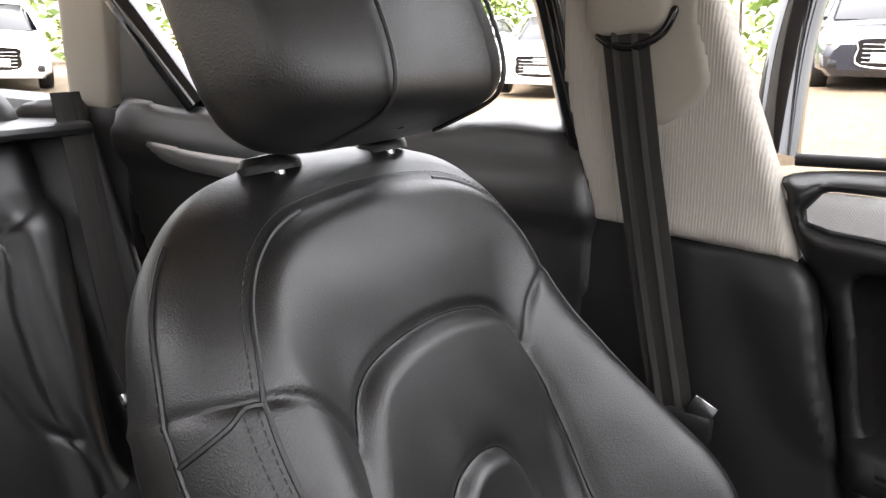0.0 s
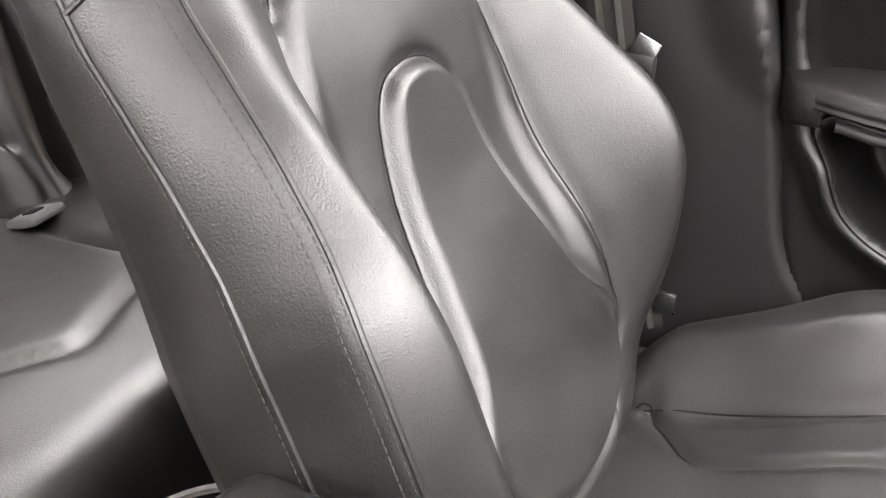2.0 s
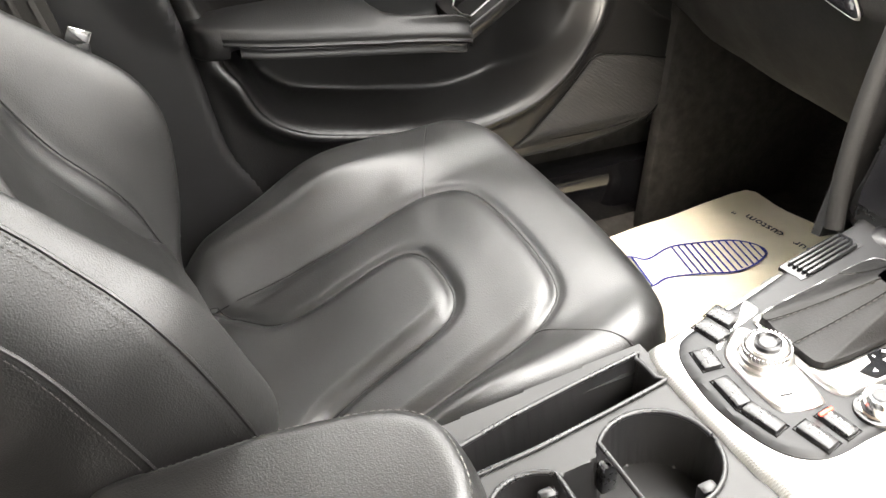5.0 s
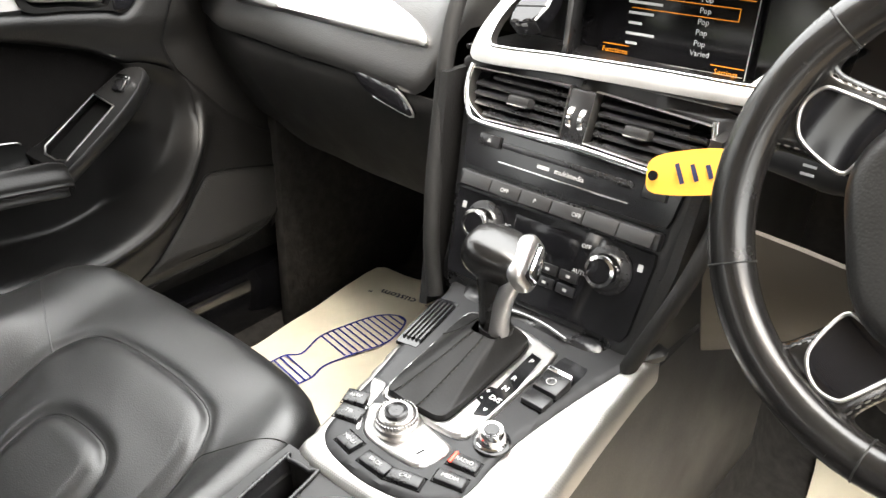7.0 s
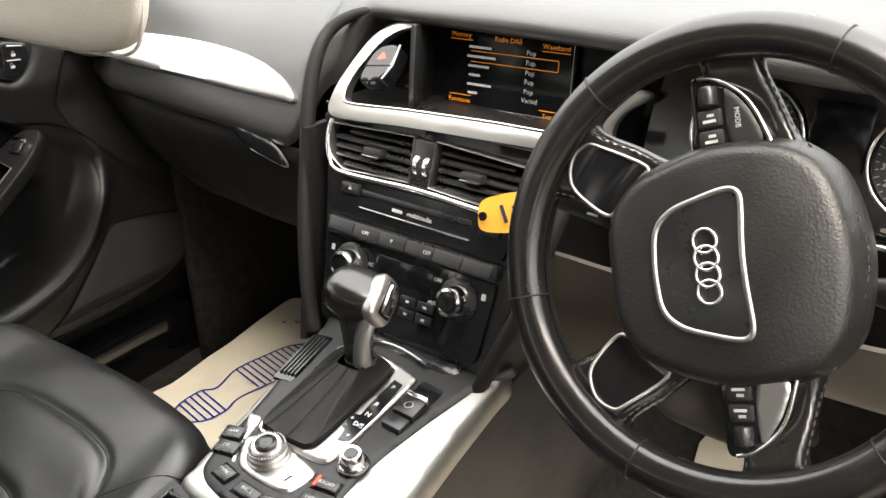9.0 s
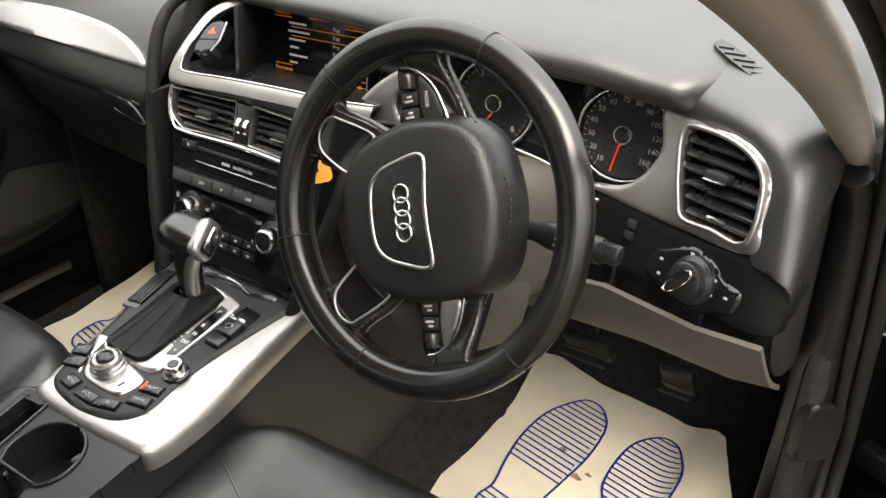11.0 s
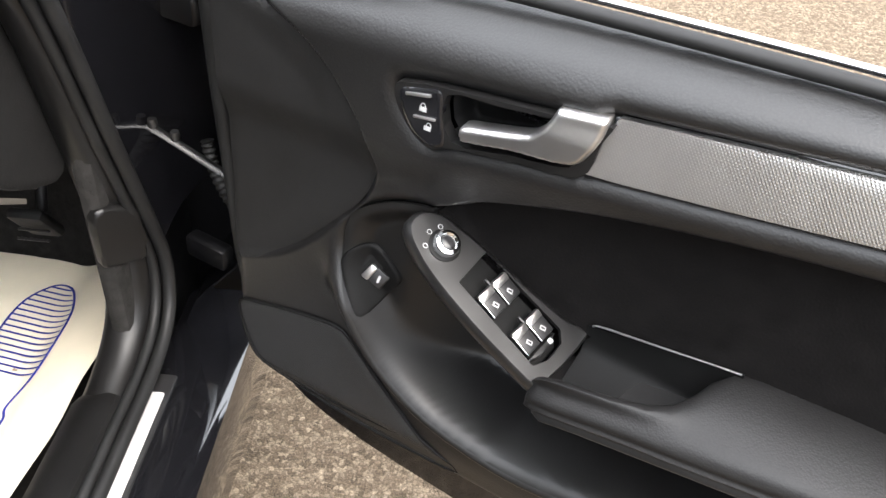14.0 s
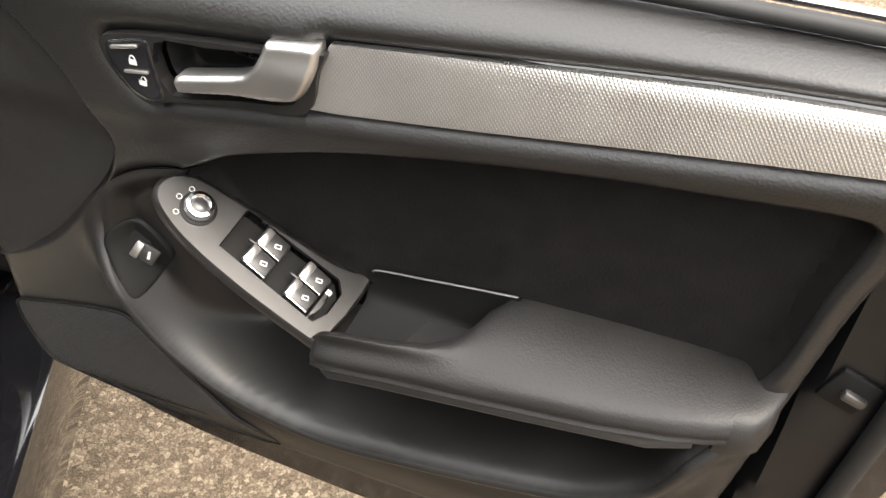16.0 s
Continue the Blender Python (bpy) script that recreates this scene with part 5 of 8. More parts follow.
part("backrest", plate(REAR_OUT, rear_height, 0, 0.005, ((0.03, -0.004), (0.10, 0.0), (0.14, 0.03)), RB, 60), LEATHER, bench, "black leather rear backrest")
part("middle_backrest", plate(smooth([(0.235, -0.06), (0.52, -0.06), (0.52, 0.55), (0.25, 0.55)], 4), lambda x, v, D: 0.01 - roll(D, 0.03), 0.12, 0.012, m=RB, angle=60), LEATHER, bench)
part("side_bolster", plate(smooth([(-0.19, -0.05), (-0.20, 0.2), (-0.225, 0.45), (-0.24, 0.575), (-0.29, 0.578), (-0.315, 0.56), (-0.320, 0.46), (-0.320, 0.30), (-0.320, -0.05)], 5)[::-1], lambda x, v, D: -0.02 + 0.07 * step(-0.235, -0.325, x) - np.clip(0.04 - D, 0, None) ** 2 / 0.08, 0.08, 0.006, m=RB, angle=60), LEATHER, bench, "black leather outer bolster")
part("seat_base", plate(smooth([(-0.62, -0.90), (0.62, -0.90), (0.64, -0.55), (0.60, -0.40), (0.20, -0.33), (-0.20, -0.33), (-0.60, -0.40), (-0.64, -0.55)], 6), lambda x, y, D: 0.462 + 0.03 * step(-0.8, -0.45, y) + groove(sdf([(-0.47, -0.95), (-0.45, -0.55), (-0.27, -0.47), (-0.15, -0.55), (-0.14, -0.95)], x, y, False), 0.012, 0.010) - roll(D, 0.05), 0.16, 0.011, m=None, angle=60), LEATHER, bench, "black leather rear cushion")
part("anchor_plate", rbox((0.062, 0.052, 0.014), 0.006, (-0.466, -0.790, 0.470), (18, 0, 8)), ANCHOR_GREY, bench, "child seat anchor plate")
part("anchor_slot", rbox((0.022, 0.022, 0.006), 0.002, (-0.464, -0.790, 0.4765), (18, 0, 8)), GLOSSY, bench)
rear_belt = thing("rear_seat_belt", "black woven rear seat belt", "seat belt")
belt_rows = [RB @ Vector((x, v, 0.052)) for x, v in ((-0.266, 0.575), (-0.262, 0.50), (-0.257, 0.44), (-0.247, 0.35), (-0.238, 0.26), (-0.232, 0.13), (-0.228, 0.0))]
part("webbing", sheet([[tuple(p + Vector((w, 0, 0))) for w in (-0.025, -0.012, 0, 0.012, 0.025)] for p in belt_rows], 60, thick=0.0015), FABRIC, rear_belt)
for k in (-0.010, 0.010):
    part("webbing_rib", tube([(p.x + k, p.y + 0.001, p.z) for p in belt_rows], 0.004, 6, flat=0.3), FABRIC, rear_belt)
part("tongue", rbox((0.035, 0.012, 0.026), 0.004, tuple(RB @ Vector((-0.213, 0.112, 0.056))), (20, 0, 0)), CHROME, rear_belt, "steel belt tongue")


# ---- dashboard ----
dash = thing("dashboard", "soft black dashboard with satin metal trim and round gauges", "dashboard")
PROFILES = {
    -0.73: [(1.25, 0.97), (1.05, 1.00), (0.92, 1.005), (0.84, 0.99), (0.785, 0.965), (0.75, 0.935), (0.73, 0.905), (0.722, 0.885), (0.72, 0.872), (0.722, 0.865)],
    -0.60: [(1.27, 0.99), (1.05, 1.025), (0.91, 1.03), (0.83, 1.01), (0.765, 0.975), (0.725, 0.940), (0.700, 0.910), (0.688, 0.885), (0.684, 0.868), (0.686, 0.858)],
    -0.40: [(1.29, 0.995), (1.05, 1.035), (0.90, 1.04), (0.82, 1.025), (0.755, 0.985), (0.715, 0.945), (0.690, 0.912), (0.677, 0.885), (0.672, 0.866), (0.674, 0.855)],
    -0.235: [(1.30, 1.0), (1.05, 1.04), (0.90, 1.045), (0.82, 1.03), (0.755, 0.99), (0.715, 0.948), (0.690, 0.912), (0.676, 0.88), (0.670, 0.860), (0.672, 0.848)],
    -0.175: [(1.30, 1.0), (1.05, 1.042), (0.90, 1.048), (0.82, 1.043), (0.765, 1.030), (0.735, 1.012), (0.716, 0.992), (0.708, 0.975), (0.70, 0.95), (0.70, 0.93)],
    -0.120: [(1.30, 1.0), (1.05, 1.042), (0.90, 1.050), (0.82, 1.048), (0.77, 1.044), (0.740, 1.037), (0.722, 1.026), (0.718, 1.017), (0.73, 1.012), (0.77, 1.010)],
    0.10: [(1.30, 1.0), (1.05, 1.042), (0.90, 1.050), (0.82, 1.050), (0.765, 1.048), (0.730, 1.042), (0.712, 1.032), (0.708, 1.022), (0.72, 1.016), (0.77, 1.012)],
    0.25: [(1.30, 1.0), (1.05, 1.043), (0.90, 1.053), (0.80, 1.054), (0.735, 1.051), (0.704, 1.045), (0.692, 1.036), (0.689, 1.027), (0.70, 1.021), (0.77, 1.018)],
    0.42: [(1.29, 0.995), (1.05, 1.040), (0.90, 1.052), (0.80, 1.052), (0.74, 1.047), (0.712, 1.041), (0.699, 1.032), (0.696, 1.021), (0.705, 1.015), (0.77, 1.013)],
    0.52: [(1.28, 0.99), (1.05, 1.035), (0.90, 1.047), (0.81, 1.043), (0.75, 1.036), (0.715, 1.029), (0.703, 1.020), (0.705, 1.009), (0.714, 1.002), (0.74, 0.999)],
    0.62: [(1.26, 0.98), (1.05, 1.022), (0.96, 1.028), (0.92, 1.029), (0.89, 1.027), (0.87, 1.022), (0.86, 1.014), (0.856, 1.0), (0.856, 0.98), (0.86, 0.96)],
    0.69: [(1.22, 0.97), (1.05, 0.995), (0.97, 0.994), (0.93, 0.990), (0.90, 0.983), (0.88, 0.975), (0.87, 0.965), (0.866, 0.95), (0.866, 0.93), (0.87, 0.91)],
}


def loft(table, n=40, k=5, angle=50):
    xs = sorted(table)
    rows = np.array([smooth(table[x], k, False) for x in xs])
    grid = []
    for x in np.linspace(xs[0], xs[-1], n):
        i = min(np.searchsorted(xs, x, side="right") - 1, len(xs) - 2)
        t = step(0, 1, np.array((x - xs[i]) / (xs[i + 1] - xs[i])))
        yz = rows[i] * (1 - t) + rows[i + 1] * t
        grid.append(np.column_stack([np.full(len(yz), x), yz]))
    return sheet(grid, angle, thick=0.004)


part("dash_top", loft(PROFILES, 130), SOFT, dash, "soft black dashboard top")
LOWER = {x: [(y0 + 0.002, z0), (y0 + 0.004, z0 - 0.02), (y0 + 0.02, z0 - 0.06), (y0 + 0.06, z0 - 0.13), (y0 + 0.13, z0 - 0.20), (y0 + 0.28, z0 - 0.23)] for x, y0, z0 in ((-0.72, 0.722, 0.858), (-0.55, 0.686, 0.852), (-0.40, 0.676, 0.850), (-0.17, 0.672, 0.845))}
glove = part("glovebox", loft(LOWER, 24), COVER_CLOTH, dash, "black glovebox lid")
catch = part("glovebox_catch", plate(smooth([(-0.335, 0.858), (-0.262, 0.848), (-0.247, 0.838), (-0.236, 0.822), (-0.262, 0.824), (-0.300, 0.832), (-0.322, 0.842)], 3), lambda x, z, D: -0.674 + 0.15 * (0.85 - z) + 0.008 - roll(D, 0.002), 0.012, 0.004, m=INNER), GLOSSY, glove, "gloss black glovebox catch")
part("catch_edge", tube(smooth([(-0.262, 0.6655, 0.8485), (-0.247, 0.6655, 0.839), (-0.235, 0.6660, 0.821), (-0.262, 0.6660, 0.8235), (-0.300, 0.6660, 0.8315)], 4, False), 0.0014, 6), SATIN_METAL, catch)
decor = frame_of((-0.40, 0.694, 0.915), (1, 0.012, -0.01), (0, 0.55, 0.835))
part("passenger_trim", plate(smooth([(-0.200, 0.012), (-0.16, 0.026), (-0.09, 0.031), (-0.02, 0.033), (0.05, 0.030), (0.10, 0.023), (0.145, 0.008), (0.170, -0.008), (0.174, -0.018), (0.165, -0.020), (0.03, -0.020), (-0.14, -0.017), (-0.195, -0.014)], 5), lambda x, z, D: 0.006 - roll(D, 0.003), 0.02, 0.004, m=decor @ Matrix.Translation((0, 0, 0.010))), SATIN_METAL, dash, "satin metal dashboard strip")
lettering("AIRBAG", 0.012, HARD, dash, frame_of((-0.50, 0.683, 0.885), (1, 0.012, -0.01), (0, 0.35, 0.94)) @ Matrix.Translation((0, 0, 0.002)))


def vent(parent, outline, m, slats, knob, ring=0.0045, wheel=None, way=(1.0, 0.0), lean=24):
    """An air vent: dark box, slats, bright surround and a slider."""
    out = np.asarray(outline)
    c = out.mean(0)
    v = part("air_vent", plate(out, -0.030, 0.004, 0.006, m=m), GLOSSY, parent, "black air vent with metal surround")
    t = np.roll(out, -1, 0) - np.roll(out, 1, 0)
    way_out = np.column_stack([t[:, 1], -t[:, 0]]) / (np.linalg.norm(t, axis=1)[:, None] + 1e-9)
    if sdf(out, *(out[:1] + way_out[:1] * 0.002).T)[0] < 0:
        way_out = -way_out
    band = [np.column_stack([out + way_out * ring * 1.7 * k, np.full(len(out), h)]) for k, h in ((0.0, -0.012), (0.0, 0.0025), (0.12, 0.0036), (0.5, 0.0044), (0.88, 0.0036), (1.0, 0.0025), (1.0, -0.008))]
    part("vent_surround", sheet(band, 50, m, closed=True), SATIN_METAL, v, "satin metal surround")
    lo, hi = out[:, 1].min(), out[:, 1].max()
    for k in range(slats):
        b = lo + (hi - lo) * (k + 0.75) / (slats + 0.5)
        inside = [a for a in np.linspace(out[:, 0].min(), out[:, 0].max(), 160) if sdf(out, np.array([a]), np.array([b]))[0] < -0.003]
        if len(inside) > 4:
            part("slat", rbox((inside[-1] - inside[0], 0.004, 0.016), 0.0015, ((inside[0] + inside[-1]) / 2, b, -0.010), (lean, 0, 0), m=m), SATIN, v)
    for kx, ky in knob:
        kn = part("vent_slider", rbox((0.026, 0.010, 0.014), 0.003, (kx, ky, 0.002), m=m), HARD, v)
        part("slider_edge", rbox((0.024, 0.002, 0.003), 0.001, (kx, ky - 0.005, 0.009), m=m), CHROME, kn)
    return v


vent(dash, smooth([(-0.036, -0.018), (0.036, -0.016), (0.040, 0.014), (0.03, 0.026), (-0.030, 0.026), (-0.038, 0.012)], 4), decor @ Matrix.Translation((-0.258, 0.004, 0.014)), 4, [(0, 0)], 0.0030)
STACK = frame_of((0, 0.60, 0.76), (1, 0, 0), (0, 0.32, 0.95))
stack_out = smooth([(-0.108, -0.085), (0.0, -0.088), (0.108, -0.085), (0.122, -0.02), (0.134, 0.06), (0.145, 0.13), (0.146, 0.165), (0.0, 0.168), (-0.146, 0.165), (-0.145, 0.13), (-0.134, 0.06), (-0.122, -0.02)], 4)
left_vent = np.concatenate([[(-0.015, 0.156), (-0.131, 0.151)], smooth([(-0.133, 0.140), (-0.128, 0.118), (-0.106, 0.104)], 4, False), [(-0.014, 0.108)]])[::-1]
stack = part("center_panel", plate(stack_out, lambda x, y, D: -0.006 - roll(D, 0.004), 0.06, 0.008, m=STACK, holes=[left_vent, left_vent * (-1, 1)]), SATIN, dash, "gloss black center panel")
vent(dash, left_vent, STACK, 5, [(-0.066, 0.130)], 0.0012)
vent(dash, left_vent[::-1] * (-1, 1), STACK, 5, [(0.066, 0.130)], 0.0012)
part("vent_chrome", tube(smooth([(-0.133, 0.156, 0.003), (-0.136, 0.135, 0.003), (-0.128, 0.110, 0.003), (-0.108, 0.099, 0.003), (-0.02, 0.1015, 0.003), (0.02, 0.1015, 0.003), (0.108, 0.099, 0.003), (0.128, 0.110, 0.003), (0.136, 0.135, 0.003), (0.133, 0.156, 0.003)], 6, False), 0.0032, 8, m=STACK), CHROME, stack, "bright vent surround")
hub = part("vent_divider", rbox((0.028, 0.052, 0.012), 0.003, (0, 0.130, -0.003), m=STACK), SATIN, stack)
for s in (-1, 1):
    part("thumbwheel", lathe([(0.011, -0.003), (0.012, -0.002), (0.012, 0.002), (0.011, 0.003)], 20, (s * 0.0065, 0.128, -0.003), (0, 90, 0), m=STACK), CHROME, hub)
# silver band under the screen, sweeping up on both sides
band_out = smooth([(-0.030, 0.290, -0.045), (-0.087, 0.277, -0.037), (-0.116, 0.255, -0.027), (-0.131, 0.215, -0.008), (-0.137, 0.185, 0.004), (-0.136, 0.162, 0.007), (-0.105, 0.159, 0.008), (-0.031, 0.165, 0.008), (0.068, 0.170, 0.008), (0.145, 0.174, 0.006), (0.19, 0.180, 0.0)], 6, False)
band_in = smooth([(-0.030, 0.284, -0.044), (-0.067, 0.274, -0.037), (-0.098, 0.254, -0.027), (-0.114, 0.222, -0.012), (-0.120, 0.198, -0.001), (-0.1175, 0.180, 0.005), (-0.100, 0.1775, 0.005), (-0.031, 0.1830, 0.004), (0.068, 0.1885, 0.003), (0.142, 0.191, 0.002), (0.19, 0.195, -0.004)], 6, False)
part("screen_band", sheet([band_in - (0, 0, 0.012), band_in, band_in * 0.75 + band_out * 0.25 + (0, 0, 0.0012), band_in * 0.25 + band_out * 0.75 + (0, 0, 0.0012), band_out, band_out - (0, 0, 0.012)], 60, STACK), SATIN_METAL, dash, "satin metal band round the screen")
part("screen_band_edge", tube(band_in + (0, 0, 0.0008), 0.0014, 8, m=STACK), CHROME, dash)
part("screen_shelf", rbox((0.31, 0.105, 0.006), 0.002, (0.0, 0.712, 0.917), (-3, 0, 0)), SATIN, dash)
HZ = STACK @ frame_of((-0.089, 0.226, -0.012), (0.93, 0.20, -0.12), (0.25, 0.88, -0.42))
hz = part("hazard_switch", plate(smooth([(-0.021, -0.021), (0.006, -0.021), (0.016, -0.006), (0.021, 0.020), (-0.004, 0.021), (-0.016, 0.004)], 2), lambda x, y, D: 0.002 - roll(D, 0.002), 0.02, 0.002, m=HZ), GLOSSY, dash, "gloss black hazard switch")
part("hazard_triangle", plate([(-0.004, 0.004), (0.008, 0.004), (0.003, 0.0135)], 0.0024, 0.0004, 0.001, m=HZ), RED_GLOW, hz, "red warning triangle")
part("switch_split", rbox((0.034, 0.0010, 0.001), 0.0, (-0.001, -0.004, 0.0022), (0, 0, -4), m=HZ), MATT_BLACK, hz)
part("hazard_edge", tube([(0.008, -0.021, 0.002), (0.018, -0.006, 0.002), (0.0225, 0.020, 0.002)], 0.0012, 6, m=HZ), SATIN_METAL, hz)

# screen with its station list
SCREEN = frame_of((0.030, 0.757, 0.955), (1, 0, 0.03), (0, 0.16, 1))
scr = thing("infotainment_screen", "lit radio screen listing stations in white and orange", "screen")
part("screen_bezel", plate([(-0.180, -0.060), (0.150, -0.060), (0.160, 0.070), (-0.160, 0.070)], -0.012, 0.02, 0.02, m=SCREEN), GLOSSY, scr, "gloss black screen surround")
part("screen_cheek", rbox((0.006, 0.100, 0.085), 0.002, (-0.096, 0.002, 0.028), (0, 22, 0), m=SCREEN), SATIN, scr)
part("screen_glass", rbox((0.166, 0.096, 0.006), 0.002, (0, 0, -0.004), m=SCREEN), SCREEN_BLACK, scr)
part("screen_edge", rbox((0.001, 0.094, 0.0006), 0.0, (0.081, 0, 0.0), m=SCREEN), GREY_MARK, scr)


def line(text, x, y, size, ma, m=SCREEN):
    lettering(text, size, ma, scr, m @ Matrix.Translation((x, y, 0.0005)), deep=0.0)


for text, x, y, ma in (("Memory", -0.062, 0.041, AMBER), ("Radio DAB", 0.0, 0.040, AMBER), ("Waveband", 0.060, 0.038, AMBER), ("Functions", -0.060, -0.032, AMBER), ("Settings", 0.062, -0.036, AMBER), ("Varied", 0.032, -0.022, SCREEN_WHITE), ("14:46", 0.0, -0.042, SCREEN_WHITE)):
    line(text, x, y, 0.0078, ma)
for x, y, w in ((-0.036, 0.029, 0.030), (-0.034, 0.0185, 0.038), (-0.037, 0.008, 0.028), (-0.042, -0.002, 0.015), (-0.035, -0.0125, 0.032), (-0.043, -0.022, 0.013)):
    part("station_bar", rbox((w, 0.0026, 0.0003), 0.0, (x, y, 0.0004), m=SCREEN), SCREEN_WHITE, scr)
for y in (0.029, 0.0185, 0.008, -0.002, -0.0125):
    line("Pop", 0.030, y, 0.0078, SCREEN_WHITE)
for x, y, w in ((-0.062, 0.036, 0.030), (0.060, 0.033, 0.034), (-0.060, -0.026, 0.030), (0.062, -0.030, 0.034), (0.008, 0.0245, 0.112), (0.008, 0.0128, 0.112)):
    part("screen_rule", rbox((w, 0.0008, 0.0003), 0.0, (x, y, 0.0002), m=SCREEN), AMBER, scr)
part("screen_rule", rbox((0.0008, 0.0117, 0.0003), 0.0, (0.064, 0.0187, 0.0002), m=SCREEN), AMBER, scr)
part("status_line", rbox((0.158, 0.0006, 0.0003), 0.0, (0.0, -0.0375, 0.0002), m=SCREEN), GREY_MARK, scr)
for x in (-0.070, -0.060):
    part("status_icon", rbox((0.008, 0.005, 0.0003), 0.0, (x, -0.042, 0.0002), m=SCREEN), GREY_MARK, scr)

# radio, button row and climate panel
radio = part("radio", plate(smooth([(-0.118, 0.054), (0.118, 0.054), (0.124, 0.096), (-0.124, 0.096)], 1), 0.002, 0.01, 0.01, m=STACK), GLOSSY, dash, "gloss black disc player")
part("eject_button", rbox((0.026, 0.012, 0.005), 0.001, (-0.090, 0.077 + 0.007, 0.003), m=STACK), SATIN, radio)
part("eject_mark", plate([(-0.0925, 0.0825), (-0.0875, 0.0825), (-0.090, 0.087)], 0.0058, 0.0003, 0.001, m=STACK), GREY_MARK, radio)
part("disc_slot", rbox((0.150, 0.006, 0.003), 0.001, (0.0, 0.083, 0.002), m=STACK), SATIN, radio)
part("gps_button", rbox((0.024, 0.012, 0.005), 0.001, (0.098, 0.082, 0.003), m=STACK), SATIN, radio)
lettering("multimedia", 0.0075, GREY_MARK, radio, STACK @ Matrix.Translation((0.008, 0.0735, 0.0024)))
part("maker_bar", rbox((0.014, 0.0035, 0.0003), 0.0, (-0.022, 0.0735, 0.0026), m=STACK), GREY_MARK, radio)
part("bright_line", rbox((0.150, 0.0022, 0.002), 0.0008, (0.0, 0.0655, 0.003), m=STACK), CHROME, radio)
row = part("button_strip", rbox((0.232, 0.018, 0.012), 0.003, (0, 0.040, 0.0), m=STACK), SATIN, dash)
for k in range(6):
    part("row_button", rbox((0.036, 0.014, 0.005), 0.001, (-0.0925 + 0.037 * k, 0.040, 0.006), (-15, 0, 0), m=STACK), HARD, row)
for x, t in ((-0.0555, "OFF"), (-0.0185, "P"), (0.030, "OFF")):
    lettering(t, 0.006, GREY_MARK, row, STACK @ Matrix.Translation((x, 0.0405, 0.0090)) @ pose(0, 0, 0, -15, 0, 0))
clim = part("climate_panel", plate(smooth([(-0.108, -0.062), (0.108, -0.062), (0.116, 0.028), (-0.116, 0.028)], 1), 0.001, 0.01, 0.01, m=STACK), GLOSSY, dash, "gloss black climate control panel")
for s in (-1, 1):
    kn = part("climate_knob", lathe([(0.0175, 0), (0.0175, 0.004), (0.0165, 0.017), (0.015, 0.020), (0.012, 0.0205), (0.011, 0.017)], 40, (s * 0.074, 0.0, 0.002), m=STACK), CHROME, clim, "ribbed chrome knob")
    part("knob_face", lathe([(0.0115, 0.017), (0.0105, 0.0195), (0.001, 0.0195)], 28, (s * 0.074, 0.0, 0.002), m=STACK), GLOSSY, kn)
    part("knob_base", lathe([(0.024, 0), (0.024, 0.0025), (0.020, 0.004)], 36, (s * 0.074, 0.0, 0.001), m=STACK), SATIN, clim)
    part("heater_mark", rbox((0.005, 0.007, 0.0004), 0.0, (s * 0.104, 0.012, 0.0016), m=STACK), GREY_MARK, clim)
part("climate_display", rbox((0.078, 0.026, 0.002), 0.002, (0, 0.008, 0.001), m=STACK), SCREEN_BLACK, clim)
for k, x in enumerate((-0.036, -0.012, 0.012, 0.036)):
    part("climate_button", rbox((0.021, 0.010, 0.003), 0.001, (x, -0.020, 0.002), m=STACK), SATIN, clim)
    part("climate_button", rbox((0.021, 0.010, 0.003), 0.001, (x, -0.034, 0.002), m=STACK), SATIN, clim)
    part("button_mark", rbox((0.0045, 0.0028, 0.0003), 0.0, (x, -0.020, 0.0038), m=STACK), GREY_MARK, clim)
    part("button_mark", rbox((0.0045, 0.0028, 0.0003), 0.0, (x, -0.034, 0.0038), m=STACK), GREY_MARK, clim)
for t, x, y in (("AC", -0.046, 0.006), ("OFF", 0.046, 0.014), ("AUTO", 0.046, -0.012)):
    lettering(t, 0.006, GREY_MARK, clim, STACK @ Matrix.Translation((x, y, 0.0024)))

# cheeks of the stack
for s, line_of in ((-1, [(0.115, 0.284, -0.034), (0.146, 0.276, -0.027), (0.168, 0.256, -0.014), (0.172, 0.225, 0.0), (0.170, 0.174, 0.006), (0.160, 0.10, 0.006), (0.147, 0.02, 0.006), (0.132, -0.045, 0.004), (0.115, -0.095, 0.0)]), (1, [(0.166, 0.13, -0.02), (0.164, 0.10, -0.006), (0.152, 0.02, 0.004), (0.132, -0.045, 0.004), (0.115, -0.095, 0.0)])):
    cheek = smooth([(s * x, y, h) for x, y, h in line_of], 6, False)
    part("panel_cheek", tube(cheek, np.interp(np.arange(len(cheek)), [0, 10, 22], [0.005, 0.007, 0.009]) if s < 0 else 0.008, 12, m=STACK, flat=1.3), COVER_CLOTH, dash, "rounded soft edge of the center stack")
    part("panel_side", sheet([[(s * 0.150, 0.645 - 0.02, 0.90), (s * 0.150, 1.0, 0.90)], [(s * 0.140, 0.60, 0.78), (s * 0.140, 1.0, 0.78)], [(s * 0.120, 0.56, 0.66), (s * 0.13, 1.0, 0.60)]], 60, thick=0.01), LINING, dash)

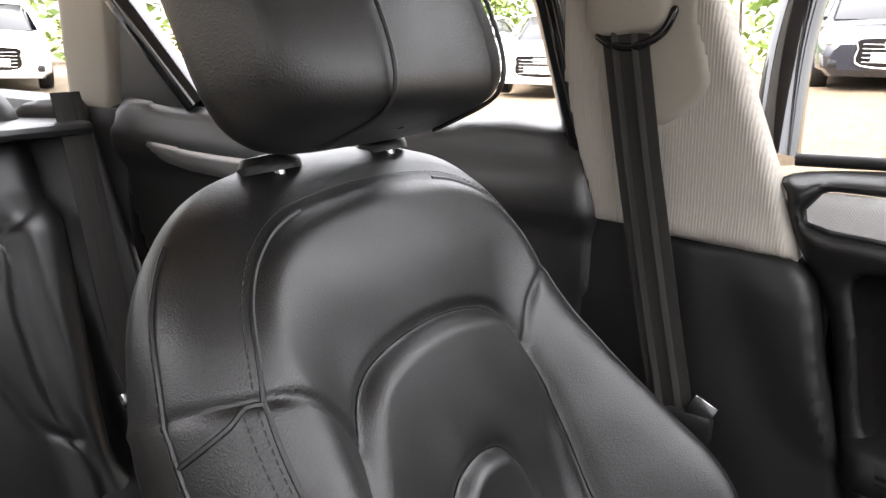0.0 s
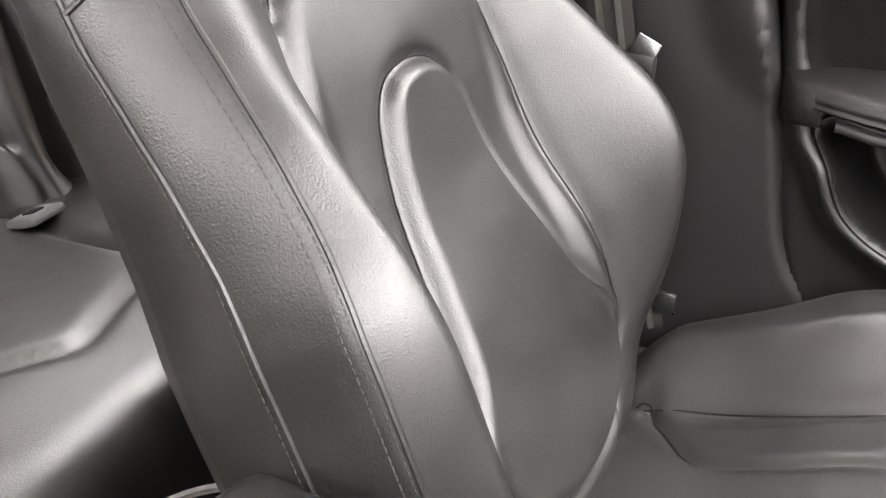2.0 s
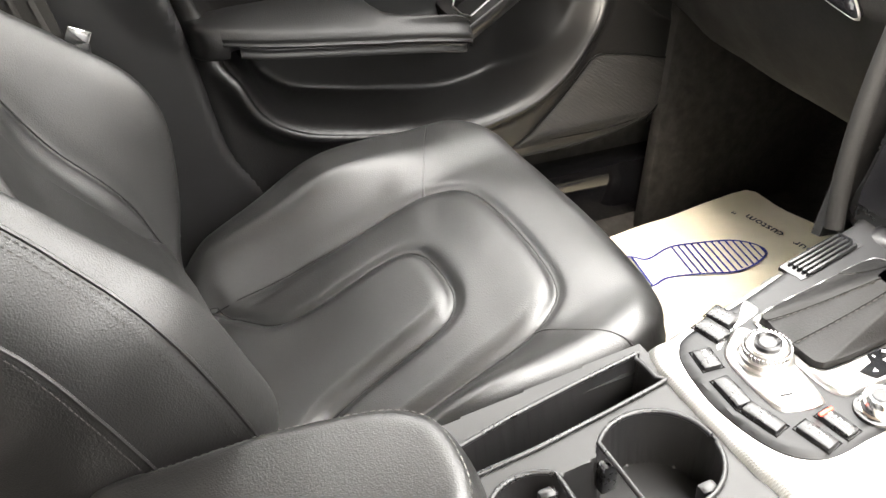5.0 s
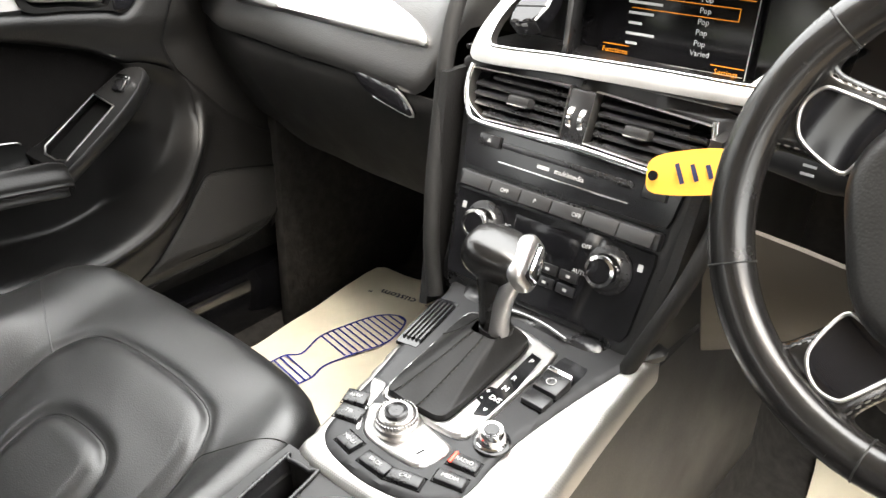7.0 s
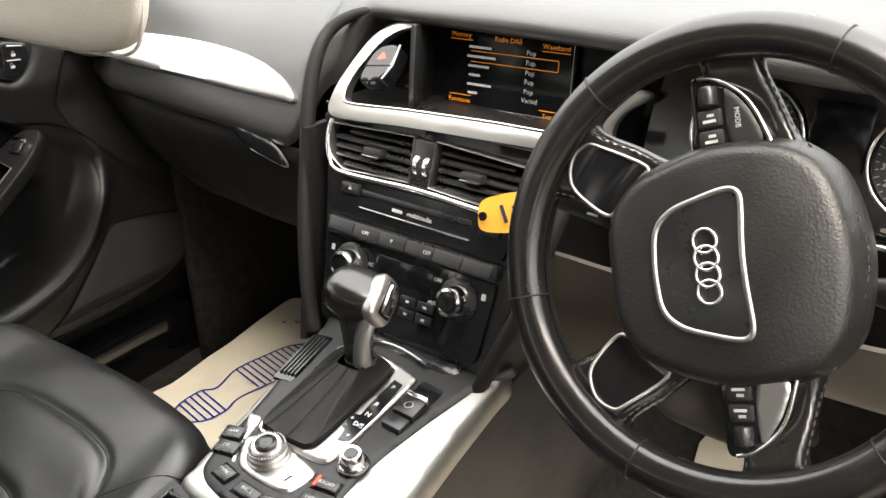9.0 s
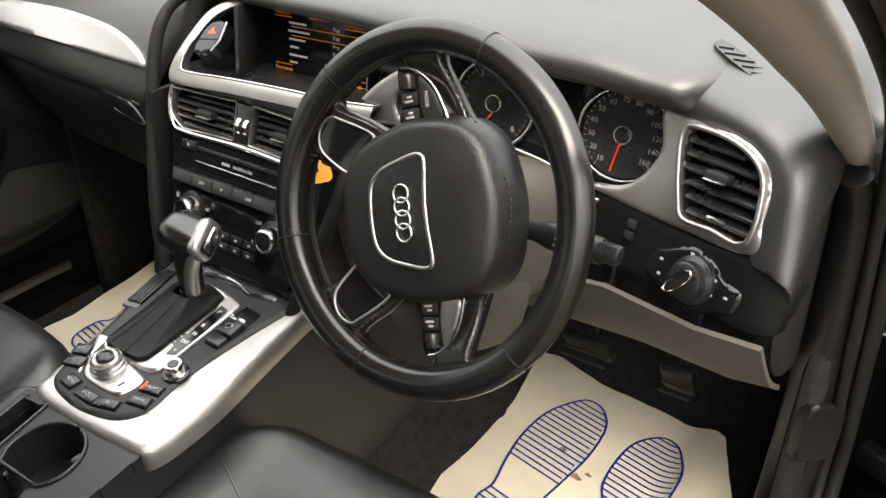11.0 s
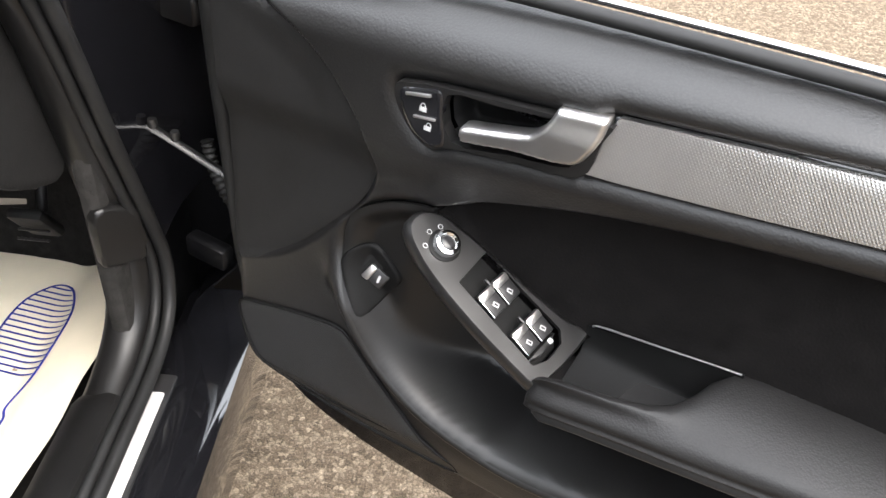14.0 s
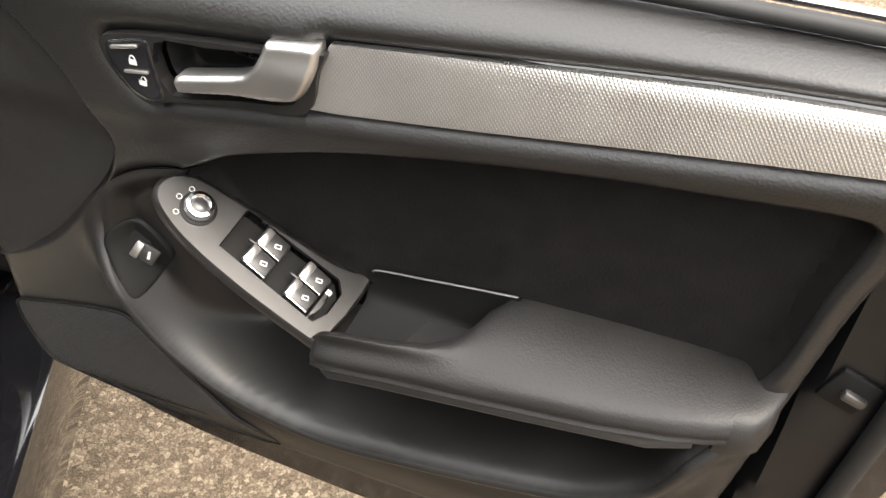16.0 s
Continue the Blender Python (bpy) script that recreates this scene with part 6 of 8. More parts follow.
# instrument cluster
CLUST = frame_of((0.38, 0.745, 0.945), (1, 0, 0), (0, 0.25, 1))
clus = thing("instrument_cluster", "black instrument cluster with two round dials and metal rims", "instrument cluster")
part("cluster_plate", plate(smooth([(-0.175, -0.06), (-0.10, -0.052), (0.0, -0.05), (0.04, -0.075), (0.10, -0.068), (0.15, -0.03), (0.15, 0.055), (0.0, 0.085), (-0.15, 0.085)], 4), -0.012, 0.02, 0.012, m=CLUST), GLOSSY, clus)
for x, r, y in ((0.080, 0.050, 0.0), (-0.080, 0.050, 0.0)):
    dial = part("dial", lathe([(r - 0.003, -0.010), (r - 0.003, -0.006), (0.001, -0.006)], 48, (x, y, 0), m=CLUST), SATIN, clus, "black dial with white numerals")
    rim = [(x + (r + 0.002) * math.cos(a) * (1.0 if math.sin(a) < 0.3 else 1.0), y + r * math.sin(a), -0.004) for a in np.arange(48) * math.pi / 24]
    part("dial_rim", tube(rim, 0.0018, 8, True, m=CLUST), CHROME, dial)
    part("dial_hub", lathe([(0.0095, -0.006), (0.0095, -0.002), (0.008, -0.001)], 24, (x, y, 0), m=CLUST), SATIN, dial)
    part("hub_ring", tube([(x + 0.0095 * math.cos(a), y + 0.0095 * math.sin(a), -0.0018) for a in np.arange(24) * math.pi / 12], 0.0009, 6, True, m=CLUST), CHROME, dial)
    part("needle", rbox((0.002, 0.034, 0.001), 0.0004, (x - 0.010 if x < 0 else x - 0.004, y - 0.025, -0.003), (0, 0, -38 if x < 0 else -9), m=CLUST), RED_MARK, dial)
    marks = ("10", "20", "30", "40", "50", "60", "70", "80", "90", "100", "120", "140", "160") if x > 0 else ("1", "2", "3", "4", "5", "6")
    for k, t in enumerate(marks):
        a = radians(235 - 275 * k / (len(marks) - 1))
        lettering(t, 0.0085 if x > 0 else 0.011, GREY_MARK, dial, CLUST @ Matrix.Translation((x + (r - 0.013) * math.cos(a), y + (r - 0.013) * math.sin(a), -0.0052)), "numeral", 0.0001)
    for k in range(33):
        a = radians(235 - 275 * k / 32)
        part("tick", rbox((0.0045 if k % 4 == 0 else 0.0028, 0.0007, 0.0003), 0.0, (x + (r - 0.0055) * math.cos(a), y + (r - 0.0055) * math.sin(a), -0.0055), (0, 0, math.degrees(a)), m=CLUST), GREY_MARK, dial)
part("center_display", rbox((0.050, 0.060, 0.003), 0.002, (0.0, 0.012, -0.010), m=CLUST), SCREEN_BLACK, clus)
part("cluster_rim", tube(smooth([(-0.165, -0.05, 0.012), (-0.10, -0.050, 0.012), (-0.072, -0.040, 0.012), (0.008, -0.048, 0.012), (0.034, -0.070, 0.012), (0.092, -0.068, 0.012), (0.135, -0.035, 0.012), (0.142, 0.01, 0.010), (0.130, 0.050, 0.0)], 6, False), 0.0032, 8, m=CLUST), CHROME, clus, "bright cluster rim")

part("cluster_trim", plate(smooth([(-0.268, -0.050), (-0.250, -0.022), (-0.222, 0.004), (-0.188, 0.024), (-0.172, 0.020), (-0.196, 0.0), (-0.205, -0.022), (-0.196, -0.040), (-0.172, -0.050), (-0.22, -0.054)], 4), lambda x, y, D: 0.014 - roll(D, 0.002), 0.01, 0.003, m=CLUST), SATIN_METAL, clus, "satin metal panel beside the dials")

# driver's fascia
SIDE = frame_of((0.575, 0.69, 0.95), (0.933, -0.355, 0.053), (0, 0.35, 1))
SIDE_VENT = smooth([(-0.040, 0.034), (-0.020, 0.039), (0.017, 0.036), (0.044, 0.024), (0.056, 0.002), (0.057, -0.042), (0.020, -0.043), (-0.012, -0.044), (-0.022, -0.030), (-0.034, 0.002)], 4)
fascia = part("driver_trim", plate(smooth([(-0.150, -0.055), (-0.10, -0.058), (-0.02, -0.058), (0.064, -0.053), (0.0655, -0.02), (0.063, 0.008), (0.050, 0.029), (0.020, 0.043), (-0.03, 0.046), (-0.075, 0.047), (-0.064, 0.01), (-0.075, -0.020), (-0.10, -0.042)], 5), lambda x, y, D: 0.004 - roll(D, 0.002), 0.012, 0.003, m=SIDE, angle=50, holes=[SIDE_VENT]), SATIN_METAL, dash, "satin metal fascia round the side vent")
vent(dash, SIDE_VENT, SIDE @ Matrix.Translation((0, 0, 0.005)), 6, [(0.012, 0.004)], 0.0030)
part("vent_thumb", rbox((0.022, 0.006, 0.006), 0.002, (0.022, -0.036, 0.004), m=SIDE), CHROME, dash)
under = part("lower_fascia", plate(smooth([(-0.125, -0.058), (0.0, -0.060), (0.100, -0.054), (0.108, -0.085), (0.106, -0.100), (0.094, -0.121), (0.0, -0.124), (-0.095, -0.124), (-0.123, -0.10)], 5), lambda x, y, D: 0.0 - 7.0 * np.clip(x - 0.06, 0, None) ** 2 - roll(D, 0.0025), 0.012, 0.005, m=SIDE), MATT_BLACK, dash, "black lower fascia")
sw = part("light_switch_panel", plate(smooth([(-0.038, -0.112), (-0.034, -0.088), (-0.020, -0.079), (0.008, -0.068), (0.034, -0.074), (0.050, -0.085), (0.070, -0.090), (0.068, -0.110), (0.050, -0.118), (0.024, -0.129), (-0.002, -0.122)], 5), lambda x, y, D: 0.005 - roll(D, 0.003), 0.01, 0.003, m=SIDE), GLOSSY, dash, "gloss black light switch panel")
rot = part("light_switch", lathe([(0.024, 0), (0.024, 0.006), (0.019, 0.009), (0.018, 0.018), (0.015, 0.020), (0.001, 0.020)], 40, (0.020, -0.097, 0.004), m=SIDE), SATIN, dash, "rotary light switch with metal grip")
part("switch_grip", rbox((0.034, 0.009, 0.012), 0.003, (0.020, -0.097, 0.026), (0, 0, 48), m=SIDE), SATIN, rot)
part("grip_edge", tube([(0.020 + 0.0175 * math.cos(a) * math.cos(0.84) - 0.0055 * math.sin(a) * math.sin(0.84), -0.097 + 0.0175 * math.cos(a) * math.sin(0.84) + 0.0055 * math.sin(a) * math.cos(0.84), 0.0325) for a in np.arange(32) * math.pi / 16], 0.0013, 6, True, m=SIDE), CHROME, rot)
for x, y in ((-0.022, -0.092), (-0.020, -0.107), (0.010, -0.074), (0.030, -0.078), (0.042, -0.088), (0.042, -0.103), (0.058, -0.099)):
    part("lamp_mark", rbox((0.0042, 0.0026, 0.0004), 0.0, (x, y, 0.0052), m=SIDE), GREY_MARK, sw)
for y in (-0.074, -0.086):
    part("dimmer", rbox((0.012, 0.010, 0.006), 0.002, (-0.070, y, 0.003), m=SIDE), SATIN, under)
knee = [[(0.150, 0.63, 0.83), (0.148, 0.645, 0.75), (0.146, 0.68, 0.66)], [(0.22, 0.66, 0.81), (0.22, 0.685, 0.73), (0.22, 0.76, 0.66)], [(0.35, 0.655, 0.80), (0.36, 0.68, 0.74), (0.36, 0.76, 0.68)], [(0.50, 0.640, 0.825), (0.52, 0.66, 0.765), (0.53, 0.74, 0.70)], [(0.60, 0.620, 0.825), (0.62, 0.640, 0.775), (0.625, 0.73, 0.70)], [(0.665, 0.615, 0.83), (0.675, 0.645, 0.775), (0.675, 0.74, 0.70)]]
part("knee_panel", sheet([smooth(r, 4, False) for r in knee][::-1], 50, thick=0.006), KNEE, dash, "beige knee panel with shade put into its colour")
# outer end of the dashboard
END = Matrix(((0, 0, 1, 0.668), (1, 0, 0, 0), (0, 1, 0, 0), (0, 0, 0, 1)))
COVER_EDGE = [(0.800, 0.958), (0.722, 0.941), (0.672, 0.912), (0.646, 0.878), (0.640, 0.842), (0.658, 0.798), (0.710, 0.742), (0.775, 0.697)]
part("end_cover", plate(smooth(COVER_EDGE + [(0.84, 0.684), (0.90, 0.80), (0.87, 0.955)], 5), lambda x, y, D: 0.006 - roll(D, 0.003), 0.02, 0.005, m=END), COVER_CLOTH, dash, "black dashboard end cover")
part("cover_seam", tube(np.column_stack([smooth(COVER_EDGE, 6, False), np.full(43, 0.0012)]), 0.0020, 6, m=END), HARD, dash)
# the soft top rolls over the side vent and down to the end cover
edge_in = [SIDE @ Vector((u, v, -0.002)) for u, v in ((-0.110, 0.050), (-0.075, 0.047), (-0.030, 0.046), (0.020, 0.043), (0.050, 0.029), (0.063, 0.008), (0.0655, -0.020), (0.066, -0.057), (0.090, -0.060))]
ridge = [(0.470, 0.690, 1.050), (0.500, 0.692, 1.046), (0.545, 0.690, 1.042), (0.602, 0.680, 1.034), (0.655, 0.670, 1.012), (0.674, 0.652, 0.976), (0.675, 0.642, 0.940), (0.674, 0.630, 0.900), (0.674, 0.634, 0.890)]
edge_out = [(0.470, 0.92, 1.0535), (0.505, 0.92, 1.0515), (0.560, 0.92, 1.0440), (0.615, 0.91, 1.0320), (0.660, 0.86, 1.008), (0.674, 0.765, 0.9545), (0.674, 0.702, 0.933), (0.674, 0.655, 0.893), (0.674, 0.642, 0.868)]
ends = [smooth(np.array([tuple(p) for p in q]), 4, False) for q in (edge_in, ridge, edge_out)]
shoulder = [[tuple((1 - t) ** 2 * a + 2 * t * (1 - t) * b + t * t * c) for t in np.linspace(0, 1, 18)] for a, b, c in zip(*ends)]
part("dash_shoulder", sheet(shoulder, 70, thick=-0.003), SOFT, dash, "soft rounded end of the dashboard")
demist = frame_of((0.572, 0.770, 1.0300), (0.87, -0.377, -0.27), (0.40, 0.91, 0.03))
grate = part("demister_grate", plate(smooth([(-0.050, 0.006), (-0.042, 0.011), (0.0, 0.012), (0.042, 0.010), (0.051, 0.002), (0.046, -0.009), (0.0, -0.012), (-0.042, -0.008)], 4), 0.0050, 0.010, 0.004, m=demist), GLOSSY, dash, "black demister vent")
for k in range(7):
    part("demister_bar", rbox((0.0022, 0.021 - 0.006 * (k in (0, 6)), 0.002), 0.0006, (-0.036 + 0.0120 * k, 0.001, 0.0056), (0, 0, -35), m=demist), SOFT, grate)


# ---- center console ----
cons = thing("center_console", "black center console with aluminium surround, selector and cup holders", "center console")
TOP = frame_of((0, 0.40, 0.666), (1, 0, 0), (0, 1, 0.10))
con_out = smooth([(-0.052, -0.086), (0.011, -0.092), (0.107, -0.088), (0.138, -0.078), (0.147, -0.03), (0.148, 0.02), (0.141, 0.10), (0.136, 0.171), (0.132, 0.215), (0.10, 0.222), (-0.10, 0.222), (-0.105, 0.19), (-0.088, 0.09), (-0.068, -0.01), (-0.060, -0.06)], 5)
part("aluminium_surround", plate(con_out, lambda x, y, D: -roll(D, 0.012), 0.02, 0.005, m=TOP, angle=60), ALU_FLAT, cons, "woven aluminium console surround")
pan = smooth([(-0.0480, -0.052), (-0.040, -0.064), (-0.022, -0.073), (0.016, -0.0785), (0.050, -0.075), (0.076, -0.066), (0.092, -0.050), (0.0965, -0.030), (0.0950, 0.000), (0.0960, 0.040), (0.106, 0.106), (0.120, 0.176), (0.124, 0.225), (-0.102, 0.225), (-0.096, 0.17), (-0.078, 0.09), (-0.0615, 0.02), (-0.053, -0.03)], 5)
panel = part("control_panel", plate(pan, lambda x, y, D: 0.004 - roll(D, 0.003), 0.006, 0.004, m=TOP), CONSOLE_GREY, cons, "dark grey control panel")
part("console_body", sheet([[(sx, y, z) for sx, z in ((lx - 0.004, 0.24), (lx - 0.006, 0.50), (lx, top - 0.018), (lx + 0.008, top - 0.018), (lx + 0.010, 0.45), (0.122, 0.45), (0.124, top - 0.018), (0.132, top - 0.018), (0.146, 0.50), (0.145, 0.24))] for y, top, lx in ((0.95, 0.700, -0.100), (0.62, 0.685, -0.100), (0.40, 0.665, -0.070), (0.31, 0.652, -0.060), (0.10, 0.635, -0.060), (-0.10, 0.585, -0.062), (-0.15, 0.54, -0.064), (-0.30, 0.47, -0.07))], 40, thick=0.004), HARD, cons, "black plastic console body")
# selector
gate = smooth([(-0.038, 0.012), (-0.024, 0.002), (0.010, 0.000), (0.046, 0.000), (0.059, 0.006), (0.0625, 0.020), (0.0635, 0.077), (0.0625, 0.136), (0.052, 0.149), (0.0, 0.157), (-0.038, 0.152), (-0.0495, 0.142), (-0.046, 0.09)], 5)
gait_out = smooth([(-0.0325, 0.014), (-0.020, 0.006), (0.012, 0.005), (0.030, 0.008), (0.0350, 0.022), (0.0345, 0.078), (0.0320, 0.132), (0.022, 0.144), (-0.004, 0.149), (-0.034, 0.143), (-0.0430, 0.132), (-0.040, 0.085)], 5)
sel = part("selector_frame", plate(gate, lambda x, y, D: 0.0085 - roll(D, 0.003), 0.01, 0.003, m=TOP, angle=60, holes=[gait_out]), SATIN_METAL, cons, "satin metal selector frame")
g2 = []
for t in np.linspace(0, 1, 17):
    k = np.arange(len(gait_out)) * 2 * math.pi / len(gait_out)
    ring = np.array([0.006, 0.113]) + (gait_out - gait_out.mean(0)) * (0.42, 0.22)
    u = float(step(0.10, 1.0, np.array(t)))
    q = gait_out * (1 - u) + ring * u
    crease = 0.0007 * math.sin(math.pi * t) * np.sin(7 * k + 5 * t)
    g2.append(np.column_stack([q * (1 - 0.02 * t) + 0.02 * t * ring, 0.003 + 0.010 * min(t / 0.12, 1.0) + 0.021 * u ** 1.3 + crease]))
gaiter = part("gaiter", sheet(g2[::-1], 70, m=TOP, closed=True), GAITER_LEATHER, cons, "creased black leather gaiter")
for k in (4, 9, len(gait_out) - 6):
    part("gaiter_seam", tube([tuple(g[k] + (0, 0, 0.0004)) for g in g2[2:]], 0.0009, 6, m=TOP), GAITER_LEATHER, gaiter)
    part("gaiter_stitching", dashes(np.array([g[k] + (0.002, 0, 0.0008) for g in g2[2:]]), m=TOP), THREAD, gaiter)
scale = part("gear_scale", plate([(0.0425, 0.1285), (0.0545, 0.1265), (0.0605, 0.080), (0.0605, 0.036), (0.049, 0.0305), (0.0460, 0.045), (0.0385, 0.048), (0.0390, 0.067), (0.0460, 0.069), (0.0440, 0.095)], 0.0095, 0.003, 0.002, m=TOP), GLOSSY, sel)
for t, x, y in (("P", 0.0490, 0.118), ("R", 0.0505, 0.089), ("N", 0.0525, 0.073), ("D/S", 0.0535, 0.0565), ("v", 0.0540, 0.041), ("+", 0.0420, 0.061), ("-", 0.0425, 0.0515)):
    lettering(t, 0.0080, WHITE_MARK, scale, TOP @ Matrix.Translation((x, y, 0.0098)))
lever = thing("gear_selector", "leather and metal automatic gear selector", "gear lever")
neck = smooth([(0.006, 0.516, 0.700), (0.005, 0.516, 0.716), (0.003, 0.518, 0.738), (0.000, 0.523, 0.758), (-0.002, 0.526, 0.770)], 5, False)
part("lever_shaft", tube(neck, np.interp(np.linspace(0, 1, len(neck)), [0, 0.25, 0.5, 0.75, 1], [0.0150, 0.0152, 0.0165, 0.0205, 0.024]), 22), LEATHER_WHEEL, lever)
part("lever_collar", tube([(0.007, 0.516, 0.7045), (0.007, 0.516, 0.7095)], 0.0168, 24), HARD, lever)
part("knob_leather", pillow((0.072, 0.058, 0.046), (0.75, 0.8), 36, 24, pose(-0.002, 0.528, 0.777, 10, 10, 10)), LEATHER_WHEEL, lever, "black leather selector knob")
spine = smooth([(0.014, 0.510, 0.708), (0.0145, 0.510, 0.722), (0.0165, 0.511, 0.740), (0.0215, 0.514, 0.758), (0.0265, 0.520, 0.774)], 5, False)
part("knob_spine", tube(spine, np.interp(np.linspace(0, 1, len(spine)), [0, 0.3, 0.7, 1], [0.0105, 0.0095, 0.0090, 0.0085]), 18), SATIN_METAL, lever, "satin metal spine")
face = pose(0.0265, 0.530, 0.778, 30, -18, 6)
part("metal_face", pillow((0.020, 0.054, 0.036), (0.6, 0.6), 28, 18, face), SATIN_METAL, lever, "satin metal end of the selector knob")
part("button_surround", rbox((0.010, 0.040, 0.020), 0.004, (0.0065, 0.0, -0.002), m=face), GLOSSY, lever)
part("release_button", rbox((0.010, 0.035, 0.015), 0.004, (0.0095, 0.0, -0.002), m=face), CHROME, lever, "chrome release button")
# vent slots, parking brake, dials and buttons
slot = part("slot_panel", plate(smooth([(-0.0915, 0.143), (-0.0860, 0.150), (-0.0695, 0.153), (-0.0660, 0.146), (-0.0560, 0.080), (-0.0600, 0.073), (-0.0765, 0.070), (-0.0805, 0.076)], 2), 0.0046, 0.004, 0.003, m=TOP), GLOSSY, panel)
for k in range(5):
    part("slot_rib", rbox((0.0028, 0.066, 0.004), 0.001, (-0.0825 + 0.0046 * k, 0.1110 + 0.0008 * k, 0.0055), (0, 0, 9), m=TOP), SATIN, slot)
well = part("brake_well", plate(smooth([(0.0655, 0.140), (0.0720, 0.1465), (0.0890, 0.1450), (0.0955, 0.138), (0.0935, 0.075), (0.0890, 0.070), (0.0735, 0.0705), (0.0690, 0.076)], 2), 0.0046, 0.004, 0.003, m=TOP), GLOSSY, panel)
brake = part("parking_brake", rbox((0.0270, 0.024, 0.010), 0.002, (0.0815, 0.1040, 0.0075), (6, 0, -3), m=TOP), SATIN, well)
part("brake_edge", rbox((0.0270, 0.008, 0.007), 0.0025, (0.0810, 0.1175, 0.0105), (22, 0, -3), m=TOP), CHROME, brake)
part("brake_ring", tube([(0.0815 + 0.0045 * math.cos(a), 0.103 + 0.0045 * math.sin(a), 0.0129) for a in np.arange(16) * math.pi / 8], 0.0005, 4, True, m=TOP), GREY_MARK, brake)
part("hold_button", rbox((0.0245, 0.0175, 0.007), 0.002, (0.0815, 0.0805, 0.0065), (0, 0, -3), m=TOP), SATIN, well)
mmi = part("controller_plate", plate(smooth([(-0.0345, -0.012), (-0.0230, -0.0025), (0.0000, 0.0000), (0.0250, -0.0015), (0.0540, -0.0075), (0.0595, -0.0130), (0.0585, -0.0230), (0.0520, -0.0410), (0.0400, -0.0455), (0.0090, -0.0455), (-0.0140, -0.0415), (-0.0290, -0.0245)], 4), lambda x, y, D: 0.0068 - roll(D, 0.0025), 0.01, 0.0025, m=TOP, angle=60), SATIN_METAL, cons, "satin metal controller surround")
part("controller_leaf", plate(smooth([(-0.0580, 0.0140), (-0.0500, 0.0175), (-0.0420, 0.0150), (-0.0360, -0.0080), (-0.0330, -0.0210), (-0.0215, -0.0395), (-0.0270, -0.0375), (-0.0390, -0.0100)], 3), lambda x, y, D: 0.0058 - roll(D, 0.0015), 0.008, 0.0025, m=TOP), SATIN_METAL, mmi)
for x, y, a in ((-0.016, -0.013, 30), (0.041, -0.030, 75)):
    part("plate_slit", rbox((0.009, 0.0016, 0.001), 0.0, (x, y, 0.0068), (0, 0, a), m=TOP), MATT_BLACK, mmi)
knob = part("controller_knob", lathe([(0.0215, 0.0), (0.0215, 0.003), (0.0195, 0.0045), (0.0195, 0.0085), (0.0175, 0.0100), (0.0160, 0.0150), (0.0140, 0.0165), (0.0105, 0.0160)], 48, (0.0045, -0.0185, 0.006), m=TOP), SATIN_METAL, cons, "knurled metal control knob")
for k in range(36):
    part("knurl", rbox((0.0010, 0.0012, 0.0042), 0.0, (0.0045 + 0.0180 * math.cos(k * math.pi / 18), -0.0185 + 0.0180 * math.sin(k * math.pi / 18), 0.0185), (0, 0, k * 10), m=TOP), SATIN_METAL, knob)
part("knob_cap", lathe([(0.0108, 0.0155), (0.0105, 0.0190), (0.0085, 0.0200), (0.0065, 0.0185), (0.001, 0.0190)], 32, (0.0045, -0.0185, 0.006), m=TOP), SATIN, knob)
part("volume_base", lathe([(0.0165, 0), (0.0160, 0.002), (0.0135, 0.003)], 32, (0.0805, 0.0165, 0.004), m=TOP), GLOSSY, cons)
vol = part("volume_knob", lathe([(0.0135, 0), (0.0135, 0.003), (0.0122, 0.004), (0.0115, 0.013), (0.0098, 0.0155), (0.0070, 0.0150)], 32, (0.0805, 0.0165, 0.005), m=TOP), CHROME, cons, "chrome volume knob")
part("knob_cap", lathe([(0.0075, 0.0145), (0.0065, 0.0160), (0.001, 0.0160)], 24, (0.0805, 0.0165, 0.005), m=TOP), SATIN, vol)
for t, (x, y), w, h, a in (("NAV", (-0.0505, -0.0140), 0.022, 0.0165, 19), ("TEL", (-0.0410, -0.0315), 0.025, 0.0165, 13), ("MENU", (-0.0165, -0.0560), 0.021, 0.0155, -10), ("BACK", (0.0195, -0.0612), 0.030, 0.0135, -3), ("CAR", (0.0495, -0.0580), 0.030, 0.0130, 14), ("MEDIA", (0.0790, -0.0365), 0.027, 0.0130, 12), ("RADIO", (0.0770, -0.0160), 0.0265, 0.0130, 9)):
    b = part("menu_button", rbox((w, h, 0.008), 0.0022, (x, y, 0.0038), (0, 0, a), m=TOP), SATIN, panel)
    part("button_gap", tube([(x + dx * w * 0.54 * math.cos(radians(a)) - dy * h * 0.56 * math.sin(radians(a)), y + dx * w * 0.54 * math.sin(radians(a)) + dy * h * 0.56 * math.cos(radians(a)), 0.0042) for dx, dy in ((-1, -1), (1, -1), (1, 1), (-1, 1))], 0.0008, 4, True, m=TOP), MATT_BLACK, b)
    lettering(t, 0.0055, GREY_MARK, b, TOP @ pose(x, y, 0.0081, 0, 0, a))
part("radio_lamp", rbox((0.0030, 0.0130, 0.002), 0.001, (0.0670, -0.0180, 0.0082), (0, 0, 6), m=TOP), RED_GLOW, panel)
lid = part("storage_lid", plate(smooth([(-0.075, 0.170), (-0.02, 0.170), (0.054, 0.166), (0.086, 0.170), (0.092, 0.186), (0.090, 0.235), (-0.075, 0.235)], 4), lambda x, y, D: 0.008 - roll(D, 0.004), 0.008, 0.005, m=TOP), SATIN, cons)
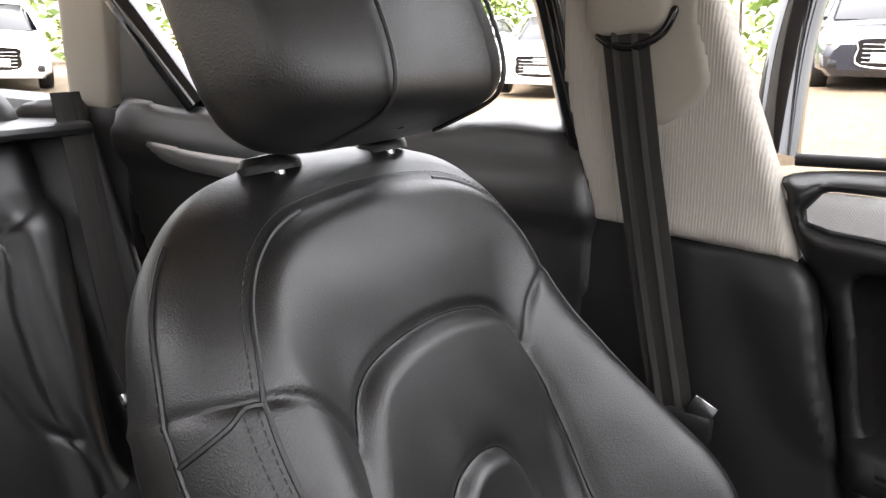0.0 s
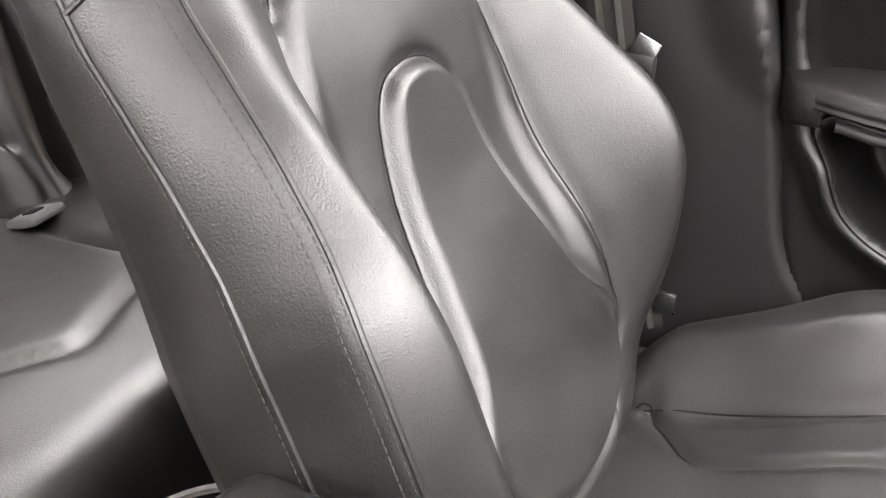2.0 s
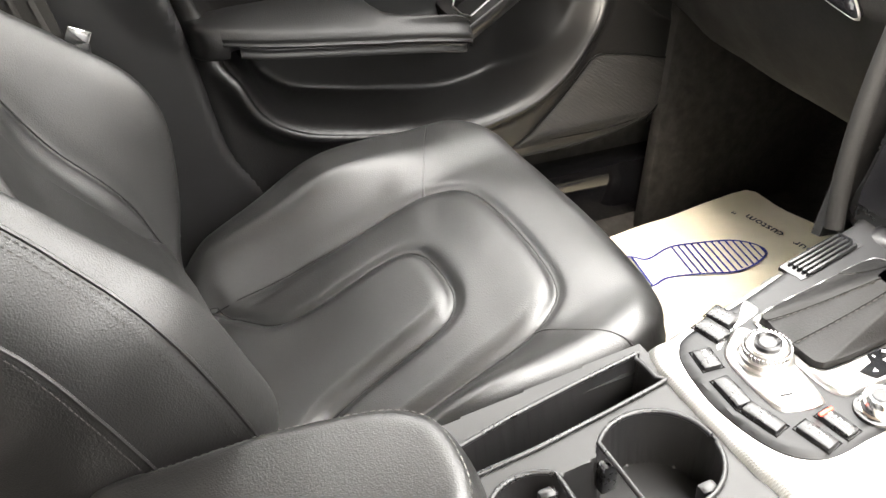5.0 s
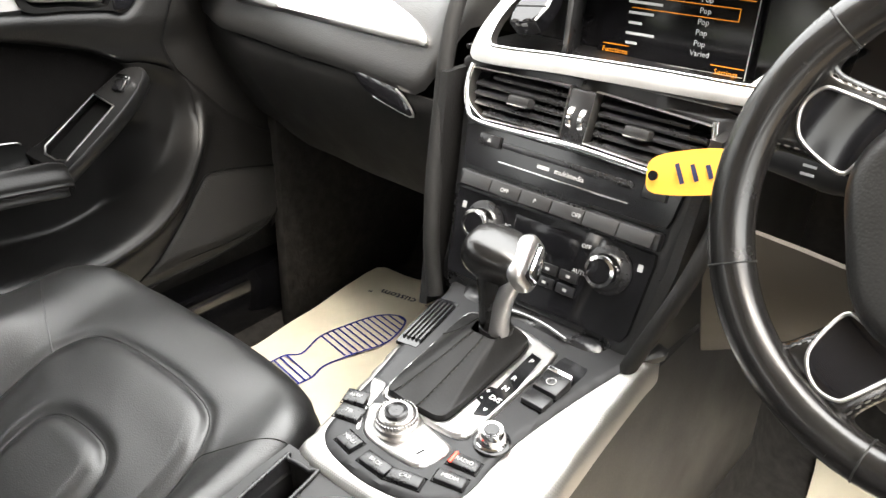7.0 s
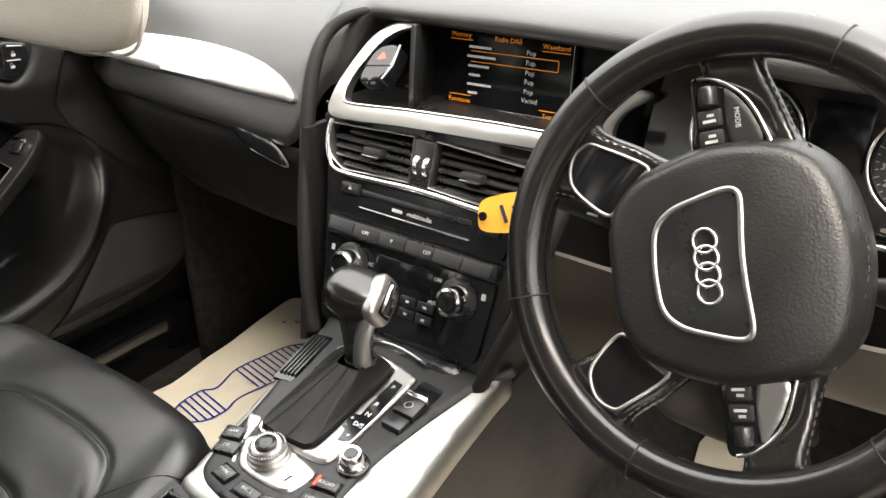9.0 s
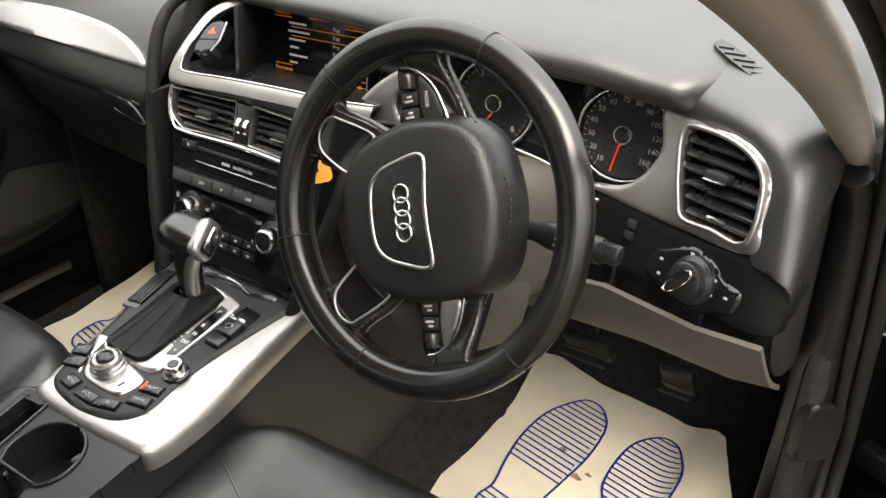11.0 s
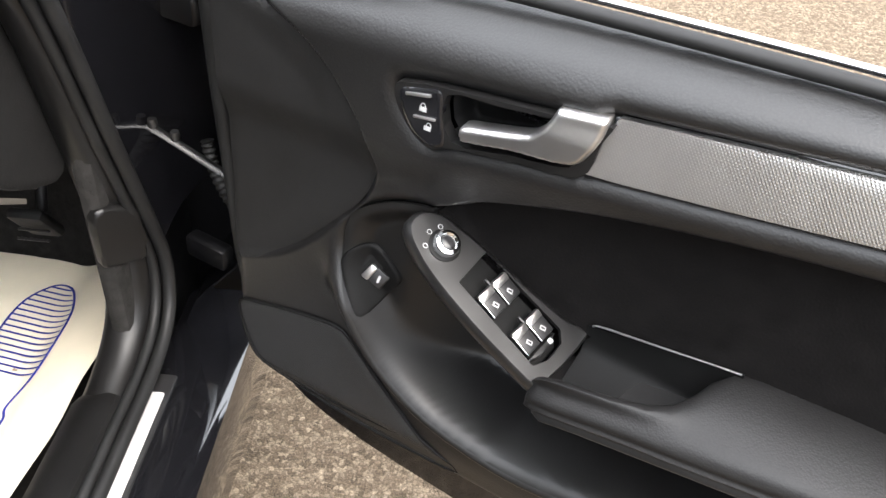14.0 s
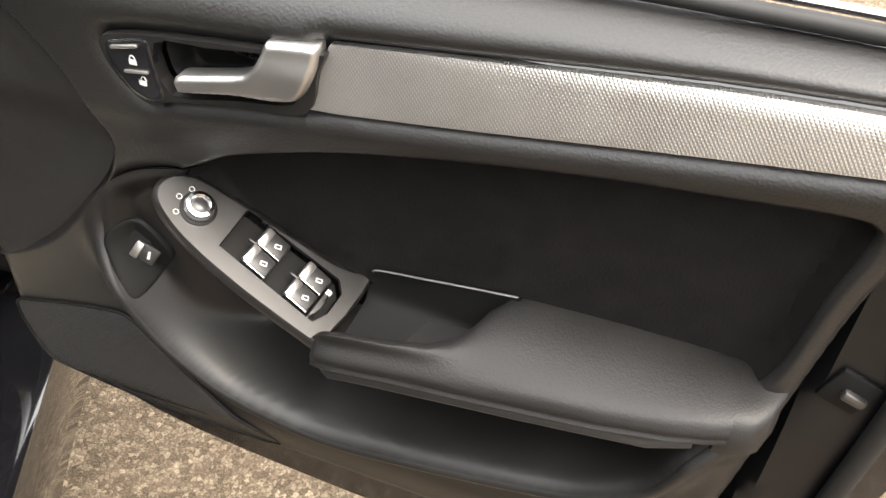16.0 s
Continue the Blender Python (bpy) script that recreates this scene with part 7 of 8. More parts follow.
part("lid_edge", tube(smooth([(-0.030, 0.1680, 0.0088), (0.004, 0.1735, 0.0088), (0.030, 0.1715, 0.0088), (0.056, 0.1650, 0.0088)], 5, False), 0.0019, 6, m=TOP), CHROME, cons)


# cup holders and side pocket behind the surround
def well_plate(outline, holes, m, ma, parent, name, deep):
    """A flat top with real openings and walls that go down from them."""
    out = np.asarray(outline)
    lo, hi = out.min(0), out.max(0)
    pitch = 0.0015
    X, Y = np.meshgrid(np.arange(lo[0], hi[0] + pitch, pitch), np.arange(lo[1], hi[1] + pitch, pitch), indexing="ij")
    h = np.where(sdf(out, X, Y) > 0, -0.02, 0.0)
    inside = np.max([-sdf(hole, X, Y) for hole in holes], axis=0)
    h = h - deep * step(-0.0005, 0.0025, inside)
    return part(name, sheet(np.stack([X, Y, h], 2), 40, m), ma, parent)


cup_frame = frame_of((0, 0.22, 0.640), (1, 0, 0), (0, 1, 0.10))
big_cup = np.array([(0.038 + 0.044 * math.cos(a), 0.045 + 0.044 * math.sin(a)) for a in np.arange(40) * math.pi / 20])
small_cup = np.array([(0.043 + 0.037 * math.cos(a), -0.053 + 0.037 * math.sin(a)) for a in np.arange(40) * math.pi / 20])
pocket_hole = smooth([(-0.056, 0.078), (-0.052, 0.086), (-0.028, 0.0875), (-0.0205, 0.082), (-0.0085, -0.076), (-0.0370, -0.078)], 3)
channel = np.array([(0.020, -0.035), (0.0165, 0.020), (0.062, 0.020), (0.066, -0.035)])
well_plate([(-0.062, -0.12), (0.124, -0.12), (0.132, 0.100), (-0.068, 0.100)], [big_cup, small_cup, pocket_hole, channel], cup_frame, HARD, cons, "cup_tray", 0.055)
cup_edge = [p for p in np.vstack([big_cup, small_cup]) if min(sdf(o, *np.array([p]).T)[0] for o in (channel, big_cup, small_cup)) > -1e-4]
for lo, hi in ((0.012, 0.2), (-0.2, -0.024)):
    arc = np.array([p for p in cup_edge if lo < p[1] < hi])
    mid = arc.mean(0)
    turn_ = np.unwrap(np.arctan2(*(arc - ((0.038, 0.045) if lo > 0 else (0.043, -0.053))).T[::-1]) + (math.pi / 2 if lo > 0 else -math.pi / 2))
    turn_ = (turn_ + math.pi) % (2 * math.pi) - math.pi
    arc = arc[np.argsort(turn_)]
    part("cup_rim", tube(np.column_stack([arc, np.full(len(arc), 0.001)]), 0.0022, 8, m=cup_frame), SATIN, cons)
part("pocket_rim", tube(np.column_stack([smooth(pocket_hole, 1), np.full(len(pocket_hole), 0.001)]), 0.002, 8, True, m=cup_frame), SATIN, cons)
for p in ((0.0215, 0.012), (0.070, 0.062), (0.024, -0.038)):
    part("cup_clip", rbox((0.010, 0.014, 0.030), 0.003, (*p, -0.018), m=cup_frame), SATIN, cons)

# armrest
armrest = thing("folding_armrest", "black leather center armrest with pale stitching", "armrest")
AR = frame_of((-0.012, 0.0, 0.634), (1, 0, 0), (0, 1, 0.27))
arm_out = smooth([(-0.112, -0.120), (0.0, -0.125), (0.112, -0.120), (0.112, -0.05), (0.100, 0.04), (0.078, 0.100), (0.045, 0.128), (0.0, 0.134), (-0.030, 0.127), (-0.053, 0.105), (-0.070, 0.070), (-0.088, 0.02), (-0.104, -0.05)], 5)
ah = lambda x, y, D: 0.012 - 0.5 * x * x - roll(D, 0.016)
top = part("armrest_pad", plate(arm_out, ah, 0.03, 0.005, ((0.015, -0.003), (0.03, 0.0)), AR, 60), LEATHER, armrest, "grained black leather pad")
ring = smooth(arm_out * 0.972, 1)
part("pad_stitching", dashes(np.column_stack([ring, ah(ring[:, 0], ring[:, 1], np.maximum(-sdf(arm_out, ring[:, 0], ring[:, 1]), 0)) + 0.0006]), 0.004, 0.0025, 0.0005, AR), LIGHT_THREAD, top)
part("armrest_base", plate(arm_out * 0.97, -0.034, 0.06, 0.012, m=AR), HARD, armrest)
back_vent = thing("rear_air_vent", "black rear air vent with chrome rim", "air vent")
RV = frame_of((-0.185, -0.235, 0.430), (0.75, -0.66, 0), (0.1, -0.55, 0.83))
vent(back_vent, smooth([(-0.045, -0.03), (0.045, -0.03), (0.050, 0.025), (0.0, 0.04), (-0.050, 0.025)], 4), RV, 4, [(0, 0)], 0.0015)

# ---- steering wheel ----
wheel = thing("steering_wheel", "worn black leather steering wheel turned to one side", "steering wheel")
W = frame_of((0.362, 0.497, 0.935), (0.992, -0.06, 0.0), (0, 0.36, 0.93)) @ pose(0.007, 0.002, 0, 0, 0, -68)
R0 = 0.1575
ringp = [(R0 * math.cos(a), R0 * math.sin(a), 0) for a in np.arange(96) * math.pi / 48]
part("rim", tube(ringp, 0.0158, 20, True, m=W, flat=0.92), LEATHER_WHEEL, wheel, "worn leather rim")
for a in (-86, 35, 145, 210, 330):
    c = np.array([R0 * math.cos(radians(a)), R0 * math.sin(radians(a)), 0])
    u = c / np.linalg.norm(c)
    part("rim_seam", tube([c + 0.0159 * (math.cos(t) * u + 0.92 * math.sin(t) * np.array([0, 0, 1])) for t in np.arange(20) * math.pi / 10], 0.0007, 6, True, m=W), RUBBER, wheel)
# the web between hub and rim has four openings and so four spokes
OPEN_LOW = smooth([(-0.062, -0.134), (-0.062, -0.120), (-0.038, -0.082), (0.0, -0.086), (0.038, -0.082), (0.062, -0.120), (0.062, -0.134), (0.045, -0.1415), (0.014, -0.149), (-0.014, -0.149), (-0.045, -0.1415)], 4)
OPEN_SIDE = smooth([(0.080, -0.034), (0.095, -0.060), (0.110, -0.084), (0.119, -0.082), (0.1345, -0.056), (0.1440, -0.030), (0.1460, -0.010), (0.137, -0.004), (0.105, -0.004), (0.084, -0.006)], 4)
OPEN_TOP = smooth(mirrored([(0.02, 0.083), (0.055, 0.071), (0.082, 0.054), (0.113, 0.045), (0.132, 0.040), (0.141, 0.043), (0.136, 0.058), (0.118, 0.088), (0.082, 0.121), (0.032, 0.1425)]), 4)
disc = np.array([((R0 - 0.002) * math.cos(a), (R0 - 0.002) * math.sin(a)) for a in np.arange(80) * math.pi / 40])
holes_of = [OPEN_LOW, OPEN_SIDE, (OPEN_SIDE * (-1, 1))[::-1], OPEN_TOP]


def web_height(x, y, D):
    """Level with the rim outside, dished towards the hub, with rolled edges."""
    r = np.hypot(x, y)
    return -0.002 - 0.014 * step(0.140, 0.095, r) - roll(np.minimum(D, 0.02), 0.009)


def inset_height(x, y, D=0):
    return -0.0010 - 0.014 * step(0.140, 0.095, np.hypot(x, y))


web = part("spokes", plate(disc, web_height, 0.012, 0.0025, ((0.006, 0.001), (0.014, 0.006)), W, 70, holes_of), LEATHER_WHEEL, wheel, "leather covered spokes")
for hole in holes_of:
    p = np.asarray(hole)
    c0 = p.mean(0)
    seam = p + (p - c0) / np.linalg.norm(p - c0, axis=1)[:, None] * 0.0045
    seam = np.vstack([seam, seam[:1]])
    far = np.hypot(seam[:, 0], seam[:, 1]) > 0.088
    runs = np.split(np.arange(len(seam)), np.flatnonzero(np.diff(far.astype(int))) + 1)
    for run in runs:
        if far[run[0]] and len(run) > 6:
            q = seam[run]
            part("rim_stitching", dashes(np.column_stack([q, web_height(q[:, 0], q[:, 1], np.full(len(q), 0.0045)) + 0.0006]), 0.004, 0.0025, 0.0008, W), THREAD, wheel)
pad = smooth([(0.0, -0.0850), (0.040, -0.0825), (0.066, -0.064), (0.079, -0.030), (0.085, 0.002), (0.080, 0.044), (0.067, 0.066), (0.044, 0.079), (0.0, 0.0860), (-0.044, 0.079), (-0.067, 0.066), (-0.080, 0.044), (-0.085, 0.002), (-0.079, -0.030), (-0.066, -0.064), (-0.040, -0.0825)], 6)


def bz(x, y):
    return 0.012 - 1.1 * x * x - 0.7 * (y + 0.004) ** 2 - 2.0 * np.clip(y - 0.02, 0, None) ** 2


airbag = part("airbag_cover", plate(pad, lambda x, y, D: bz(x, y) - roll(D, 0.012), 0.05, 0.003, ((0.010, -0.003), (0.035, -0.002), (0.060, 0.012)), W, 60), AIRBAG, wheel, "grained black airbag cover")
badge_out = smooth(mirrored([(0.012, -0.0445), (0.030, -0.041), (0.041, -0.029), (0.047, -0.010), (0.051, 0.008), (0.049, 0.0165), (0.040, 0.0190), (0.012, 0.0175)]), 5)
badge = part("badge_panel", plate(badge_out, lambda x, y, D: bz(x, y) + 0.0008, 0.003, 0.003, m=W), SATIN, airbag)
part("badge_rim", tube([(x, y, bz(x, y) + 0.001) for x, y in badge_out], 0.0021, 8, True, m=W, flat=0.7), SATIN_METAL, badge, "satin metal shield outline")
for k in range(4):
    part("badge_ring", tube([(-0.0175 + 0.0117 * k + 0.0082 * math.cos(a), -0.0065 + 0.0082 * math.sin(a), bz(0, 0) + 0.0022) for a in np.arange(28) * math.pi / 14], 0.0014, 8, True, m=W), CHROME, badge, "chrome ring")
lettering("AIRBAG", 0.0085, HARD, airbag, W @ Matrix.Translation((0, -0.062, bz(0, -0.062) - 0.0016)), deep=0.0008)
WP = W @ Matrix.Translation((0, 0, 0.0035))
for s in (1, -1):
    out = smooth([(s * 0.080, -0.012), (s * 0.104, -0.013), (s * 0.130, -0.013), (s * 0.133, -0.004), (s * 0.128, 0.006), (s * 0.118, 0.020), (s * 0.103, 0.030), (s * 0.080, 0.038)], 4)
    out = out if s > 0 else out[::-1]
    sw = part("switch_plate", plate(out, lambda x, y, D: -0.0095 - roll(D, 0.002), 0.012, 0.002, m=WP, angle=60), GLOSSY, wheel, "gloss black button plate")
    part("plate_rim", tube(smooth([(s * 0.132, -0.006, -0.0085), (s * 0.129, 0.006, -0.0085), (s * 0.118, 0.021, -0.0085), (s * 0.103, 0.031, -0.0085), (s * 0.080, 0.039, -0.0085)], 5, False), 0.0017, 8, m=WP), CHROME, sw)
    part("side_button", plate(smooth([(s * 0.082, 0.013), (s * 0.122, 0.011), (s * 0.112, 0.022), (s * 0.100, 0.029), (s * 0.082, 0.034)][::s], 3), lambda x, y, D: -0.0075 - roll(D, 0.0015), 0.006, 0.002, m=WP), HARD if s < 0 else SATIN_METAL, sw)
    part("roller", lathe([(0.0060, -0.0065), (0.0066, -0.005), (0.0066, 0.005), (0.0060, 0.0065)], 20, (s * 0.118, 0.0, -0.0080), (0, 90, 0), m=WP), SATIN, sw)
    for k in (0, 1):
        part("wheel_button", rbox((0.0125, 0.0175, 0.004), 0.002, (s * (0.088 + 0.0145 * k), 0.0, -0.0085), m=WP), HARD, sw)
        part("button_mark", rbox((0.002, 0.009, 0.0004), 0.0, (s * (0.086 + 0.0145 * k), 0.0, -0.0063), m=WP), GREY_MARK, sw)
        part("button_mark", rbox((0.002, 0.005, 0.0004), 0.0, (s * (0.090 + 0.0145 * k), 0.001, -0.0063), m=WP), GREY_MARK, sw)
    if s < 0:
        lettering("MODE", 0.0050, GREY_MARK, sw, WP @ pose(s * 0.100, 0.019, -0.0073, 0, 0, 0))
    ring_ = smooth([(s * 0.052, -0.078), (s * 0.046, -0.090), (s * 0.066, -0.108), (s * 0.080, -0.1105), (s * 0.093, -0.1055), (s * 0.100, -0.094), (s * 0.097, -0.084), (s * 0.078, -0.054), (s * 0.070, -0.060)], 4)
    ins = part("spoke_inset", plate(ring_ if s > 0 else ring_[::-1], inset_height, 0.006, 0.002, m=W), GLOSSY, wheel, "gloss black spoke inset")
    part("inset_rim", tube(np.column_stack([ring_, inset_height(ring_[:, 0], ring_[:, 1]) + 0.0005]), 0.0015, 8, True, m=W), SATIN_METAL, ins)
part("boss", lathe([(0.060, -0.10), (0.075, -0.06), (0.070, -0.02)], 32, m=W), HARD, wheel)
col = thing("steering_column", "grey beige steering column with black control stalks", "steering column")
CW = frame_of((0.362, 0.497, 0.935), (0.992, -0.06, 0.0), (0, 0.36, 0.93))
part("shroud", pillow((0.13, 0.15, 0.20), (0.5, 0.5), 28, 18, CW @ pose(0, -0.02, -0.15)), KNEE, col, "grey beige column shroud")
part("shroud_lower", pillow((0.11, 0.10, 0.14), (0.5, 0.5), 24, 14, CW @ pose(0.01, -0.09, -0.11)), KNEE, col)
for s in (1, -1):
    st = part("stalk", tube(smooth([(s * 0.05, 0.0, -0.075), (s * 0.09, 0.006, -0.072), (s * 0.13, 0.010, -0.066), (s * 0.165, 0.012, -0.060)], 5, False), np.interp(np.linspace(0, 1, 16), [0, 0.35, 0.5, 1], [0.008, 0.009, 0.014, 0.012]), 14, m=CW, flat=0.75), HARD, col, "black control stalk")
    part("stalk_tip", rbox((0.022, 0.018, 0.014), 0.004, (s * 0.172, 0.013, -0.058), m=CW), SATIN, st)
    for k in range(3):
        part("stalk_mark", rbox((0.010, 0.002, 0.0005), 0.0, (s * 0.125, 0.004 + 0.006 * k, -0.0545), m=CW), GREY_MARK, st)

# ---- key tag ----
tag = thing("key_tag", "orange plastic key tag hanging by the ignition", "key tag")
TG = frame_of((0.137, 0.604, 0.876), (0.93, 0.10, 0.30), (-0.28, 0.25, 0.93))
part("tag_plate", plate(smooth([(-0.035, -0.016), (0.03, -0.018), (0.034, 0.0), (0.03, 0.018), (-0.030, 0.017), (-0.042, 0.0)], 4), lambda x, y, D: 0.002 * np.sin(40 * x), 0.0012, 0.004, m=TG), TAG, tag)
part("tag_eyelet", lathe([(0.0045, 0.0), (0.0045, 0.002), (0.0025, 0.002)], 16, (-0.034, 0.0, 0.0015), m=TG), GLOSSY, tag)
for k in range(3):
    part("handwriting", rbox((0.004, 0.018 - 0.003 * k, 0.0004), 0.0, (-0.010 + 0.013 * k, 0.0, 0.003), (0, 0, 12), m=TG), DARK_INK, tag)

# ---- paper floor mats ----
def foot(points, m, parent, heel, sole, flip, curl):
    """The printed outline of a shoe with its tread bars."""
    p = smooth(np.array(points) * (flip, 1), 6)
    lie = lambda q: np.column_stack([q, 0.0036 + curl(q[:, 0], q[:, 1])])
    part("print_outline", tube(lie(p), 0.0020, 6, True, m=m, flat=0.2), INK, parent, "blue printed shoe outline")
    for lo, hi in (heel, sole):
        for k in np.arange(lo, hi, 0.0125):
            row = np.linspace(p[:, 0].min(), p[:, 0].max(), 120)
            yy = k - 0.18 * flip * (row - row.mean())
            ins = sdf(p, row, yy) < 0
            if ins.sum() > 5:
                part("tread_bar", tube(lie(np.column_stack([row[ins], yy[ins]])[::6]), 0.0018, 4, m=m, flat=0.2), INK, parent)


SHOE_L = [(-0.067, 0.205), (-0.10, 0.216), (-0.138, 0.185), (-0.160, 0.12), (-0.170, 0.06), (-0.152, 0.0), (-0.174, -0.028), (-0.170, -0.085), (-0.130, -0.108), (-0.085, -0.085), (-0.072, -0.040), (-0.082, 0.0), (-0.068, 0.06), (-0.045, 0.133)]


def paper_mat(label, m, outline, curl):
    mat = thing("paper_floor_mat", label, "floor mat", group="paper floor mats")
    crumple = lambda x, y, D: 0.0016 * np.sin(23 * x + 31 * y) * np.sin(17 * y - 8 * x) + 0.0012 * np.abs(np.sin(41 * x - 13 * y)) + curl(x, y)
    part("paper", plate(outline, crumple, 0.0006, 0.006, m=m, cap=False), PAPER, mat)
    for x, y, r in ((0.40, 0.885, 0.012), (0.415, 0.90, 0.007), (0.355, 0.93, 0.008), (0.47, 0.80, 0.006), (0.50, 0.86, 0.005), (0.40, 0.76, 0.006)) if curl(0.62, 0.9) > 0 else ():
        blot = smooth([(x + r * k * math.cos(a), y + r * k * 0.7 * math.sin(a)) for a, k in zip(np.arange(7) * 0.8976, (1.0, 0.6, 1.1, 0.7, 0.9, 0.5, 0.8))], 3)
        part("mud_mark", plate(blot, lambda u, v, D: 0.0038 + curl(u, v) + 0 * u, 0.0003, 0.003, m=m), MUD, mat, "dried mud mark")
    return mat


def right_curl(x, y):
    """The paper climbs the sill beside the door."""
    return np.where(np.asarray(x) < 0.546, 9.4 * np.clip(x - 0.50, 0, None) ** 2, 0.0199 + 0.55 * (np.asarray(x) - 0.546))


flat = lambda x, y: 0.0 * x
MAT = Matrix.Translation((0, 0, 0.279))
right_mat = paper_mat("cream paper floor mat printed with blue shoe soles, driver's side", MAT, smooth([(0.207, 1.150), (0.335, 1.123), (0.45, 1.115), (0.563, 1.087), (0.592, 1.030), (0.613, 0.971), (0.645, 0.871), (0.641, 0.80), (0.640, 0.70), (0.622, 0.60), (0.60, 0.45), (0.19, 0.45), (0.207, 0.70), (0.225, 0.85), (0.224, 1.0)], 3), right_curl)
foot([(0.3264, 1.0575), (0.352, 1.066), (0.377, 1.050), (0.395, 1.010), (0.397, 0.936), (0.387, 0.868), (0.377, 0.800), (0.391, 0.775), (0.388, 0.742), (0.362, 0.713), (0.325, 0.706), (0.298, 0.727), (0.288, 0.765), (0.296, 0.800), (0.286, 0.860), (0.281, 0.927), (0.292, 1.000)], MAT, right_mat, (0.722, 0.785), (0.865, 1.06), 1, right_curl)
foot([(0.4808, 1.047), (0.510, 1.045), (0.531, 1.010), (0.546, 0.960), (0.545, 0.890), (0.539, 0.838), (0.522, 0.788), (0.530, 0.762), (0.522, 0.725), (0.490, 0.700), (0.450, 0.704), (0.430, 0.735), (0.447, 0.787), (0.462, 0.845), (0.443, 0.895), (0.440, 0.954), (0.450, 1.010)], MAT, right_mat, (0.712, 0.770), (0.855, 1.045), 1, right_curl)
MATL = Matrix.Translation((0, 0, 0.298))
left_mat = paper_mat("cream paper floor mat printed with blue shoe soles, passenger's side", MATL, smooth([(-0.672, 1.042), (-0.61, 1.055), (-0.50, 1.085), (-0.36, 1.10), (-0.30, 0.90), (-0.30, 0.60), (-0.62, 0.55), (-0.636, 0.70), (-0.645, 0.78), (-0.660, 0.92)], 3), flat)
foot([(x * 0.80 - 0.432, y * 0.92 + 0.735) for x, y in SHOE_L], MATL, left_mat, (0.655, 0.715), (0.785, 0.935), 1, flat)
lettering("custom", 0.026, DARK_INK, left_mat, MATL @ pose(-0.560, 0.985, 0.0042, 0, 0, 192))
lettering('"', 0.026, DARK_INK, left_mat, MATL @ pose(-0.614, 0.970, 0.0042, 0, 0, 192))
lettering("our", 0.026, DARK_INK, left_mat, MATL @ pose(-0.480, 1.000, 0.0042, 0, 0, 192))

# ---- sun visor ----
visor = thing("sun_visor", "cream cloth sun visor folded down", "sun visor")
VIS = pose(-0.372, 0.446, 1.112, -10, -1, 0)
pad = part("visor_pad", pillow((0.44, 0.03, 0.20), (0.45, 0.40), 40, 24, VIS), LINER, visor)
part("edge_seam", tube(smooth([(u * 1.1, v, w * 1.11) for u, v, w in ((-0.196, 0, 0.04), (-0.197, 0, -0.05), (-0.180, 0, -0.083), (-0.12, 0, -0.0895), (0.0, 0, -0.0905), (0.12, 0, -0.0895), (0.180, 0, -0.083), (0.197, 0, -0.05), (0.196, 0, 0.04))], 6, False), 0.0018, 6, m=VIS), LINER, pad, "stitched edge of the visor")
part("visor_rod", tube([(-0.19, 0, 0.085), (-0.23, 0.01, 0.11)], 0.006, 8, m=VIS), LINER, visor)

# ---- pedals ----
for x, w, h in ((0.345, 0.085, 0.06), (0.50, 0.055, 0.09)):
    ped = thing("pedal", "black rubber pedal in the driver's footwell", "pedal", group="pedals")
    part("pad", rbox((w, 0.02, h), 0.008, (x, 1.02, 0.44), (35, 0, 0)), RUBBER, ped)
    part("pedal_arm", tube([(x, 1.04, 0.44), (x, 1.10, 0.58), (x, 1.08, 0.72)], 0.009, 8), HARD, ped)
    for k in range(4):
        part("tread", rbox((w * 0.9, 0.004, 0.004), 0.001, (x, 1.012 + 0.008 * k - 0.012, 0.422 + 0.012 * k), (35, 0, 0)), HARD, ped)


# ---- parked cars and the far side of the yard ----
def paint(name, colour):
    return material(name, colour, 0.25, coat=1.0, vary=0.05, vary_size=0.5, rough_vary=0.03)


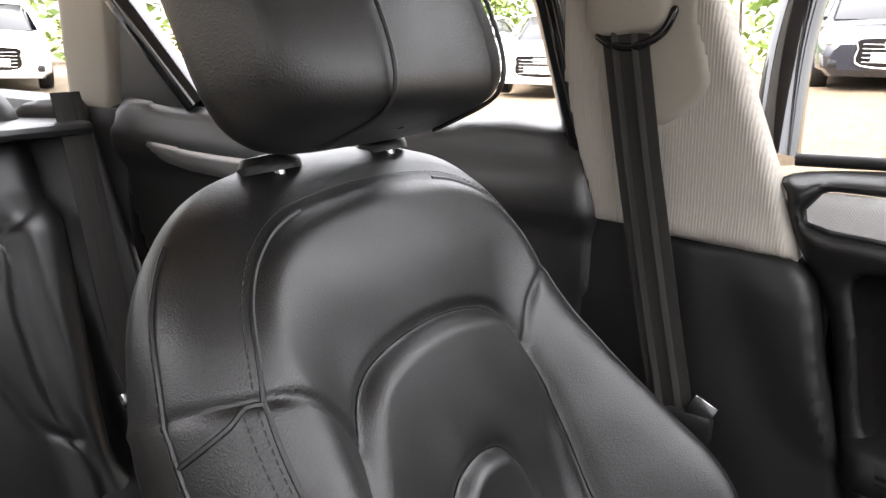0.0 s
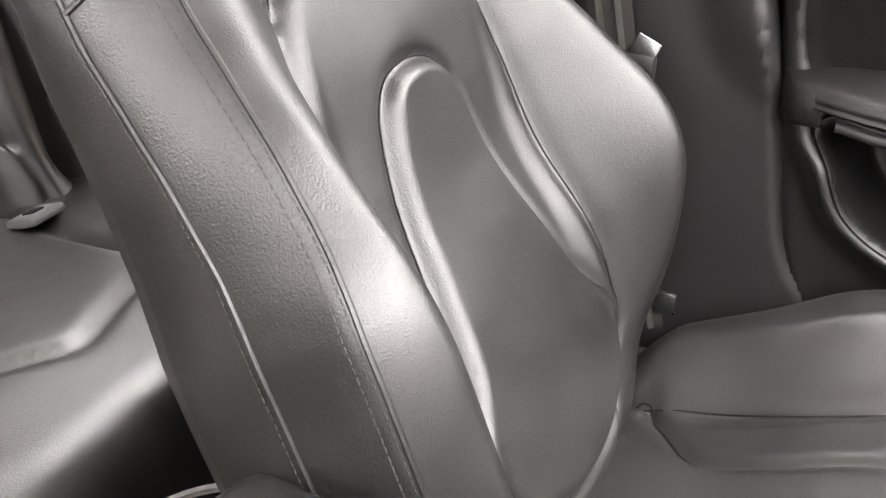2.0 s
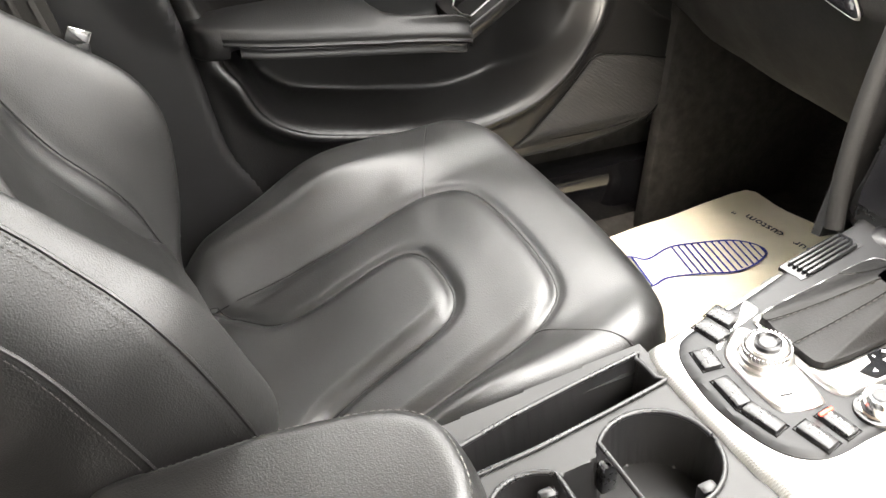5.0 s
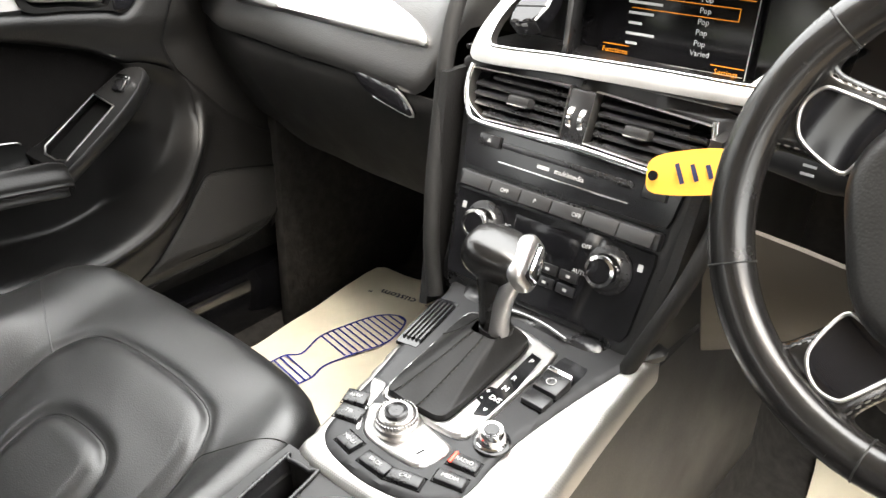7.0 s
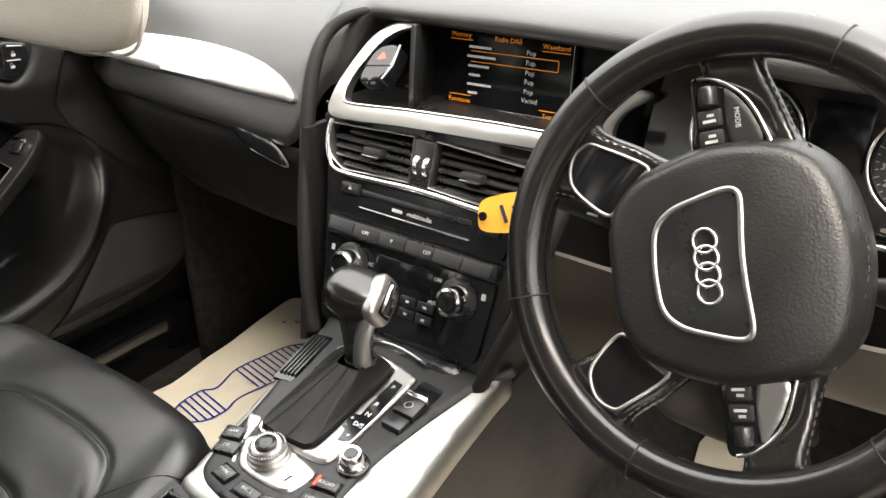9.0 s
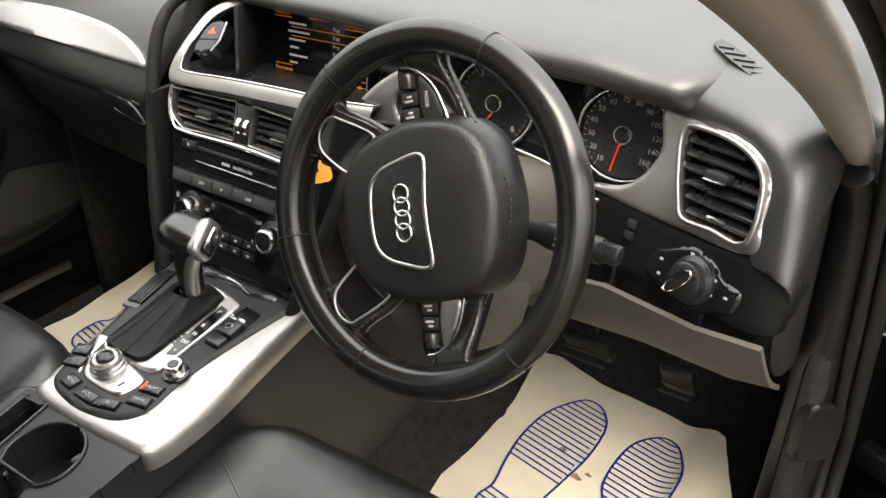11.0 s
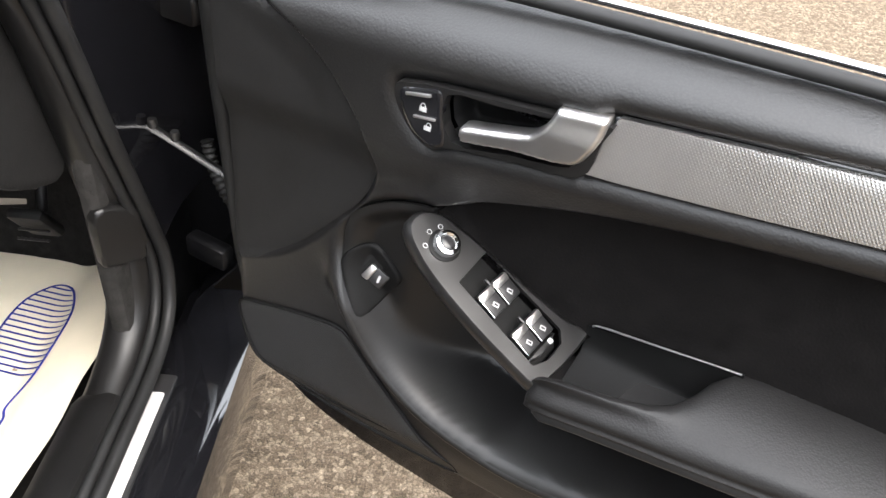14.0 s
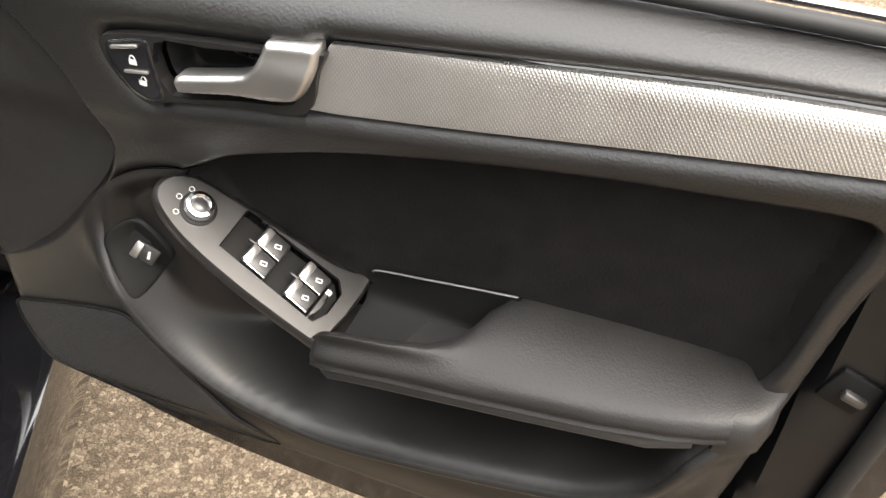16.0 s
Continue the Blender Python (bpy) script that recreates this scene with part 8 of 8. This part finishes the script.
def parked_car(label, ma, at, turn, ground_z=0.0):
    """A saloon with its nose at the origin, pointing to -y."""
    car = thing("parked_car", label, "car", (at[0], at[1], ground_z), (0, 0, turn), group="parked cars")
    stations = [(0.0, 0.72, 0.30, 0.62), (0.06, 0.80, 0.22, 0.70), (0.30, 0.88, 0.20, 0.78), (0.9, 0.90, 0.20, 0.88), (1.35, 0.91, 0.20, 0.95), (2.4, 0.91, 0.20, 0.98), (3.6, 0.90, 0.22, 1.0), (4.3, 0.86, 0.26, 1.02), (4.62, 0.76, 0.34, 0.95)]
    rows = []
    for y, w, lo, hi in stations:
        half = [(0.0, lo), (w * 0.85, lo), (w * 0.98, lo + 0.10), (w, lo + 0.5 * (hi - lo)), (w * 0.97, hi - 0.10), (w * 0.86, hi - 0.01), (0.0, hi + 0.02)]
        r = [(x, y, z) for x, z in half] + [(-x, y, z) for x, z in half[-2:0:-1]]
        rows.append(r)
    body_me = sheet(rows, 35, closed=True)
    part("bodywork", body_me, ma, car)
    nose = rows[0]
    part("nose", make([*nose], [list(range(len(nose)))[::-1]]), ma, car)
    tail = rows[-1]
    part("tail", make([*tail], [list(range(len(tail)))]), ma, car)
    cab = [(1.25, 0.74, 0.95), (1.95, 0.62, 1.38), (2.5, 0.60, 1.43), (3.2, 0.59, 1.40), (3.75, 0.62, 1.20), (4.15, 0.70, 1.0)]
    part("cabin_glass", sheet([[(-0.78, y, 0.94), (-w - 0.04, y, z - 0.12), (-w + 0.08, y, z - 0.01), (0, y, z), (w - 0.08, y, z - 0.01), (w + 0.04, y, z - 0.12), (0.78, y, 0.94)] for y, w, z in cab], 40), SCREEN_BLACK, car, "dark car windows")
    part("roof", sheet([[(-w + 0.02, y, z - 0.02), (0, y, z + 0.015), (w - 0.02, y, z - 0.02)] for y, w, z in cab[1:4]], 60, thick=0.02), ma, car)
    for s in (1, -1):
        part("pillar", tube([(s * 0.80, 1.2, 0.95), (s * 0.66, 1.95, 1.34), (s * 0.64, 2.5, 1.39), (s * 0.64, 3.2, 1.36), (s * 0.78, 4.1, 1.0)], 0.035, 8), ma, car)
        lamp = part("headlight", pillow((0.40, 0.22, 0.13), (0.7, 0.7), 18, 10, pose(s * 0.64, 0.16, 0.645, 0, 0, -s * 28)), LAMP_GLASS, car, "clear headlight")
        part("lamp_bowl", lathe([(0.05, 0), (0.05, 0.03), (0.03, 0.035)], 16, (s * 0.62, 0.06, 0.645), (90, 0, 0)), CHROME, lamp)
        part("fog_intake", rbox((0.30, 0.04, 0.10), 0.02, (s * 0.60, 0.03, 0.37), (0, 0, -s * 14)), SATIN, car)
        part("tail_light", rbox((0.30, 0.06, 0.16), 0.03, (s * 0.62, 4.56, 0.82), (0, 0, s * 16)), RED_MARK, car, "red tail light")
        part("wing_mirror", pillow((0.20, 0.12, 0.13), (0.7, 0.7), 14, 8, pose(s * 1.0, 1.55, 1.0)), ma, car)
        for y in (0.92, 3.72):
            wh = part("wheel", lathe([(0.20, -0.11), (0.30, -0.11), (0.32, -0.08), (0.32, 0.08), (0.30, 0.11), (0.20, 0.11)], 28, (s * 0.80, y, 0.32), (0, 90, 0)), RUBBER, car, "black tyre")
            part("rim", lathe([(0.205, 0.0), (0.205, 0.10), (0.19, 0.105), (0.17, 0.07), (0.03, 0.06)], 28, (s * 0.815, y, 0.32), (0, 90 * s, 0)), SATIN_METAL, wh)
            for k in range(5):
                part("rim_spoke", rbox((0.05, 0.17, 0.02), 0.008, (0, 0.10, 0), m=pose(s * 0.905, y, 0.32, 0, 90, 0) @ pose(0, 0, 0, 0, 0, 72 * k)), SATIN_METAL, wh)
    part("grille", plate(smooth([(-0.36, 0.36), (0.36, 0.36), (0.40, 0.56), (0.37, 0.68), (-0.37, 0.68), (-0.40, 0.56)], 3), 0.02, 0.04, 0.05, m=INNER), GLOSSY, car, "black radiator grille")
    for k in range(5):
        part("grille_bar", rbox((0.72, 0.02, 0.012), 0.004, (0, -0.024, 0.40 + 0.055 * k)), CHROME, car)
    part("grille_rim", tube(smooth([(-0.37, -0.022, 0.355), (0.37, -0.022, 0.355), (0.41, -0.022, 0.56), (0.375, -0.022, 0.69), (-0.375, -0.022, 0.69), (-0.41, -0.022, 0.56)], 4), 0.010, 6, True), CHROME, car)
    for k in range(4):
        part("badge_ring", tube([(-0.085 + 0.057 * k + 0.036 * math.cos(a), -0.045, 0.615 + 0.036 * math.sin(a)) for a in np.arange(20) * math.pi / 10], 0.006, 6, True), CHROME, car)
    part("number_plate", rbox((0.52, 0.012, 0.11), 0.004, (0, -0.045, 0.47)), WHITE_MARK, car, "blank white number plate")
    part("plate_bar", rbox((0.40, 0.004, 0.05), 0.002, (0, -0.053, 0.47)), GREY_MARK, car)
    return car


LAMP_GLASS = material("headlight_glass", (0.55, 0.57, 0.60), 0.08, metal=0.4, coat=1.0, vary=0.2, vary_size=0.05)
WHITE_PAINT, NAVY_PAINT = paint("white_car_paint", (0.78, 0.78, 0.77)), paint("dark_car_paint", (0.012, 0.013, 0.02))
BLUE_PAINT, SILVER_PAINT = paint("blue_car_paint", (0.01, 0.05, 0.42)), paint("silver_car_paint", (0.45, 0.46, 0.47))
parked_car("white saloon car parked with its nose to the yard", WHITE_PAINT, (-13.1, -6.1), 105, 0.02)
parked_car("white hatchback parked in the row behind", WHITE_PAINT, (-14.3, -8.9), 104, 0.0)
parked_car("black saloon car parked with its nose to the yard", NAVY_PAINT, (-11.9, -0.75), 100, 0.43)
parked_car("white car parked beside a black saloon", SILVER_PAINT, (-15.4, 0.6), 96, 0.5)
parked_car("blue car parked at the end of the row", BLUE_PAINT, (-15.8, 3.3), 96, 0.5)
parked_car("white car behind the rear window", WHITE_PAINT, (-7.6, -12.8), 150, 0.0)
parked_car("blue car parked ahead with red tail lights", BLUE_PAINT, (2.4, 10.4), 165, 0.0)
parked_car("dark car parked beside the open door", NAVY_PAINT, (7.6, -5.4), -84, 0.0)


# ---- greenery ----
def leafy_hedge(label, centre, size, turn, n, seed):
    """Many small leaf blades scattered through an uneven mass on thin stems."""
    rng = np.random.default_rng(seed)
    hedge = thing("hedge", label, "hedge", (*centre, 0), (0, 0, turn))
    p = rng.uniform(-1, 1, (n, 3)) * np.array(size) / 2
    top = 0.5 + 0.30 * np.sin(p[:, 0] * 0.9) + 0.2 * np.sin(p[:, 0] * 2.3 + 1)
    p[:, 2] = rng.uniform(0, 1, n) ** 0.8 * (size[2] * 0.75 + top)
    a, b = rng.uniform(0, 6.28, n), rng.uniform(-0.8, 0.8, n)
    u = np.column_stack([np.cos(a) * np.cos(b), np.sin(a) * np.cos(b), np.sin(b)])
    w = np.cross(u, rng.normal(0, 1, (n, 3)))
    w /= np.linalg.norm(w, axis=1)[:, None]
    s = rng.uniform(0.10, 0.22, n)[:, None]
    v = np.stack([p - u * s, p + w * s * 0.45, p + u * s, p - w * s * 0.45], 1).reshape(-1, 3)
    leaves = part("foliage", make(v, np.arange(4 * n).reshape(-1, 4)), LEAF, hedge)
    tagged(leaves, kind="stuff")
    for k in range(8):
        x = size[0] * (k - 3.5) / 8
        part("stem", tube([(x, 0, 0), (x + 0.2, 0.1, 1.2), (x + 0.1, -0.1, size[2] * 0.8)], [0.07, 0.05, 0.02], 6), BARK, hedge)


LEAF = material("light_green_leaves", (0.16, 0.24, 0.05), 0.6, vary=0.5, vary_size=0.4)
BARK = material("brown_bark", (0.10, 0.07, 0.05), 0.9, vary=0.3)
leafy_hedge("bright green hedge behind the parked cars", (-25.5, -8.0), (34, 2.5, 4.5), 82, 9000, 3)
leafy_hedge("bright green bushes behind the yard", (-14.0, -21.0), (26, 2.5, 4.0), 140, 6000, 5)
